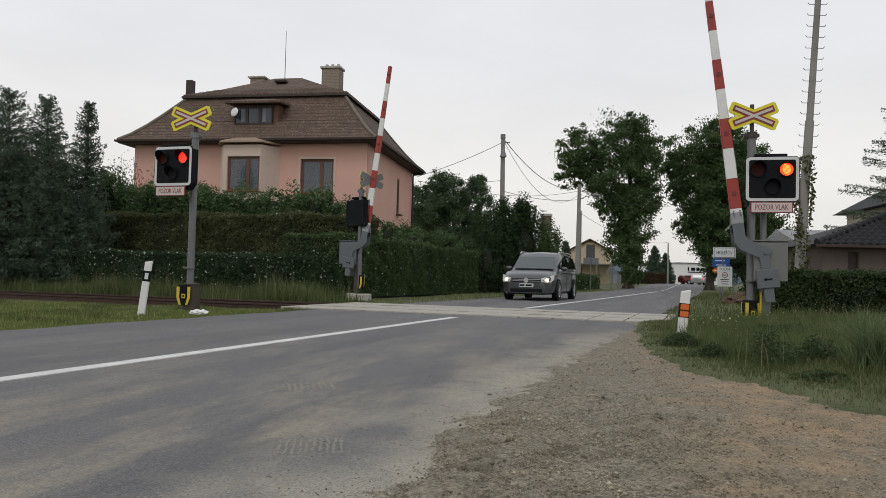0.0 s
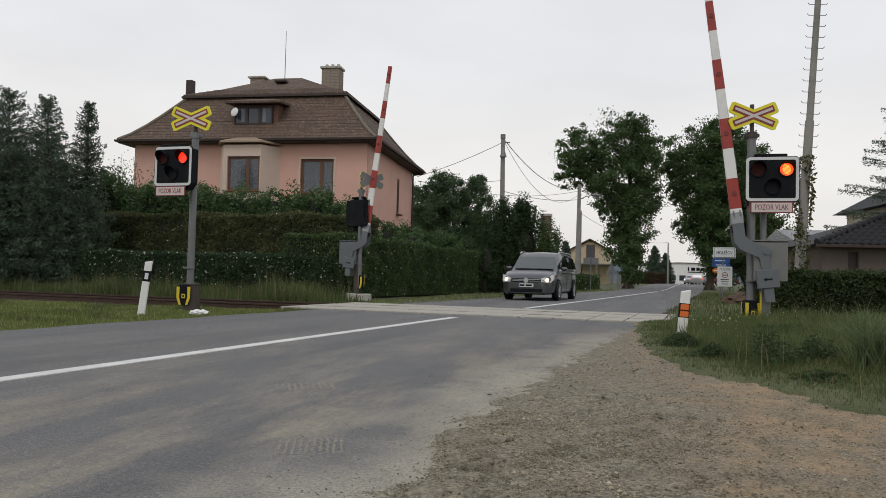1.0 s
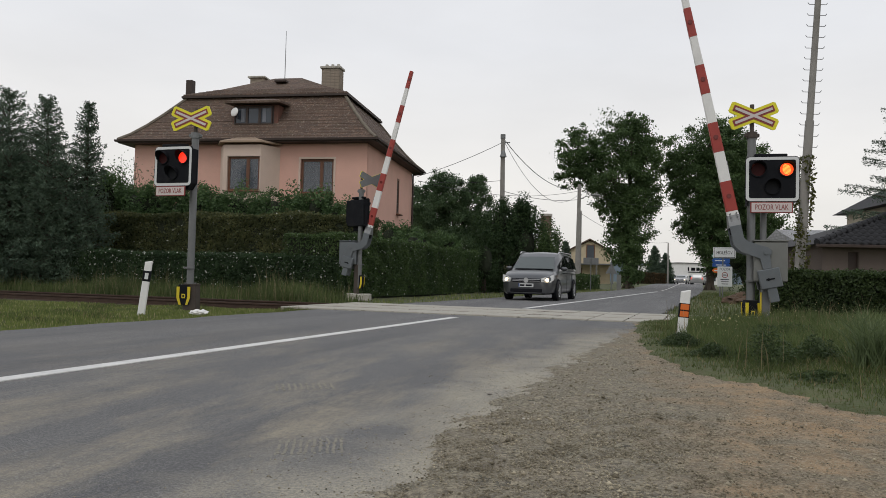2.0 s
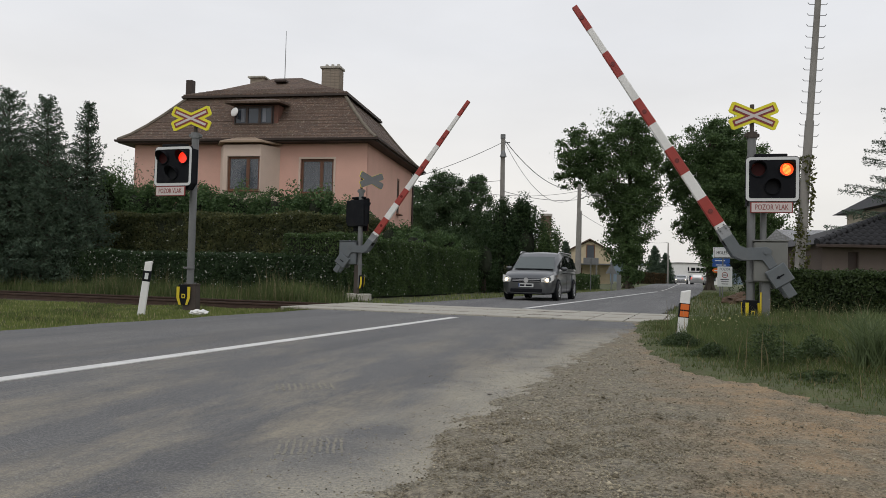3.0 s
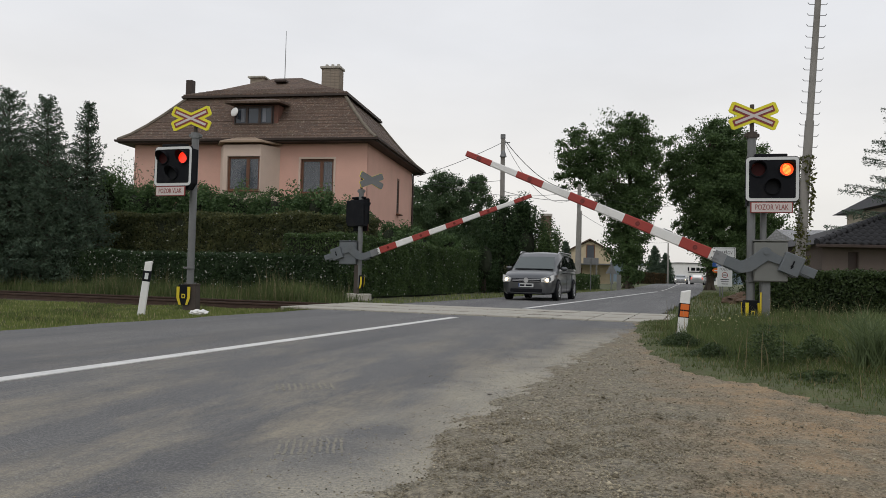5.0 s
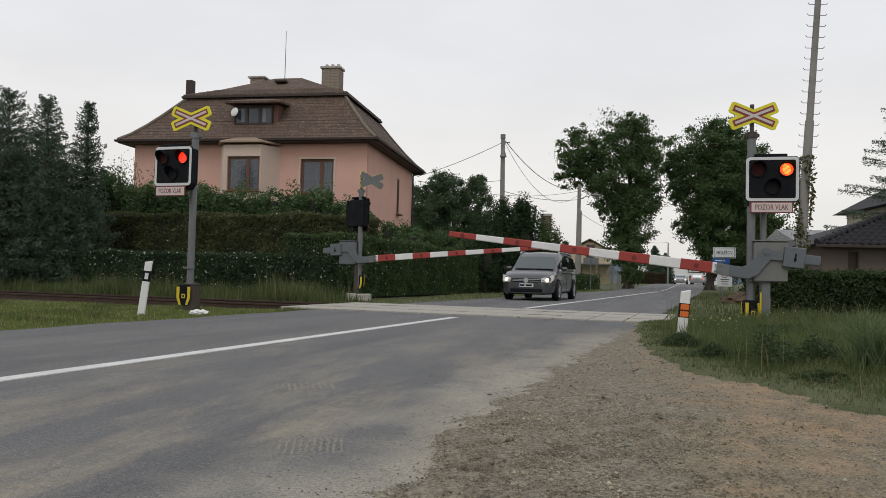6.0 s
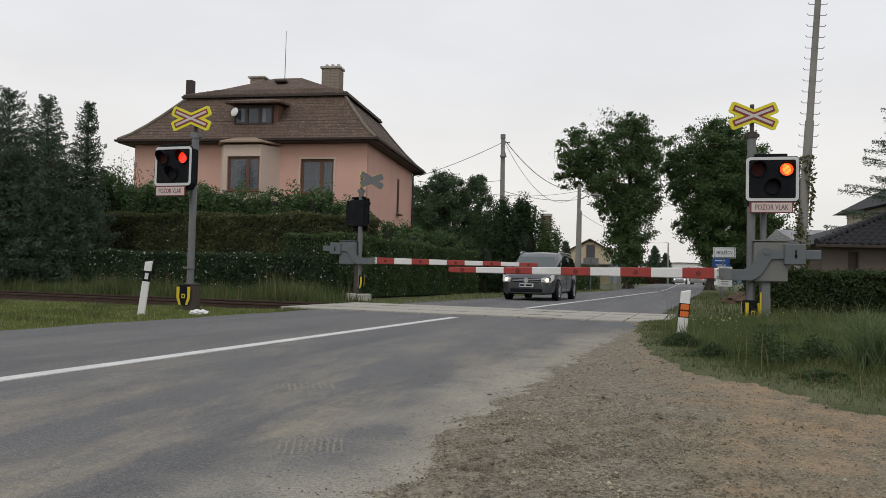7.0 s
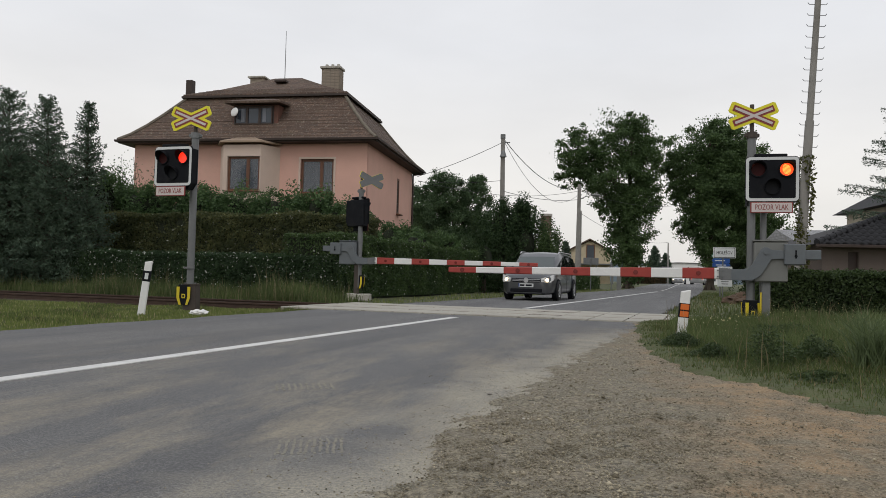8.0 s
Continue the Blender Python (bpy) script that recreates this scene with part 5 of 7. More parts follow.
def conifer(x, y, z0, h, base_r, per, material, label, first=0.05, droop=0.25, needle=0.07, density=1.0, point=0.9, name="spruce", hang=0.06):
    """A spruce: whorls of drooping boughs with needle sprays."""
    t = thing(name, pose(x, y, z0, 0, 0, random.uniform(0, 360)), label, "tree")
    bm = B()
    tube(bm, (0, 0, -0.2), (0, 0, h * 0.97), 0.02 * h + 0.03, 0.012, seg=8)
    part("trunk", bm, M["bark"], t, "straight thin trunk")
    P, N = [], []
    bm = B()
    whorls = int(h * 3.2 * density)
    for w in range(whorls):
        f = first + (1 - first) * (w + random.random() * 0.6) / whorls
        z = f * h
        r = base_r * (1 - f) ** point + 0.10
        nb = 7 if f < 0.75 else 5
        for k in range(nb):
            a = 2 * math.pi * (k + random.random() * 0.7) / nb + w
            rr = r * random.uniform(0.65, 1.12)
            tip = Vector((math.cos(a) * rr, math.sin(a) * rr, z - droop * rr + (0.25 * rr if f > 0.8 else 0) + 0.08))
            root = Vector((0, 0, z))
            tube(bm, root, tip, 0.016 + 0.008 * rr, 0.005, seg=5, caps=False)
            n = int(per * (0.3 + rr))
            u = rs.random(n) ** 0.75
            p = np.array(root)[None] * (1 - u[:, None]) + np.array(tip)[None] * u[:, None]
            p[:, 2] -= 0.10 * rr * np.sin(u * np.pi) * droop
            side = np.array([-math.sin(a), math.cos(a), 0])
            wid = (0.42 * rr) * (1.05 - u) + 0.06
            p += side[None] * (rs.normal(size=n) * wid * 0.6)[:, None]
            p[:, 2] -= np.abs(rs.normal(size=n)) * hang - 0.02
            P.append(p)
            N.append(np.tile(np.array([math.cos(a) * 0.3, math.sin(a) * 0.3, 0.7]), (n, 1)))
    tagged(part("branchwork", bm, M["bark"], t, "drooping boughs"), kind="stuff")
    tagged(leaf_mesh("foliage", np.concatenate(P), needle, material, t, 0.28, np.concatenate(N) * 0.6, 0.8), kind="stuff")
    return t


# clipped hedges round the pink house's garden
hedge("hedge", (-16.5, 25.0), (-2.9, 22.0), 1.2, 1.25, 0.037, 80000, M["hedge_low_leaf"], "low dark green clipped hedge with small white blossom", 0.08)
hedge("hedge", (-15.5, 27.4), (-2.6, 24.8), 1.6, 2.75, 0.043, 78000, M["hedge_brown_leaf"], "tall brownish-green clipped hedge with a level top", 0.14, 0.12)
hedge("hedge", (-2.9, 22.0), (1.75, 36.0), 2.2, 1.95, 0.038, 72000, M["hedge_leaf"], "dark green clipped hedge with white blossom along the road", 0.10)


# garden shrubs behind the hedges
def bush(x, y, top, w, label, material=None, per=3600, leaf=0.052):
    r = top / 2
    lobes = [(0, 0, r, w * 0.65, 0.9, r * 1.0), (-w * 0.5, 0.0, top * 0.68, w * 0.5, 0.7, top * 0.26), (w * 0.5, -0.1, top * 0.66, w * 0.5, 0.7, top * 0.26), (random.uniform(-0.5, 0.5), -0.3, top * 0.78, w * 0.45, 0.6, top * 0.2)]
    return shrub("shrub", x, y, lobes, leaf, per, material or M["shrub_leaf"], label)


for x, y, top, w in ((-12.9, 28.6, 4.5, 1.6), (-11.2, 29.0, 4.2, 1.6), (-9.6, 28.8, 4.1, 1.5), (-7.9, 28.9, 4.0, 1.6), (-6.3, 28.8, 3.95, 1.5), (-4.9, 28.6, 4.05, 1.4), (-3.7, 28.4, 3.5, 1.2)):
    bush(x, y, top, w, "loose green garden shrub between hedge and house")
for x, y, top, w in ((-1.9, 31.5, 3.0, 1.2), (-0.2, 36.0, 2.9, 1.2), (-1.6, 36.5, 3.2, 1.2)):
    bush(x, y, top, w, "light green shrub behind the roadside hedge")

bush(18.6, 44.5, 3.0, 1.8, "dark green bush behind the direction signs", M["hedge_plain_leaf"], 3000, 0.05)

# spruces at the corner of the garden
for x, y, h, r in ((-15.7, 26.2, 7.1, 2.7), (-13.75, 25.2, 6.65, 2.0), (-12.2, 24.9, 6.4, 1.15), (-17.6, 26.5, 7.4, 2.4), (-14.8, 24.2, 5.6, 2.1), (-13.1, 24.1, 5.0, 1.35), (-16.2, 24.3, 5.6, 2.2), (-14.2, 23.9, 4.6, 1.8), (-12.5, 24.2, 4.3, 1.1)):
    conifer(x, y, 0, h, r, 82, M["needle"], "dark green spruce with spiky top at the garden hedge", 0.02, -0.22, 0.062, 1.3, 0.68 if h > 6 else 0.55, hang=0.14)

# leafless-looking thin bush by the house
bare = thing("shrub", pose(-13.0, 30.0, 0), "thin sparsely leafed bush beside the house wall", "shrub")
bm = B()
tips = []
for k in range(46):
    a, sp = random.uniform(0, 6.28), random.uniform(0.1, 1.0)
    tip = (math.cos(a) * sp * 1.4, math.sin(a) * sp, random.uniform(3.2, 5.9) - sp * 0.6)
    limbs(bm, (0, 0, 0.5), tip, 0.022, 0.006, 5, 0.25)
    tips.append(tip)
tagged(part("branchwork", bm, M["bark"], bare, "thin brown twigs"), kind="stuff")
tp = np.array(tips)[rs.integers(0, len(tips), 1500)] * (0.72 + 0.3 * rs.random((1500, 1))) + rs.normal(size=(1500, 3)) * 0.16
leaf_mesh("crown", tp, 0.045, M["leaf_b"], bare)

# trees right of the house
broad_tree(0.6, 46.5, 0, 0.16, [(-0.4, 0, 5.7, 1.2, 1.2, 1.5), (-1.5, 0, 4.4, 1.3, 1.3, 1.6), (1.3, 0, 5.5, 0.9, 1.0, 1.5), (0.2, 0, 3.2, 1.8, 1.5, 1.7), (-1.9, 0.4, 2.6, 1.3, 1.3, 1.6), (1.8, 0.3, 3.4, 1.2, 1.2, 1.6), (-0.9, 0, 6.5, 0.6, 0.6, 0.9), (1.5, 0, 6.6, 0.5, 0.6, 0.7)], 0.055, 8500, M["leaf_b"], "loose grey-green birch tree behind the hedge", 60)
broad_tree(-1.6, 48.0, 0, 0.16, [(-0.4, 0, 4.6, 1.3, 1.3, 1.8), (0.5, 0, 5.4, 1.0, 1.2, 1.4), (0, 0, 2.6, 1.6, 1.4, 1.6)], 0.055, 8500, M["leaf_b"], "grey-green garden tree beside the house gable", 60)


def thuja(x, y, lobes, label, material="thuja", per=4800, leaf=0.055):
    return shrub("thuja", x, y, lobes, leaf, per, M[material], label, "tree")


thuja(2.9, 38.6, [(-0.2, 0, 2.1, 1.15, 1.2, 2.3), (0.1, 0, 3.5, 0.9, 0.9, 1.3)], "broad dark green thuja beside the road")
thuja(4.3, 38.8, [(0, 0, 2.2, 1.2, 1.2, 2.4), (-0.4, 0, 3.7, 0.85, 0.9, 1.1), (0.1, 0, 4.1, 0.4, 0.4, 0.8)], "tall dark green thuja with a rounded crown")
thuja(5.4, 38.2, [(0, 0, 1.9, 0.75, 0.9, 1.9)], "smaller green thuja at the end of the row", "hedge_leaf")
thuja(2.1, 37.2, [(0, 0, 1.5, 0.8, 0.8, 1.6)], "low dark thuja behind the clipped hedge")
pillar = thing("chimney_stack", pose(6.15, 44.0, 0), "old round-topped brick stack behind the thujas", "chimney")
bm = B()
prism(bm, rounded(0.62, 0.62, 0.2), 0, 4.55)
ps = part("stack", bm, M["old_brick"], pillar)
ps.matrix_basis = pose(0, 0, 0, 90, 0, 0) @ pose(0, 0, 0)
ps.matrix_basis = Matrix(((1, 0, 0, 0), (0, 0, 1, 0), (0, 1, 0, 0), (0, 0, 0, 1)))
bm = B()
prism(bm, rounded(0.70, 0.70, 0.22), 4.50, 4.64)
pc = part("cap", bm, M["concrete"], pillar)
pc.matrix_basis = ps.matrix_basis

# the two big trees over the road
broad_tree(17.7, 70, 0.1, 0.42, [(-0.4, 0, 13.8, 2.6, 2.4, 2.6), (-5.0, 0, 13.2, 1.7, 1.8, 2.1), (-5.2, 0.5, 10.8, 1.7, 1.6, 1.3), (-1.6, 0, 10.3, 2.9, 2.6, 2.7), (1.6, 0, 12.3, 1.5, 2.0, 2.4), (0.3, 0, 6.6, 2.0, 2.0, 2.5), (-0.4, 0, 4.0, 1.6, 1.6, 1.9), (0.2, 0, 2.6, 1.3, 1.3, 1.9), (0.1, -0.4, 4.8, 1.2, 1.2, 2.2), (-0.6, -0.3, 7.6, 1.5, 1.4, 2.0), (0.3, 0, 1.4, 0.9, 0.9, 1.4), (-2.1, 0, 8.0, 1.0, 1.3, 1.4), (1.6, 0, 8.8, 1.6, 1.8, 1.8), (-3.6, 0, 12.0, 1.2, 1.4, 1.6), (0.6, 0, 15.4, 1.3, 1.3, 1.3)], 0.108, 1550, M["leaf"], "tall irregular broad-leaved tree with ivy-clad trunk by the road", 75)
broad_tree(26.2, 72, 0.1, 0.42, [(-0.6, 0, 13.7, 3.2, 2.6, 2.6), (2.4, 0, 12.6, 2.6, 2.4, 3.2), (-2.9, 0, 11.8, 2.0, 2.2, 2.5), (0.2, 0, 9.2, 3.4, 3.0, 2.8), (-1.1, 0, 6.4, 1.9, 2.0, 2.3), (1.1, 0, 5.4, 3.0, 2.6, 2.7), (3.3, 0, 7.6, 2.3, 2.2, 2.8), (0.7, 0, 3.2, 1.9, 1.8, 1.6), (4.2, 0, 10.6, 2.2, 2.2, 2.8), (-3.2, 0, 9.6, 0.9, 1.2, 1.4), (1.2, 0, 15.6, 1.4, 1.5, 1.4), (3.4, 0, 3.6, 2.2, 2.0, 2.0), (4.4, 0, 5.6, 1.9, 1.8, 1.9), (5.7, 0, 6.0, 1.6, 1.8, 2.0), (6.4, 0, 4.6, 1.5, 1.6, 1.5), (5.2, 0, 3.0, 2.0, 1.8, 1.6), (1.6, 0.3, 8.4, 1.9, 1.6, 2.0), (0.4, 0.3, 11.4, 1.9, 1.6, 1.9)], 0.108, 1750, M["leaf"], "large dense broad-leaved tree beside the road", 75)
for x, y, h, r in ((34.6, 120, 6.2, 2.0), (37.0, 122, 5.2, 1.8), (10.0, 60, 3.9, 0.75)):
    conifer(x, y, 0.4 if y > 90 else 0, h, r, 60, M["needle"], "small dark conifer far down the road", 0.02, -0.1, 0.14, 1.5, 0.65, hang=0.2)
# bare-boughed spruce over the right-hand roofs
conifer(18.0, 28.0, 0, 8.4, 3.5, 110, M["needle"], "loose old spruce with gaps between its boughs", 0.12, -0.18, 0.055, 0.62, 0.66, hang=0.10)

# hedges and bushes along the road, far side
hedge("hedge", (6.6, 47.0), (13.3, 62.0), 1.6, 1.15, 0.07, 9000, M["hedge_leaf"], "low clipped green hedge beside the far road", 0.08)
hedge("hedge", (7.05, 16.6), (16.0, 14.2), 1.3, 1.05, 0.035, 42000, M["hedge_plain_leaf"], "dark green garden hedge beside the railway", 0.12, 0.12)
hedge("hedge", (26.0, 104), (33.5, 110), 1.2, 1.6, 0.12, 4000, M["hedge_red_leaf"], "reddish-brown hedge far down the road", 0.15, 0.1, 0.45)


# ---- buildings in the distance and on the right ----
def gabled(name, m, w, d, eave, ridge, wall, roof, label, over=0.35):
    """A plain house: gable to the front (-y), ridge along y."""
    h = thing(name, m, label, "house")
    bm = B()
    prism(bm, [(-w / 2, -0.3), (w / 2, -0.3), (w / 2, eave), (0, ridge - 0.12), (-w / 2, eave)], 0, d)
    part("wall", bm, wall, h)
    k = (ridge - eave) / (w / 2)
    for sx in (-1, 1):
        bm = B()
        prism(bm, [(0, ridge), (sx * (w / 2 + over), eave - over * k), (sx * (w / 2 + over), eave - over * k + 0.16), (0, ridge + 0.18)], -over, d + over)
        slope_uv(bm)
        part("roof", bm, roof, h, "tiled roof slope")
    return h


yel = gabled("house", pose(19.0, 95, 0.4, 0, 0, -12), 5.2, 9, 4.2, 5.6, M["ochre"], M["roof"], "ochre house with a tiled gable roof far down the road")
for x, z, w, hh in ((0.1, 3.9, 1.1, 2.2), (-1.4, 1.4, 0.9, 1.1)):
    bm = B()
    box(bm, (x, -0.03, z), (w, 0.1, hh), 0.02)
    wd = part("window", bm, M["frame"], yel, "brown window")
    bm = B()
    box(bm, (x, -0.09, z), (w - 0.25, 0.03, hh - 0.25))
    part("pane", bm, M["glass"], wd)
bm = B()
prism(bm, [(-4.2, 2.35), (3.2, 2.35), (3.0, 2.5), (-4.0, 2.5)], -2.2, 0.0)
part("porch_roof", bm, M["galv"], yel, "grey lean-to roof")
for x in (-3.9, -1.5, 0.9, 2.9):
    bm = B()
    box(bm, (x, -2.05, 1.05), (0.2, 0.2, 2.7))
    part("porch_post", bm, M["box"], yel)
yel2 = gabled("house", pose(15.3, 101, 0.4, 0, 0, 60), 6.0, 8, 3.4, 4.6, M["ochre"], M["roof"], "low house with a long tiled roof behind the ochre one")

hall = thing("warehouse", pose(56, 172, 0.3, 0, 0, -16), "low white industrial hall with a shallow curved roof", "building")
bm = B()
prism(bm, [(-10, 0), (10, 0), (10, 3.9), (7, 4.6), (3, 5.0), (-1, 5.05), (-5, 4.8), (-10, 4.2)], 0, 20)
part("wall", bm, M["white"], hall)
for k in range(5):
    bm = B()
    box(bm, (-2.0 + 2.2 * k, -0.05, 1.6), (1.4, 0.12, 1.2))
    part("window", bm, M["glass"], hall)
bm = B()
for k, w in enumerate((0.3, 0.9, 0.7, 0.8)):
    box(bm, (1.5 + k * 1.05, -0.06, 3.7), (w, 0.1, 0.7 if k else 0.9))
box(bm, (3.2, -0.06, 3.0), (3.6, 0.1, 0.18))
part("wall_sign", bm, M["black"], hall, "dark sign shapes on the wall")
bm = B()
prism(bm, [(-10.3, 4.15), (-5, 4.8), (-1, 5.06), (3, 5.02), (7, 4.62), (10.3, 3.85), (10.3, 4.0), (7, 4.8), (3, 5.2), (-1, 5.24), (-5, 4.98), (-10.3, 4.35)], -0.3, 20.3)
part("roof", bm, M["galv"], hall)

# hills on the skyline
hx = np.linspace(-2600, 2900, 160)
hp = np.stack([hx, np.zeros_like(hx), np.zeros_like(hx)], 1)
hz = 34 + 10 * fbm(hp, 0.0021, 3) + 3 * fbm(hp, 0.02, 2)
hv = np.concatenate([np.stack([hx, np.full_like(hx, 1500.0), np.full_like(hx, -5.0)], 1), np.stack([hx, np.full_like(hx, 1650.0), hz], 1), np.stack([hx, np.full_like(hx, 2300.0), hz * 0.2], 1)])
n = len(hx)
i = np.arange(n - 1)
hf = np.concatenate([np.stack([i, i + 1, i + n + 1, i + n], 1), np.stack([i + n, i + n + 1, i + 2 * n + 1, i + 2 * n], 1)])
tagged(mesh_np("backdrop", hv, hf, M["hill"], None, True), "wooded hills on the skyline, blue-grey with painted-in haze", "hills", "", "structure")


def tiled_garage():
    g = thing("garage", pose(13.25, 26.0, 0.06, 0, 0, -4), "beige garage with a dark grey tiled hip roof", "building")
    E, W = 2.15, 9.0
    # the walls carry the eaves' shade in their colour
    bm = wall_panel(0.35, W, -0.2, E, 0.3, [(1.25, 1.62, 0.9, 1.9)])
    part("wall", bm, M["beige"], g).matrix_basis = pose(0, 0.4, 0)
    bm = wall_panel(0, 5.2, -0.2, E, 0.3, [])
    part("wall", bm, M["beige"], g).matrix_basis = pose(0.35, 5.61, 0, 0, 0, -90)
    bm = B()
    box(bm, (1.435, 0.55, 1.4), (0.36, 0.06, 1.0))
    part("shutter", bm, M["soffit"], g, "narrow dark shutter")
    bm = B()
    v = [bm.verts.new(p) for p in ((0, 0, E), (W, 0, E), (W, 6, E), (0, 6, E), (4.6, 3, E + 1.62), (W, 3, E + 1.62))]
    for f in ((0, 1, 5, 4), (3, 0, 4), (2, 3, 4, 5), (1, 2, 5), (3, 2, 1, 0)):
        bm.faces.new([v[i] for i in f])
    rf = part("roof", bm, M["slate_under"], g, "dark grey tile roof")
    bm = B()
    box(bm, (W / 2, -0.03, E - 0.06), (W + 0.1, 0.09, 0.12), 0.02)
    part("gutter", bm, M["soffit"], g, "dark gutter")
    # pantiles, each a curved piece
    bm = B()
    cols = 5
    tw, th = 0.30, 0.36
    for y0, z0 in ((0, 0.045), (th, 0.004)):
        for k in range(cols + 1):
            a = k / cols
            bm.verts.new((a * tw, y0, z0 + 0.040 * math.sin(a * 2 * math.pi)))
    bm.verts.ensure_lookup_table()
    for k in range(cols):
        bm.faces.new((bm.verts[k], bm.verts[k + 1], bm.verts[cols + 2 + k], bm.verts[cols + 1 + k]))
    front = [bm.verts.new((k / cols * tw, 0, -0.022 + 0.040 * math.sin(k / cols * 2 * math.pi))) for k in range(cols + 1)]
    bm.verts.ensure_lookup_table()
    for k in range(cols):
        bm.faces.new((front[k], front[k + 1], bm.verts[k + 1], bm.verts[k]))
    me = bpy.data.meshes.new("roof_tile")
    bm.to_mesh(me)
    bm.free()
    for f in me.polygons:
        f.use_smooth = True
    me.materials.append(M["slate"])
    slope = math.degrees(math.atan2(1.62, 3))
    rows = 11
    for r in range(rows):
        y = r * 0.31
        x0 = 4.6 * (y * math.cos(radians(slope))) / 3.0
        for c in range(24):
            x = c * 0.285 + 0.02
            if x < x0 - 0.05 or x > 6.4:
                continue
            o = new("roof_tile", me)
            o.parent = rf
            o.matrix_basis = pose(x, y * math.cos(radians(slope)) - 0.03, E + 0.02 + y * math.sin(radians(slope)), slope, 0, 0)
    bm = B()
    for k in range(17):
        a, b = Vector((0, 0, E + 0.05)).lerp(Vector((4.6, 3, E + 1.68)), k / 17), Vector((0, 0, E + 0.05)).lerp(Vector((4.6, 3, E + 1.68)), (k + 1.12) / 17)
        tube(bm, a, b, 0.125, 0.105, seg=10)
    part("hip_ridge", bm, M["slate"], g, "row of dark hip tiles", 40)
    return g


garage = tiled_garage()
bg = thing("house", pose(18.3, 37.5, 0, 0, 0, -6), "low house with a pale grey tiled roof behind the mast", "house")
bm = B()
box(bm, (3, 2.5, 1.45), (6, 5, 3.1))
part("wall", bm, M["box"], bg)
bm = B()
v = [bm.verts.new(p) for p in ((-0.4, -0.4, 2.95), (6.4, -0.4, 2.95), (6.4, 2.5, 3.75), (-0.4, 2.5, 3.75), (6.4, 5.4, 2.95), (-0.4, 5.4, 2.95))]
for f in ((0, 1, 2, 3), (3, 2, 4, 5), (0, 3, 5), (1, 4, 2), (0, 5, 4, 1)):
    bm.faces.new([v[i] for i in f])
bmesh.ops.recalc_face_normals(bm, faces=bm.faces[:])
slope_uv(bm)
part("roof", bm, M["pale_roof"], bg, "pale grey tiled roof")
for k in range(3):
    bm = B()
    box(bm, (1.0 + 1.3 * k, -0.03, 2.5), (0.8, 0.08, 0.5), 0.01)
    part("window", bm, M["white"], bg, "white window frame")
rh = thing("house", pose(19.9, 31.0, -0.45, 0, 0, -8), "cream house with a dark roof behind the garage", "house")
bm = B()
prism(bm, [(0, 0), (8, 0), (8, 5.1), (0, 5.1)], 0.8, 7)
part("wall", bm, M["cream_far"], rh)
bm = B()
prism(bm, [(-1.25, 0), (1, 0), (1, 3.55), (-1.25, 3.55)], 0.9, 3.5)
part("annex", bm, M["cream_far"], rh)
bm = B()
v = [bm.verts.new(p) for p in ((-1.75, 0.3, 3.5), (0.6, 0.3, 3.5), (0.6, 0.3, 4.8), (0.6, 2.2, 4.8), (-1.75, 4, 3.5), (0.6, 4, 3.5))]
bm.faces.new((v[0], v[1], v[2]))
bm.faces.new((v[0], v[2], v[3], v[4]))
bm.faces.new((v[4], v[3], v[5]))
bm.faces.new((v[0], v[4], v[5], v[1]))
part("annex_roof", bm, M["slate"], rh)
bm = B()
v = [bm.verts.new(p) for p in ((-0.5, 0.2, 4.9), (8.5, 0.2, 4.9), (8.5, 4, 7.0), (2.6, 4, 7.0), (-0.5, 7.6, 4.9), (8.5, 7.6, 4.9))]
for f in ((0, 1, 2, 3), (4, 0, 3), (5, 4, 3, 2), (1, 5, 2), (0, 4, 5, 1)):
    bm.faces.new([v[i] for i in f])
part("roof", bm, M["slate"], rh, "dark grey roof")


# ---- masts, poles and cables ----
mast = thing("mast", pose(8.84, 18.0, 0), "leaning grey concrete mast with hook rungs and ivy", "mast")
m0, m1 = Vector((-0.18, 0, -0.2)), Vector((0.42, 0, 9.2))
bm = B()
mj = m0.lerp(m1, 0.53)
tube(bm, m0, mj, 0.122, 0.102, seg=14)
part("lower_shaft", bm, M["pole_concrete"], mast, "", 40)
bm = B()
tube(bm, mj, m1, 0.083, 0.066, seg=14)
part("upper_shaft", bm, M["pole_concrete"], mast, "", 40)
for k in range(24):
    z = 2.75 + 0.275 * k
    c = m0.lerp(m1, (z + 0.2) / 9.4)
    for sx in (-1, 1):
        bm = B()
        tube(bm, c, c + Vector((sx * 0.21, 0, 0.0)), 0.008, seg=6)
        tube(bm, c + Vector((sx * 0.21, 0, 0)), c + Vector((sx * 0.245, 0, 0.045)), 0.008, seg=6)
        part("rung", bm, M["galv"], mast)
iv = []
for k in range(2600):
    z = 0.2 + 3.7 * random.random() ** 1.25
    a = random.uniform(0, 6.28) + 0.8 * math.sin(z * 2)
    r = 0.13 + abs(random.gauss(0, 0.045)) + (0.03 if math.sin(z * 5) > 0 else 0)
    c = m0.lerp(m1, (z + 0.2) / 9.4)
    if math.sin(a * 2 + z * 3.1) > -0.25:
        iv.append((c.x + r * math.cos(a), c.y + r * math.sin(a), z))
leaf_mesh("ivy", np.array(iv), 0.042, M["ivy"], mast)

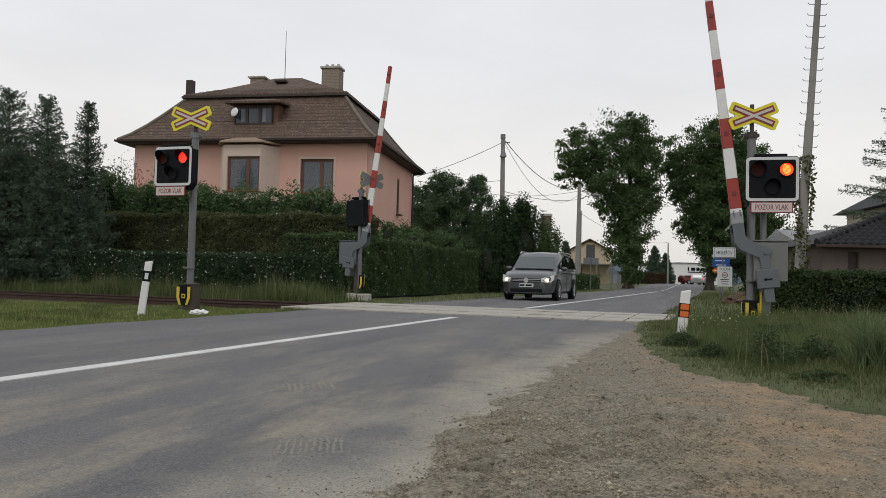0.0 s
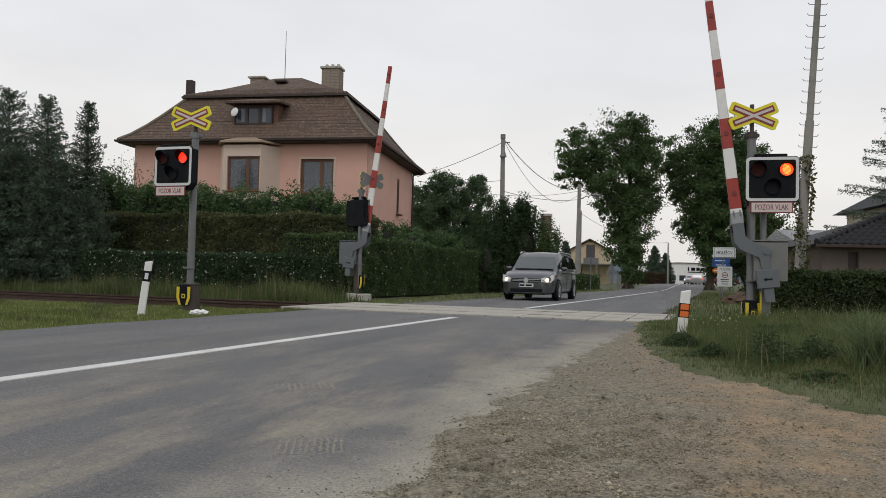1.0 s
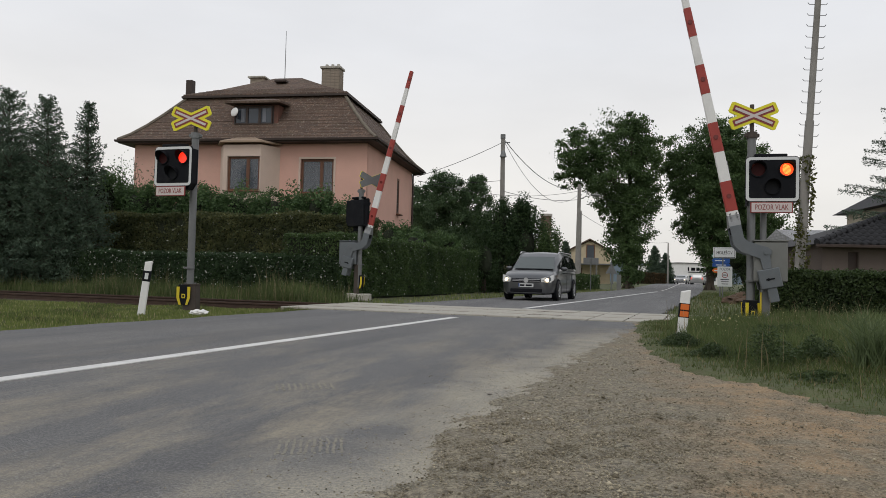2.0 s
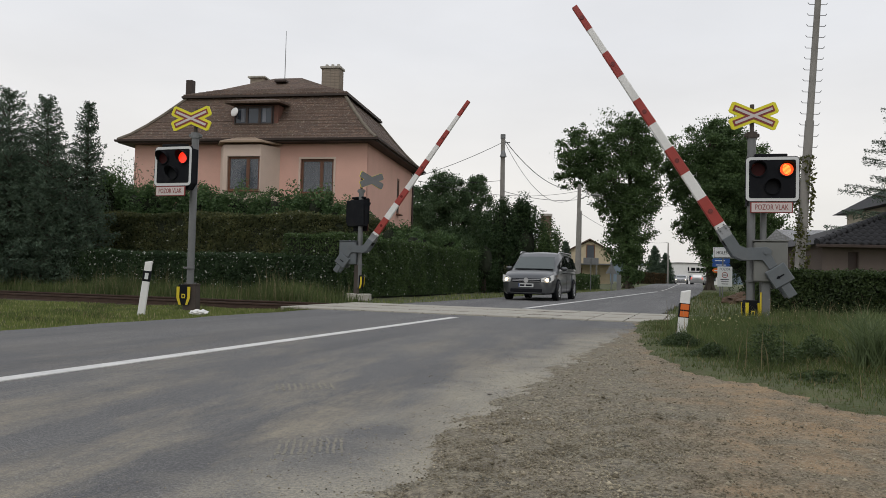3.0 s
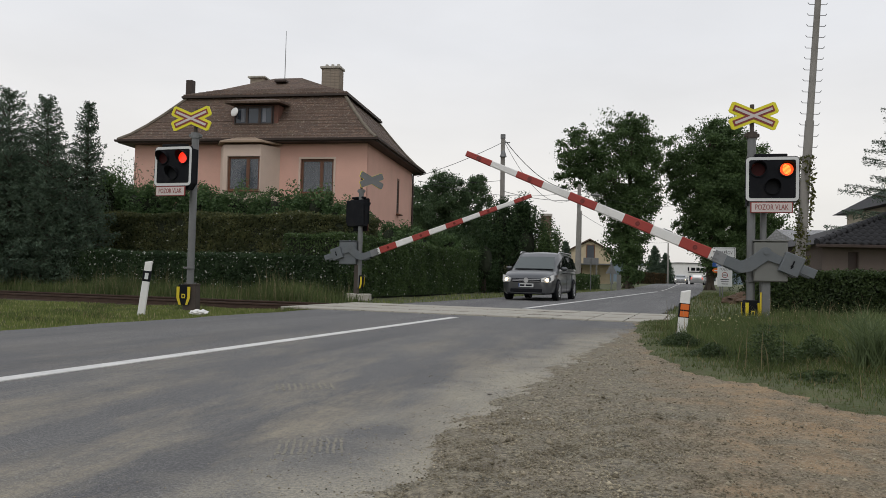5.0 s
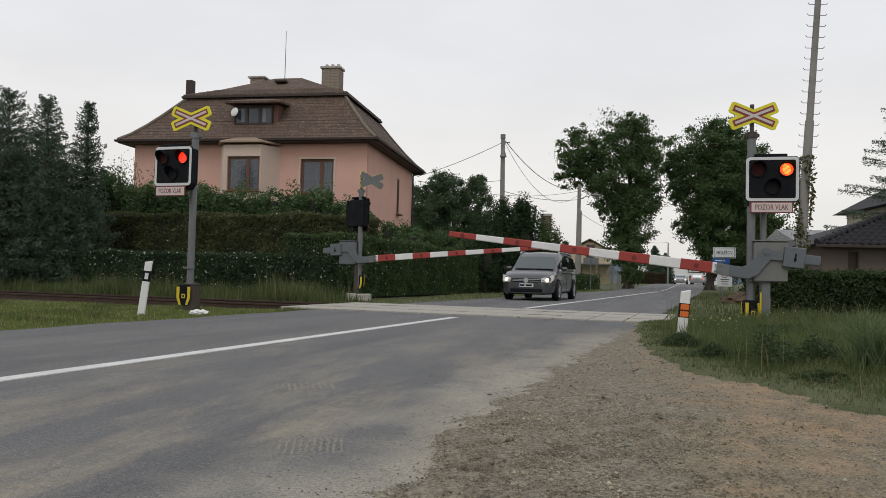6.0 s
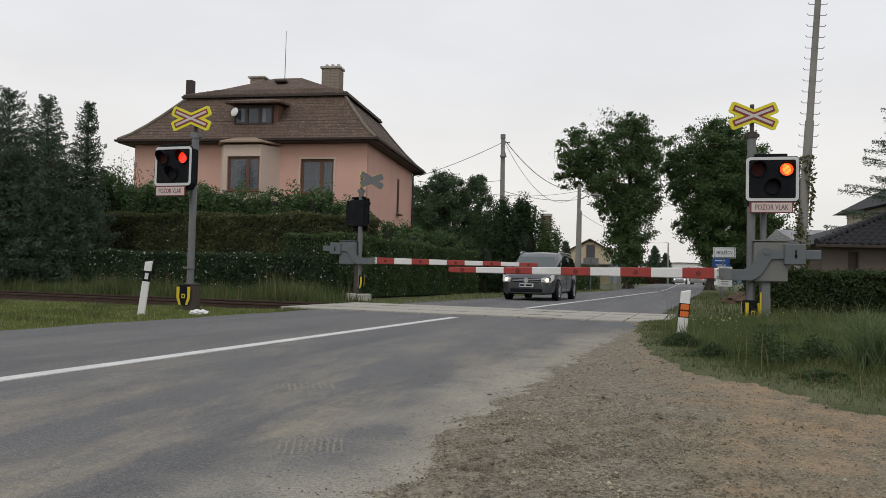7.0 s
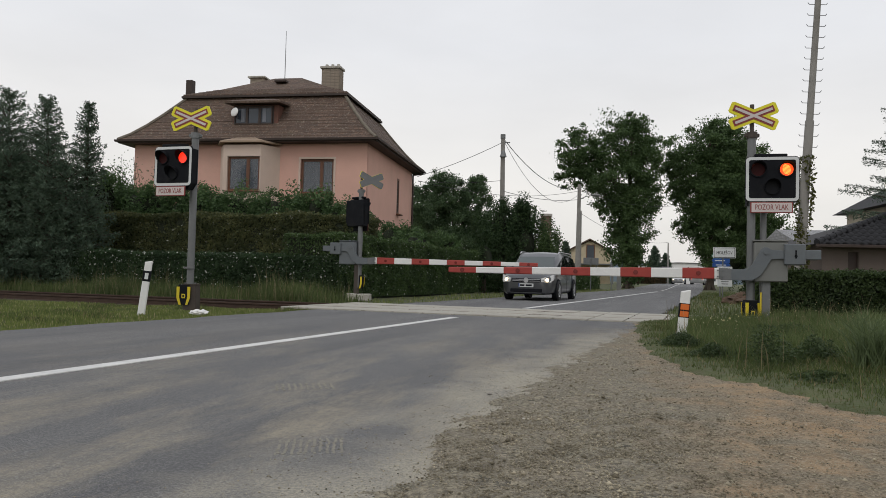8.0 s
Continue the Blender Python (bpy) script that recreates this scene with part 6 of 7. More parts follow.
pole1 = thing("utility_pole", pose(3.3, 41.0, 0), "round concrete utility pole with a loudspeaker", "utility pole")
bm = B()
tube(bm, (0, 0, -0.2), (-0.08, 0, 8.75), 0.165, 0.115, seg=12)
part("shaft", bm, M["pole_concrete"], pole1, "", 40)
bm = B()
tube(bm, (-0.08, 0, 8.55), (-0.08, 0, 8.8), 0.14, seg=12)
box(bm, (0.15, 0, 8.35), (0.35, 0.06, 0.06), 0.01)
part("top_collar", bm, M["galv"], pole1)
bm = B()
tube(bm, (-0.06, -0.16, 7.50), (-0.06, -0.16, 7.85), 0.20, 0.09, seg=12)
part("loudspeaker", bm, M["galv"], pole1, "small grey loudspeaker", 40)
pole2 = thing("street_lamp", pose(10.25, 56.0, 0), "concrete pole with a street lamp arm and cables", "street lamp")
bm = B()
tube(bm, (0, 0, -0.2), (0.08, 0, 8.05), 0.19, 0.13, seg=12)
part("shaft", bm, M["pole_concrete"], pole2, "", 40)
bm = B()
tube(bm, (0.1, 0, 6.9), (0.6, 0, 7.15), 0.03, seg=6)
tube(bm, (0.6, 0, 7.15), (1.1, 0, 7.22), 0.03, seg=6)
part("arm", bm, M["galv"], pole2)
bm = B()
bmesh.ops.create_uvsphere(bm, u_segments=12, v_segments=8, radius=0.25, matrix=Matrix.Translation((1.35, 0, 7.25)) @ Matrix.Diagonal((1.5, 0.8, 0.5, 1)))
part("lamp_head", bm, M["box"], pole2, "pale lamp head", 60)
for x, y, h in ((36.2, 118, 6.8), (15.9, 85, 8.5)):
    p = thing("utility_pole", pose(x, y, 0.3), "slim wooden utility pole far down the road", "utility pole")
    bm = B()
    tube(bm, (0, 0, -0.2), (0, 0, h), 0.14, 0.1, seg=8)
    part("shaft", bm, M["pole_concrete"], p)


def cable(a, b, sag, r=0.014):
    a, b = Vector(a), Vector(b)
    pts = []
    for i in range(15):
        f = i / 14
        p = a.lerp(b, f)
        p.z -= sag * 4 * f * (1 - f)
        pts.append(p)
    bm = B()
    rings = []
    d = (b - a).normalized()
    s = d.cross(Vector((0, 0, 1))).normalized()
    u = s.cross(d)
    for p in pts:
        rings.append([bm.verts.new(p + r * (s * math.cos(k * 1.2566) + u * math.sin(k * 1.2566))) for k in range(5)])
    for q, w in zip(rings, rings[1:]):
        for k in range(5):
            bm.faces.new((q[k], q[(k + 1) % 5], w[(k + 1) % 5], w[k]))
    c = part("cable", bm, M["wire"], None, "thin black overhead cable")
    return tagged(c, "thin black overhead cable strung between the poles", "cable", "overhead cables")


for a, b, sag, r in (((3.2, 41, 8.35), (-1.55, 41.3, 6.35), 0.12, 0.015), ((3.2, 41, 6.2), (-1.5, 41.2, 6.05), 0.1, 0.012), ((3.35, 41, 8.45), (10.3, 56, 7.75), 0.9, 0.022), ((3.35, 41, 8.3), (10.3, 56, 7.3), 1.7, 0.013), ((-1.5, 41.2, 6.1), (10.3, 56, 7.55), 0.6, 0.013), ((3.3, 41, 5.6), (10.3, 56, 6.9), 0.25, 0.016), ((10.3, 56, 7.9), (15.9, 85, 8.5), 1.0, 0.02), ((10.3, 56, 7.7), (15.9, 85, 8.3), 1.6, 0.014), ((10.3, 56, 7.6), (25.8, 73, 9.0), 0.9, 0.014), ((15.9, 85, 8.5), (36.2, 118, 7.2), 1.2, 0.02)):
    cable(a, b, sag, r)


# ---- road signs and marker posts ----
def marker_post(m, bands, label, bh=0.225):
    t = thing("marker_post", m, label, "marker post", "roadside marker posts")
    bm = B()
    prism(bm, [(-0.056, -0.25), (0.056, -0.25), (0.056, 0.87), (-0.056, 0.84)], -0.028, 0.028, 0.012)
    part("body", bm, M["white"], t, "white plastic post body")
    bm = B()
    box(bm, (0, 0, 0.615), (0.122, 0.064, bh), 0.006)
    b = part("band", bm, M["black"], t, "black band")
    for z, h, w, mat in bands:
        bm = B()
        box(bm, (0, -0.033, z), (w, 0.006, h), 0.002)
        part("reflector", bm, mat, b, "reflector")
    return t


marker_post(pose(2.86, 8.85, -0.24, 0, 5.0, -8), [(0.657, 0.068, 0.10, M["sign_orange"]), (0.573, 0.068, 0.10, M["sign_orange"])], "white marker post with two orange reflectors in the grass", 0.175)
marker_post(pose(-4.85, 11.9, -0.01, 0, 6.0, 12), [(0.615, 0.10, 0.055, M["sign_white"])], "white marker post with one white reflector beside the road", 0.175)


def sign_post(m, h, label, r=0.035):
    t = thing("road_sign", m, label, "road sign")
    bm = B()
    tube(bm, (0, 0.03, -0.2), (0, 0.03, h), r, seg=10)
    part("post", bm, M["galv"], t, "grey steel post", 40)
    return t


town = sign_post(pose(14.2, 37.2, 0, 0, 0, -8), 2.5, "white town sign on a grey post beside the road")
bm = B()
box(bm, (0.06, -0.02, 2.29), (1.10, 0.03, 0.55), 0.02)
tb = part("sign_panel", bm, M["sign_white"], town)
for c, s in (((0.06, -0.037, 2.53), (1.02, 0.004, 0.022)), ((0.06, -0.037, 2.05), (1.02, 0.004, 0.022)), ((-0.44, -0.037, 2.29), (0.022, 0.004, 0.5)), ((0.56, -0.037, 2.29), (0.022, 0.004, 0.5))):
    bm = B()
    box(bm, c, s)
    part("border", bm, M["black"], tb)
letters("lettering", "HOLE\u0160OV", 0.235, pose(0.06, -0.04, 2.28) @ Matrix.Diagonal((0.76, 1, 1, 1)), M["black"], tb, "black capitals on the town sign")
bm = B()
box(bm, (0.09, -0.02, 1.08), (0.72, 0.03, 1.02), 0.02)
pb = part("sign_panel", bm, M["sign_white"], town, "white warning panel with a red ring")
letters("lettering", "POZOR", 0.19, pose(0.09, -0.04, 1.45) @ Matrix.Diagonal((0.8, 1, 1, 1)), M["black"], pb, "black capitals on the warning panel")
bm = B()
for i in range(24):
    a0, a1 = 2 * math.pi * i / 24, 2 * math.pi * (i + 1) / 24
    bm.faces.new([bm.verts.new((0.09 + r * math.cos(a), -0.038, 1.16 + r * math.sin(a))) for r, a in ((0.15, a0), (0.15, a1), (0.115, a1), (0.115, a0))])
part("red_ring", bm, M["sign_red"], pb)
bm = B()
box(bm, (0.09, -0.038, 1.16), (0.16, 0.004, 0.05))
for k in range(3):
    box(bm, (0.09, -0.038, 0.93 - 0.11 * k), (0.42 - 0.05 * k, 0.004, 0.035))
part("text_bar", bm, M["black"], pb)

guide = sign_post(pose(15.2, 40.2, 0, 0, 0, -8), 2.35, "cluster of blue, green and orange direction signs on a post")
for x, z, w, h, mat, sx in ((-0.28, 2.23, 0.42, 0.26, "sign_green", -1), (0.02, 1.98, 0.95, 0.24, "sign_blue", -1), (0.06, 1.74, 0.95, 0.2, "sign_blue", 1), (-0.12, 1.43, 0.62, 0.24, "sign_orange", -1), (-0.05, 1.05, 0.3, 0.34, "sign_white", -1)):
    bm = B()
    prism(bm, [(x - sx * w / 2, z - h / 2), (x + sx * (w / 2 - 0.1), z - h / 2), (x + sx * w / 2, z), (x + sx * (w / 2 - 0.1), z + h / 2), (x - sx * w / 2, z + h / 2)], -0.03, 0.0)
    sp = part("arrow_panel", bm, M[mat], guide, "pointed direction panel")
    bm = B()
    box(bm, (x - 0.04, -0.033, z), (w * 0.55, 0.004, h * 0.25))
    part("text_bar", bm, M["sign_white" if mat != "sign_white" else "black"], sp)
far_sign = sign_post(pose(10.9, 54.0, 0, 0, 0, 170), 2.3, "grey backs of road signs beside the far hedge")
bm = B()
box(bm, (0, 0.0, 2.15), (1.1, 0.03, 0.5), 0.01)
part("sign_panel", bm, M["galv"], far_sign)
far_sign2 = sign_post(pose(13.1, 57.0, 0, 0, 0, 170), 2.3, "triangular road sign seen from its grey back")
bm = B()
prism(bm, [(-0.45, 1.3), (0.45, 1.3), (0.0, 2.1)], -0.02, 0.01)
part("sign_panel", bm, M["galv"], far_sign2)
cab = thing("switch_cabinet", pose(14.9, 62.0, 0, 0, 0, -15), "grey roadside switch cabinet beside the tree", "cabinet")
bm = B()
box(bm, (0, 0, 0.6), (0.36, 0.3, 1.35), 0.02)
part("body", bm, M["box"], cab)

heap = thing("soil_heap", pose(11.7, 28.6, -0.05, 0, 0, 20), "low heap of reddish-brown earth and dead leaves", "soil heap")
bm = B()
bmesh.ops.create_icosphere(bm, subdivisions=4, radius=1)
for v in bm.verts:
    f = 1 + 0.3 * noise.noise(v.co * 2.0) + 0.16 * noise.noise(v.co * 7)
    v.co = Vector((v.co.x * 0.85 * f, v.co.y * 0.6 * f, max(-0.1, v.co.z) * 0.42 * f))
part("earth", bm, M["earth"], heap)
bag = thing("plastic_bag", pose(-4.02, 12.2, -0.03), "crumpled white plastic bag lying in the grass", "litter")
bm = B()
bmesh.ops.create_icosphere(bm, subdivisions=3, radius=1)
for v in bm.verts:
    f = 1 + 0.35 * noise.noise(v.co * 2.2) + 0.15 * noise.noise(v.co * 6)
    v.co = Vector((v.co.x * 0.15 * f, v.co.y * 0.10 * f, max(0, v.co.z * 0.5 + 0.45) * 0.10 * f))
part("bag", bm, M["white"], bag)


# ---- cars ----
def loft(sections):
    """A shell through half sections of (y, z) points, mirrored to the other side."""
    bm = B()
    rows = []
    for x, pts in sections:
        full = [(y, z) for y, z in pts] + [(-y, z) for y, z in reversed(pts) if abs(y) > 1e-6]
        rows.append([bm.verts.new((x, y, z)) for y, z in full])
    k = len(rows[0])
    for a, b in zip(rows, rows[1:]):
        for i in range(k):
            bm.faces.new((a[i], a[(i + 1) % k], b[(i + 1) % k], b[i]))
    bm.faces.new(rows[0])
    bm.faces.new(rows[-1])
    bmesh.ops.recalc_face_normals(bm, faces=bm.faces[:])
    return bm


def lower(x, hw, zb, zt, crown=0.03):
    return (x, [(0, zb), (hw * 0.86, zb), (hw * 0.96, zb + 0.07), (hw, zb + 0.22), (hw * 0.995, zb + 0.42), (hw * 0.975, zt - 0.10), (hw * 0.91, zt - 0.015), (hw * 0.62, zt + crown * 0.6), (0, zt + crown)])


def wheel(t, x, y, side, r=0.335):
    bm = B()
    prof = [(r * 0.66, -0.10), (r * 0.95, -0.11), (r, -0.075), (r, 0.075), (r * 0.95, 0.11), (r * 0.66, 0.10)]
    rows = []
    for i in range(28):
        a = 2 * math.pi * i / 28
        rows.append([bm.verts.new((q * math.cos(a), yy, q * math.sin(a))) for q, yy in prof])
    for i in range(28):
        p, q = rows[i], rows[(i + 1) % 28]
        for k in range(5):
            bm.faces.new((p[k], p[k + 1], q[k + 1], q[k]))
    w = part("wheel", bm, M["tyre"], t, "black tyre with a silver rim", 35)
    w.matrix_basis = pose(x, y, r)
    bm = B()
    tube(bm, (0, side * 0.04, 0), (0, side * 0.055, 0), r * 0.67, seg=24)
    part("brake_disc", bm, M["black"], w)
    bm = B()
    for k in range(5):
        a = 2 * math.pi * k / 5
        box(bm, (r * 0.36, 0, 0), (r * 0.62, 0.03, 0.055), 0.006, pose(0, side * 0.085, 0, 0, math.degrees(a), 0))
    tube(bm, (0, side * 0.07, 0), (0, side * 0.105, 0), 0.055, seg=12)
    for i in range(24):
        a0, a1 = 2 * math.pi * i / 24, 2 * math.pi * (i + 1) / 24
        bm.faces.new([bm.verts.new((q * math.cos(a), side * yy, q * math.sin(a))) for q, a, yy in ((r * 0.70, a0, 0.10), (r * 0.70, a1, 0.10), (r * 0.58, a1, 0.08), (r * 0.58, a0, 0.08))])
    part("rim", bm, M["rim"], w, "five-spoke silver rim")


def car(m, paint, label, lights=True, tail=False, h=1.0, group=""):
    """A people carrier, nose along +x, about 4.8 m long."""
    t = thing("car", m, label, "car", group)
    bm = loft([lower(-2.42, 0.70, 0.42, 0.98), lower(-2.36, 0.86, 0.30, 1.06), lower(-2.05, 0.93, 0.24, 1.10), lower(-0.8, 0.95, 0.22, 1.08), lower(0.6, 0.95, 0.22, 1.05), lower(1.30, 0.945, 0.22, 1.01), lower(1.75, 0.935, 0.22, 0.97), lower(2.08, 0.91, 0.21, 0.90), lower(2.26, 0.865, 0.20, 0.83, 0.04), lower(2.37, 0.77, 0.20, 0.765, 0.04), lower(2.43, 0.62, 0.23, 0.69, 0.03)])
    # wheel arches are cut back in the shell
    for v in bm.verts:
        for cx in (-1.46, 1.46):
            if abs(v.co.x - cx) < 0.2 and v.co.z < 0.5:
                v.co.y *= 0.99
    part("body", bm, paint, t, "metallic painted car body", 28)

    def up(x, hw, z0, zt):
        return (x, [(0, z0), (hw, z0), (hw * 0.97, z0 + (zt - z0) * 0.3), (hw * 0.89, z0 + (zt - z0) * 0.75), (hw * 0.80, z0 + (zt - z0) * 0.95), (hw * 0.55, zt), (0, zt + 0.02)])

    bm = loft([up(-2.36, 0.86, 1.03, 1.10), up(-2.18, 0.88, 1.03, 1.56 * h), up(-1.9, 0.90, 1.04, 1.64 * h), up(-0.8, 0.92, 1.04, 1.68 * h), up(0.2, 0.91, 1.02, 1.665 * h), up(0.55, 0.90, 1.01, 1.60 * h), up(1.05, 0.88, 0.99, 1.27 * h), up(1.45, 0.84, 0.96, 1.0)])
    part("cabin", bm, paint, t, "car roof and pillars", 30)
    # glass lies just proud of the cabin
    bm = B()
    ws = []
    for x, hw, z in ((1.39, 0.78, 1.06), (1.08, 0.70, 1.275 * h), (0.77, 0.65, 1.485 * h)):
        ws.append([bm.verts.new((x + 0.02 + (0.05 if abs(f) < 0.6 else 0), hw * f, z + 0.012)) for f in (-1, -0.5, 0, 0.5, 1)])
    for a, b in zip(ws, ws[1:]):
        for i in range(4):
            bm.faces.new((a[i], a[i + 1], b[i + 1], b[i]))
    part("windscreen", bm, M["screen_glass"], t, "dark reflecting windscreen", 60)
    bm = B()
    box(bm, (1.35, -0.25, 1.075), (0.02, 0.55, 0.012), 0, None)
    box(bm, (1.36, 0.35, 1.07), (0.02, 0.55, 0.012), 0, None)
    part("wiper", bm, M["black"], t)
    for sy in (-1, 1):
        for x0, x1, top0, top1 in ((0.98, 0.02, 1.22, 1.56), (-0.06, -1.02, 1.565, 1.575), (-1.10, -2.02, 1.57, 1.50)):
            bm = B()
            q = [bm.verts.new(p) for p in ((x0, sy * 0.925, 1.10), (x1, sy * 0.935, 1.11), (x1, sy * 0.80, top1 * h), (x0, sy * (0.80 if top0 > 1.4 else 0.88), top0 * h))]
            bm.faces.new(q if sy > 0 else q[::-1])
            bmesh.ops.solidify(bm, geom=bm.faces[:], thickness=0.012)
            part("side_window", bm, M["car_glass"], t, "tinted side window")
        bm = B()
        tube(bm, (0.35, sy * 0.72, 1.68 * h), (-1.9, sy * 0.73, 1.685 * h), 0.02, seg=8)
        tube(bm, (0.35, sy * 0.72, 1.68 * h), (0.55, sy * 0.72, 1.61 * h), 0.02, seg=8)
        tube(bm, (-1.9, sy * 0.73, 1.685 * h), (-2.05, sy * 0.73, 1.62 * h), 0.02, seg=8)
        part("roof_rail", bm, M["rim"], t, "silver roof rail", 40)
        bm = B()
        bmesh.ops.create_uvsphere(bm, u_segments=12, v_segments=8, radius=1, matrix=Matrix.Translation((0.92, sy * 1.03, 1.08)) @ Matrix.Diagonal((0.07, 0.125, 0.075, 1)))
        part("mirror", bm, paint, t, "door mirror", 60)
        bm = B()
        box(bm, (-0.55, sy * 0.948, 0.93), (2.6, 0.012, 0.02), 0.003)
        box(bm, (-0.05, sy * 0.951, 0.62), (0.012, 0.006, 0.75))
        box(bm, (-1.06, sy * 0.951, 0.62), (0.012, 0.006, 0.75))
        part("door_trim", bm, M["black"], t)
        for xw in (-1.46, 1.46):
            bm = B()
            tube(bm, (xw, sy * 0.78, 0.345), (xw, sy * (0.957 if xw < 0 else 0.947), 0.345), 0.39, seg=26)
            part("wheel_arch", bm, M["black"], t, "dark wheel arch", 40)
            wheel(t, xw, sy * 0.885, sy)
        # head lamp: a clear housing with a bright projector
        bm = B()
        q = [(2.20, 0.80, 0.60), (2.36, 0.50, 0.61), (2.33, 0.49, 0.735), (2.02, 0.86, 0.86), (2.08, 0.87, 0.68)]
        vs = [bm.verts.new((x + 0.135, sy * (y + 0.05), z)) for x, y, z in q]
        bm.faces.new(vs if sy > 0 else vs[::-1])
        bmesh.ops.solidify(bm, geom=bm.faces[:], thickness=0.05)
        part("headlight", bm, M["head_glass"], t, "clear headlamp housing")
        if lights:
            for yy, xx, r in ((0.72, 2.31, 0.066), (0.60, 2.39, 0.04)):
                bm = B()
                bmesh.ops.create_uvsphere(bm, u_segments=12, v_segments=8, radius=r, matrix=Matrix.Translation((xx + 0.05, sy * yy, 0.68)))
                part("headlamp_bulb", bm, M["beam"] if r > 0.041 else M["head_glass"], t, "lit warm headlamp", 60)
        bm = B()
        tube(bm, (2.26, sy * 0.68, 0.36), (2.33, sy * 0.67, 0.36), 0.055, seg=12)
        part("fog_lamp", bm, M["head_glass"], t)
        bm = B()
        box(bm, (-2.37, sy * 0.72, 0.92), (0.06, 0.26, 0.30), 0.02)
        part("tail_light", bm, M["tail_on"] if tail else M["reflector"], t, "red tail lamp")
    # nose
    bm = B()
    box(bm, (2.415, 0, 0.665), (0.07, 1.02, 0.125), 0.02)
    g = part("grille", bm, M["black"], t, "black grille with two bright bars")
    for z in (0.69, 0.64):
        bm = B()
        box(bm, (2.452, 0, z), (0.012, 0.98, 0.018), 0.004)
        part("grille_bar", bm, M["rim"], g, "bright metal bar")
    bm = B()
    for i in range(20):
        a0, a1 = 2 * math.pi * i / 20, 2 * math.pi * (i + 1) / 20
        bm.faces.new([bm.verts.new((2.468, q * math.cos(a), 0.665 + q * math.sin(a))) for q, a in ((0.085, a0), (0.085, a1), (0.066, a1), (0.066, a0))])
    tube(bm, (2.452, 0, 0.665), (2.464, 0, 0.665), 0.06, seg=18)
    part("badge", bm, M["rim"], g, "round metal badge")
    bm = B()
    box(bm, (2.405, 0, 0.33), (0.08, 1.16, 0.15), 0.03)
    box(bm, (2.40, 0, 0.225), (0.07, 1.34, 0.045), 0.012)
    part("air_intake", bm, M["black"], t, "black lower air intake")
    bm = B()
    box(bm, (2.445, 0, 0.50), (0.02, 0.53, 0.12), 0.004)
    np_ = part("number_plate", bm, M["sign_white"], t, "white plate with dark bars")
    for y, w in ((-0.13, 0.16), (0.10, 0.22)):
        bm = B()
        box(bm, (2.457, y, 0.50), (0.004, w, 0.06))
        part("plate_bar", bm, M["black"], np_)
    bm = B()
    box(bm, (2.457, -0.245, 0.50), (0.004, 0.035, 0.11))
    part("plate_end", bm, M["sign_blue"], np_)
    return t


def metallic(name, c):
    n = Nodes(name)
    col = n.mix(n.rng(n.noise(2.2, 4), 0.35, 0.7, 0, 0.35), c, tuple(v * 0.8 for v in c))
    m = n.finish(col, 0.32, 0.55)
    n.b.inputs["Coat Weight"].default_value = 0.6
    n.b.inputs["Coat Roughness"].default_value = 0.08
    return m


M["car_grey"] = metallic("grey_car_paint", (0.088, 0.091, 0.095))
M["car_white"] = metallic("white_car_paint", (0.45, 0.45, 0.45))
M["car_red"] = metallic("red_car_paint", (0.14, 0.018, 0.018))
M["tyre"] = worn("tyre_rubber", (0.022, 0.022, 0.023), 0.7, 0.85, 0, 6, 40, 0.2, (0.08, 0.07, 0.06), 0.3)
M["rim"] = plain("bright_metal", (0.55, 0.55, 0.56), 0.3, 0.8)
M["car_glass"] = plain("car_glass", (0.018, 0.021, 0.023), 0.06)
M["screen_glass"] = plain("windscreen_glass", (0.13, 0.145, 0.14), 0.07, 0.6)
M["head_glass"] = plain("headlamp_glass", (0.58, 0.58, 0.56), 0.15, 0.2)
M["beam"] = plain("lit_headlamp", (0.9, 0.8, 0.6), 0.3, 0, (1.0, 0.76, 0.44), 3.6)
M["tail_on"] = plain("lit_tail_lamp", (0.6, 0.05, 0.03), 0.3, 0, (1.0, 0.10, 0.05), 0.8)

van = car(pose(3.60, 26.57, 0.005, 0, 0, 250.1) @ Matrix.Diagonal((1, 0.945, 1, 1)), M["car_grey"], "grey people carrier waiting with headlamps lit before the barrier")
far_white = car(pose(39.0, 112, 0.50, 0, 0, 66), M["car_white"], "white car with brake lamps lit far down the road", False, True, 0.9)
far_come = car(pose(42.0, 124, 0.56, 0, 0, 250), M["car_white"], "pale car with headlamps lit coming up the far road", True, False, 0.88)
far_red = car(pose(37.6, 118, 0.54, 0, 0, 12), M["car_red"], "dark red car turning off far down the road", False, False, 0.86)


# ---- grass, weeds and loose stones ----
def scatter(n, x0, x1, y0, y1, keep, zf):
    x, y = rs.uniform(x0, x1, n), rs.uniform(y0, y1, n)
    k = keep(x, y)
    x, y = x[k], y[k]
    return np.stack([x, y, zf(x, y)], 1)


def on_left_verge(x, y):
    lat, s = lat_s(x, y)
    p = np.stack([x, y, x * 0], 1)
    return (lat < -3.12 + 0.12 * fbm(p, 2.0)) & (s < 14.6) & (s > 2)


def behind_track(x, y):
    lat, s = lat_s(x, y)
    return (lat < -4.3 - 1.6 * (s > 18.8)) & (s > 17.9) & (s < 25) & (y < 22.1 - 0.22 * (x + 2.9))


def on_right_verge(x, y):
    p = np.stack([x, y, x * 0], 1)
    d = (x - verge_left(y)) * np.where(y < 5, 0.6, 0.9) + 0.12 * fbm(p, 2.4)
    return (d > 0.03) & (rs.random(len(x)) < 0.25 + 1.2 * d) & (y + 0.33 * (x - 3.4) < 12.9)


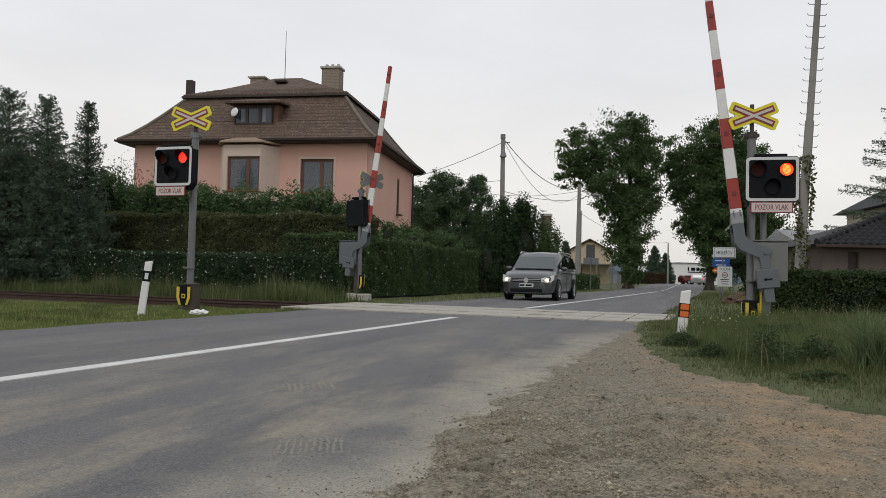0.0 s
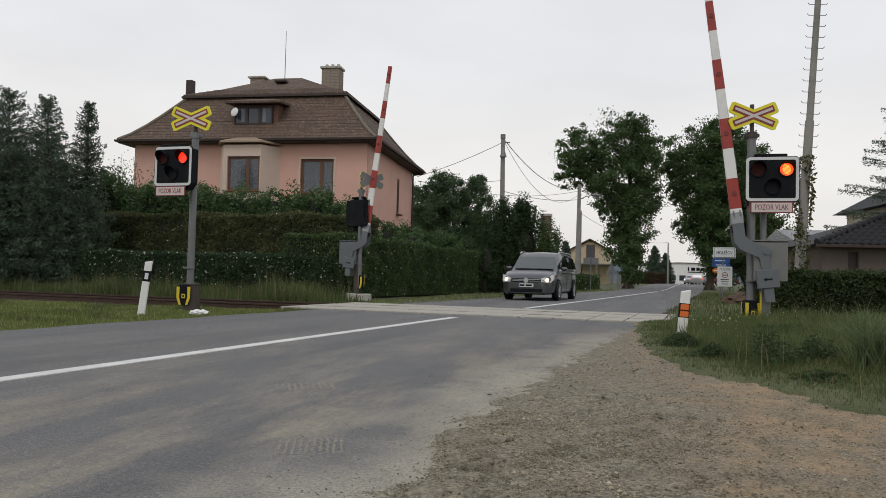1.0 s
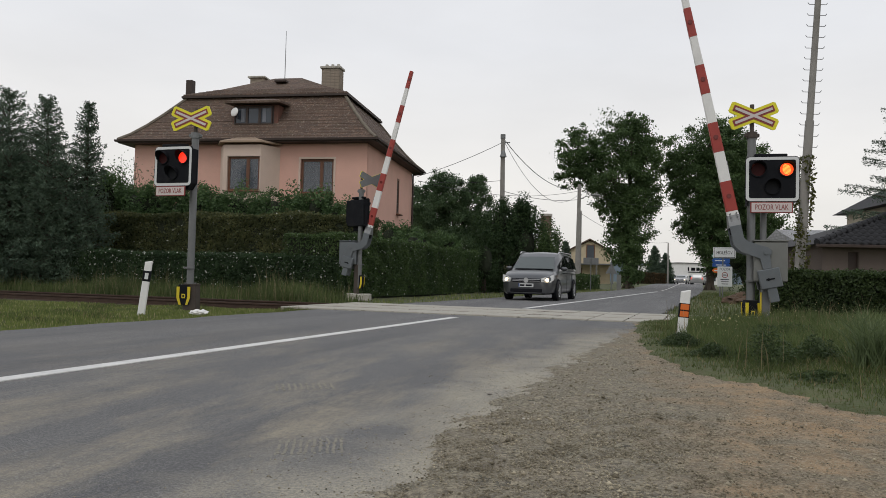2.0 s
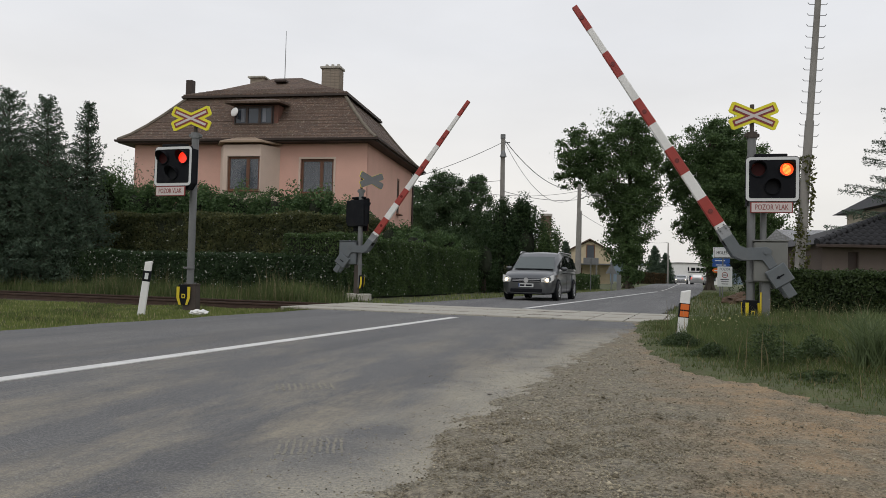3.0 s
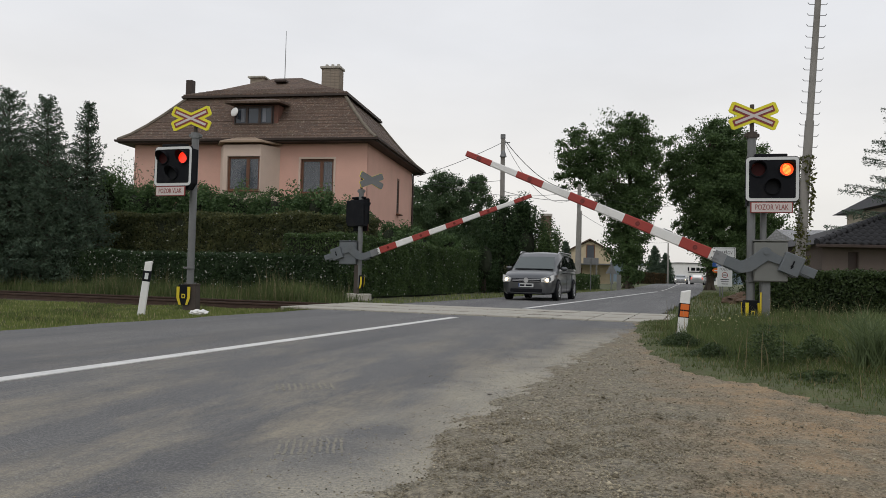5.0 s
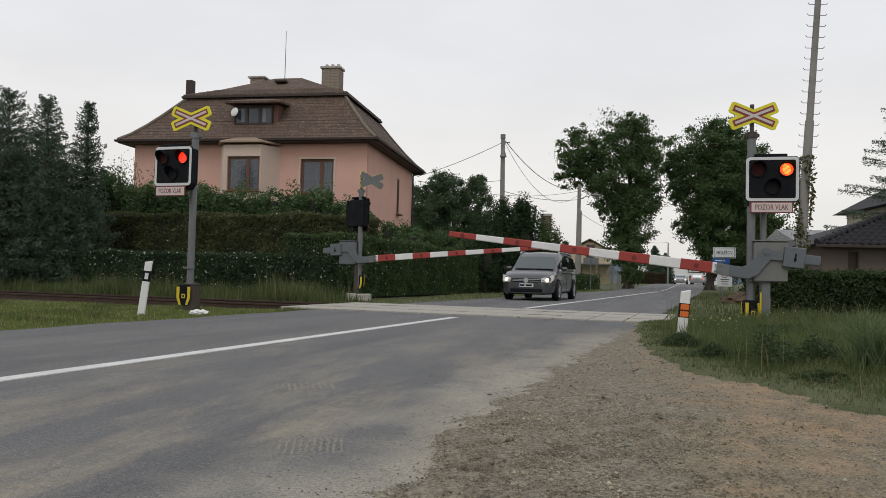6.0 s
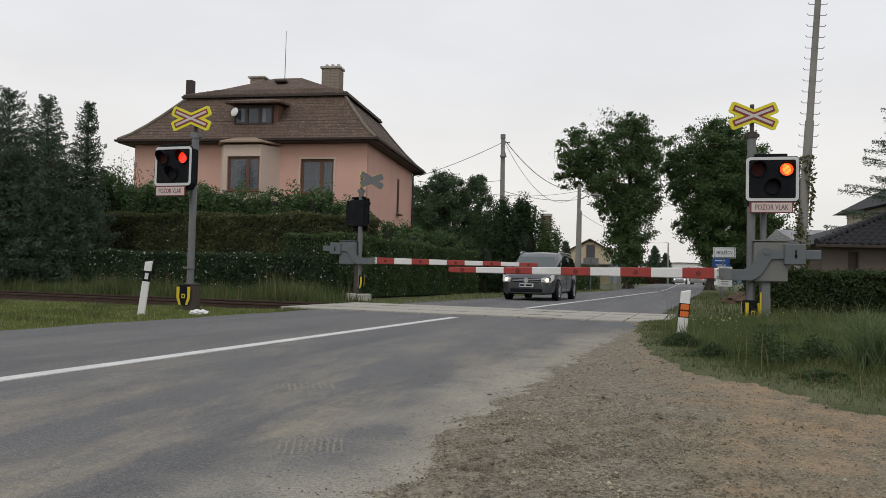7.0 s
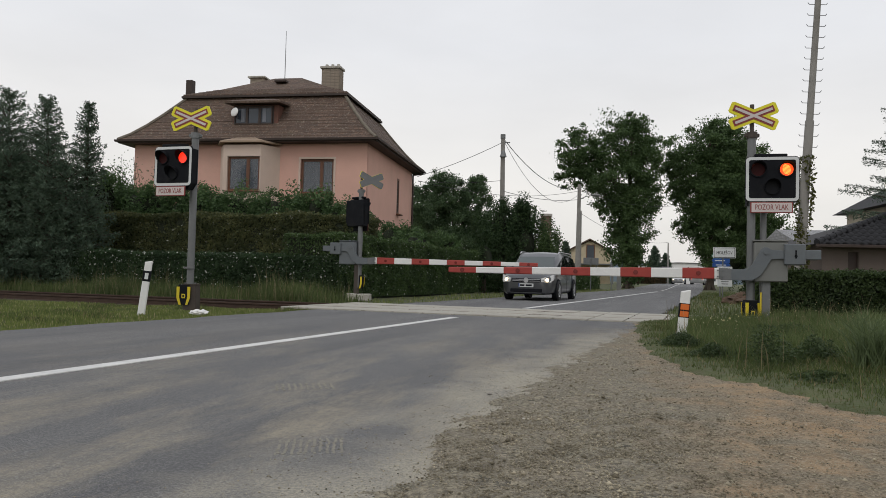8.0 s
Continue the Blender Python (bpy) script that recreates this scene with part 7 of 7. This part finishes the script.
def far_right(x, y):
    lat, s = lat_s(x, y)
    return (lat > 3.15) & (s > 18.6)


def far_left(x, y):
    lat, s = lat_s(x, y)
    return (lat < -3.25) & (lat > -5.6) & (s > 18.6)


def track_right(x, y):
    lat, s = lat_s(x, y)
    return (lat > 5.45) & (s > 13.0) & (s < 19.5)


blades("grass", scatter(110000, -13, -2.5, 6.5, 15.5, on_left_verge, ground_z), 0.055, 0.0055, M["grass_short"], label="short mown grass on the verge before the track", category="grass")
def tufted(x, y):
    p = np.stack([x, y, x * 0], 1)
    return on_left_verge(x, y) & (fbm(p + 5, 1.9, 3) > 0.28)


blades("grass", scatter(70000, -13, -2.5, 6.5, 15.5, tufted, ground_z), 0.10, 0.0045, M["grass"], lean=0.8, label="longer tufts in the mown verge", category="grass")
blades("grass", scatter(62000, -19, -2, 17, 27, behind_track, ground_z), 0.52, 0.007, M["grass_meadow"], lean=0.6, label="tall meadow grass between track and hedge", category="grass")
blades("grass", scatter(1600, -19, -2, 17, 27, behind_track, ground_z), 0.85, 0.006, M["straw"], lean=0.25, label="pale seeding grass stalks behind the track", category="grass")
def inland(x, y):
    """Low at the trodden edge of the verge, taller towards its middle."""
    d = (x - verge_left(y)) * np.where(y < 5, 0.6, 0.9)
    return np.clip(0.30 + 0.95 * d, 0.30, 1.5)


blades("grass", scatter(260000, 1.6, 10, 2.0, 13.2, on_right_verge, verge_z), 0.062, 0.0024, M["grass"], lean=1.1, label="thick grass on the verge by the gravel", category="grass", local=inland)


def inner(x, y):
    p = np.stack([x, y, x * 0], 1)
    d = x - verge_left(y)
    return on_right_verge(x, y) & (d > 0.6) & (y > 6.0) & (fbm(p + 3, 1.1, 3) > -0.35)


blades("grass", scatter(90000, 2.4, 12, 5.2, 13.2, inner, verge_z), 0.21, 0.0028, M["grass_tall"], lean=0.9, label="tall light green meadow grass on the verge", category="grass")


def clumped(x, y):
    p = np.stack([x, y, x * 0], 1)
    return on_right_verge(x, y) & (fbm(p, 1.6, 3) > 0.05) & (x - verge_left(y) > 0.35)


blades("grass", scatter(60000, 1.9, 12, 2.6, 13.2, clumped, verge_z), 0.125, 0.0028, M["grass_tall"], lean=0.9, label="taller tufts of verge grass and weeds", category="grass")
blades("grass", scatter(2600, 2.2, 12, 4.0, 13.2, clumped, verge_z), 0.36, 0.003, M["straw"], lean=0.5, label="pale dry grass stalks in the verge", category="grass")
blades("grass", scatter(26000, 4, 22, 13, 24, track_right, ground_z), 0.27, 0.005, M["grass_tall"], lean=0.5, label="grass grown over the track beyond the road", category="grass")
blades("grass", scatter(42000, 5, 30, 17, 60, far_right, ground_z), 0.15, 0.009, M["grass"], label="grass verge beyond the crossing", category="grass")
blades("grass", scatter(24000, -3, 18, 17, 60, far_left, ground_z), 0.13, 0.010, M["grass_short"], label="mown grass strip before the hedge", category="grass")

# one big tussock and broad weeds in the verge
for x, y, n, h in ((3.12, 5.25, 480, 0.36), (3.36, 5.5, 160, 0.30), (4.4, 7.6, 300, 0.4)):
    q = np.stack([x + rs.normal(size=n) * 0.075, y + rs.normal(size=n) * 0.075, np.zeros(n)], 1)
    q[:, 2] = verge_z(q[:, 0], q[:, 1])
    blades("tussock", q, h, 0.0042, M["tussock"], lean=1.0, label="big arching tussock of grass in the verge", category="grass")
for x, y, r, h in ((2.40, 6.5, 0.17, 0.11), (2.62, 5.85, 0.15, 0.30), (3.02, 5.95, 0.15, 0.22), (2.62, 5.05, 0.13, 0.05), (2.95, 4.5, 0.12, 0.05), (3.75, 8.1, 0.34, 0.18), (4.9, 7.0, 0.34, 0.2), (2.5, 7.6, 0.2, 0.12)):
    n = int(2200 * r / 0.25)
    q = np.stack([x + rs.normal(size=n) * r * 0.62, y + rs.normal(size=n) * r * 0.62, np.zeros(n)], 1)
    d = np.hypot(q[:, 0] - x, q[:, 1] - y) / r
    q[:, 2] = verge_z(q[:, 0], q[:, 1]) + rs.random(n) * h * np.clip(1.15 - d * 0.6 + 0.35 * fbm(q, 9.0, 2), 0.1, 1.2)
    tagged(leaf_mesh("weeds", q, 0.015, M["weed_leaf"], None, 0.45, np.tile(np.array([0, 0, 0.8]), (n, 1)), 0.8), "low leafy green weeds in the verge", "weeds", "", "stuff")
q = scatter(520, 2.1, 10, 5.5, 13, inner, verge_z)
q[:, 2] += 0.16 + 0.22 * rs.random(len(q))
tagged(leaf_mesh("flowers", q, 0.006, M["flower"], None, 0.9), "small pale flower heads over the verge grass", "flowers", "", "stuff")
bl = scatter(16, 2.8, 3.4, 8.1, 8.7, on_right_verge, verge_z)
bl[:, 2] += 0.14 + 0.1 * rs.random(len(bl))
tagged(leaf_mesh("flowers", bl, 0.014, M["flower"], None, 0.9), "white flowers at the foot of the marker post", "flowers", "", "stuff")

OCT = np.array([(1, 0, 0), (-1, 0, 0), (0, 1, 0), (0, -1, 0), (0, 0, 1), (0, 0, -1)], float)
OCT_F = np.array([(0, 2, 4), (2, 1, 4), (1, 3, 4), (3, 0, 4), (2, 0, 5), (1, 2, 5), (3, 1, 5), (0, 3, 5)])


def stones(name, pts, size, material, label, power=2.5):
    n = len(pts)
    s = size * (0.35 + 1.2 * rs.random(n) ** power)
    v = OCT[None] * (0.7 + 0.6 * rs.random((n, 6, 3))) * (s[:, None, None] * np.array([1, 1, 0.6])[None, None])
    a = rs.random(n) * 6.28
    c, d = np.cos(a)[:, None], np.sin(a)[:, None]
    v = np.stack([v[:, :, 0] * c - v[:, :, 1] * d, v[:, :, 0] * d + v[:, :, 1] * c, v[:, :, 2]], 2) + pts[:, None, :]
    f = (OCT_F[None] + (np.arange(n) * 6)[:, None, None]).reshape(-1, 3)
    return tagged(mesh_np(name, v.reshape(-1, 3), f, material), label, "stones", "", "stuff")


def stony(x, y):
    lat, s = lat_s(x, y)
    p = np.stack([x, y, x * 0], 1)
    edge = lat + 0.25 * fbm(p, 1.7, 3) + 0.2 * rs.normal(size=len(x))
    return (edge > 3.1) & ~on_right_verge(x, y) & (rs.random(len(x)) < np.clip(3.2 / np.maximum(y, 1), 0.12, 1) * (1 - 0.7 * ease(0.45, 1.1, x - 0.2 * y + 0.3 * fbm(p, 1.1, 3))))


stones("gravel_stones", scatter(270000, -1.5, 6, 1.2, 12.5, stony, gravel_z), 0.0044, M["stone_mix"], "loose grey-brown gravel stones beside the road")



stones("gravel_stones", scatter(30000, -1.5, 6, 1.2, 10, stony, lambda x, y: gravel_z(x, y) + 0.001), 0.0085, M["stone_mix"], "angular grey stones strewn over the gravel", 3)


def lumpy(x, y):
    p = np.stack([x, y, x * 0], 1)
    return stony(x, y) & (fbm(p, 1.3, 3) + 0.25 * rs.normal(size=len(x)) > 0.12)


def fringe(x, y):
    lat, s = lat_s(x, y)
    return (lat > 2.2) & (np.abs(gravel_z(x, y) + 0.002) < 0.006 * np.abs(rs.normal(size=len(x)))) & (rs.random(len(x)) < np.clip(2.6 / y, 0.2, 1))


stones("gravel_stones", scatter(16000, -1.5, 6, 1.2, 12.5, lumpy, lambda x, y: gravel_z(x, y) + 0.002), 0.012, M["stone_mix"], "coarser gravel lumps lying in drifts", 6)
stones("gravel_stones", scatter(45000, -2.5, 2.5, 1.2, 8, fringe, lambda x, y: np.maximum(gravel_z(x, y), 0.0012)), 0.0036, M["stone_dark"], "loose chippings strewn along the asphalt edge")
stones("gravel_stones", scatter(120000, -1.2, 2.4, 1.3, 3.8, stony, gravel_z), 0.0040, M["stone_mix"], "dense small gravel stones beside the road")


def dusty(x, y):
    lat, s = lat_s(x, y)
    p = np.stack([x, y, x * 0], 1)
    return (lat < 3.3) & (lat + 0.3 * fbm(p, 0.9, 3) - 0.75 * np.abs(rs.normal(size=len(x))) > 2.25)


stones("gravel_stones", scatter(110000, -4, 3.5, 1.2, 11, dusty, lambda x, y: x * 0 + 0.0012), 0.0034, M["stone_mix"], "fine grit scattered over the edge of the asphalt")
for x, y, r in ((0.42, 3.62, 0.035), (0.60, 3.60, 0.02), (1.15, 4.6, 0.03), (0.85, 4.2, 0.022), (1.5, 4.0, 0.025), (0.5, 2.6, 0.03), (0.05, 2.75, 0.02), (0.9, 2.9, 0.018), (1.3, 3.4, 0.02), (1.05, 5.4, 0.025), (1.45, 5.0, 0.022), (0.3, 4.4, 0.018)):
    t = thing("stone", pose(x, y, 0.012, 0, 0, 40 * r * 1000), "pale loose stone lying on the gravel" if r > 0.03 else "brown loose stone lying on the gravel", "stone")
    bm = B()
    bmesh.ops.create_icosphere(bm, subdivisions=2, radius=1)
    for v in bm.verts:
        f = 1 + 0.4 * noise.noise(v.co * 1.7 + Vector((x * 9, y, 0)))
        v.co = Vector((v.co.x * r * f, v.co.y * r * 0.8 * f, v.co.z * r * 0.3 * f))
    part("rock", bm, M["concrete"] if r == 0.035 else M["stone"], t)

# tyre prints pressed in dust on the asphalt
for cx, cy, w, n, rz in ((-0.52, 3.02, 0.25, 10, 14), (-0.84, 4.60, 0.34, 10, 20)):
    bm = B()
    for k in range(n):
        f = k / (n - 1) - 0.5
        for q in range(9):
            if random.random() < 0.95:
                yy = (q / 8 - 0.5) * 0.24
                box(bm, (f * w + yy * 0.12 + random.uniform(-0.003, 0.003), yy, 0.0), (w / n * random.uniform(0.36, 0.5), 0.032, 0.001), 0, pose(0, 0, 0, 0, 0, random.uniform(-3, 3)))
    o = part("tyre_print", bm, M["dust"], None)
    o.matrix_basis = pose(cx, cy, 0.001, 0, 0, rz)
    tagged(o, "pale dusty tyre tread print on the asphalt", "tyre print", "", "stuff")


def motions():
    """The booms come down, the lamps change sides and the far cars roll."""
    def boom_pose(deg, h):
        return pose(0, 0, h, 0, -deg, 0)

    right = [(0, 82.6), (1.45, 82.6), (1.7, 81.6), (2.8, 61.4), (3.0, 57.6), (3.5, 48.7), (4.0, 39.9), (4.5, 31.5), (4.7, 28.0), (5.8, 9.6), (6.0, 6.6), (6.2, 3.6), (6.4, 1.2), (6.6, -0.5), (6.8, -0.1), (7.0, -0.4), (8.0, -0.4)]
    left = [(0, 83.0), (1.45, 83.0), (1.7, 81.0), (2.8, 59.2), (3.0, 55.5), (3.5, 46.5), (4.0, 38.0), (4.5, 28.8), (4.7, 25.5), (5.8, 7.3), (6.0, 4.7), (6.2, 2.2), (6.4, 0.0), (6.6, -0.5), (6.8, -0.1), (7.0, -0.3), (8.0, -0.3)]
    walk(boom_r, [(t, boom_pose(a, 1.22)) for t, a in right])
    walk(boom_l, [(t, boom_pose(a, 1.469)) for t, a in left])

    # the lamp discs turn over every half second
    def blink(blind, starts_open):
        a = 0 if starts_open else 180
        rows = [(0.0, a)]
        for k in range(16):
            t = 0.33 + 0.5 * k
            if t > 7.95:
                break
            for j in range(4):
                rows.append((t + (j - 1.5) / 30, a + 60 * j))
            a += 180
        rows.append((8.0, a))
        walk(blind, [(t, pose(0, 0.008, 0, 0, 0, d)) for t, d in rows])

    for a, b in ((lamp_ra, lamp_rb), (lamp_la, lamp_lb), (lamp_ba, lamp_bb)):
        blink(a, False)
        blink(b, True)

    # far cars: one rolls up from behind the white car, the red one turns off
    walk(far_come, [(0, pose(42.2, 121, 0.56, 0, 0, 250)), (1.2, pose(40.5, 120.0, 0.56, 0, 0, 240)), (2.0, pose(38.6, 118.4, 0.55, 0, 0, 244)), (2.8, pose(37.9, 116.6, 0.54, 0, 0, 250)), (4.7, pose(37.2, 114.5, 0.53, 0, 0, 250)), (6.4, pose(36.6, 112.8, 0.52, 0, 0, 250)), (8.0, pose(35.8, 111.2, 0.51, 0, 0, 250))])
    walk(far_red, [(0, pose(40.6, 118.5, 0.54, 0, 0, 12)), (0.3, pose(42.2, 118.7, 0.54, 0, 0, 10)), (1.0, pose(45.5, 119.0, 0.55, 0, 0, 6)), (3.0, pose(58, 120, 0.55, 0, 0, 4)), (8.0, pose(80, 121, 0.55, 0, 0, 4))])


motions()
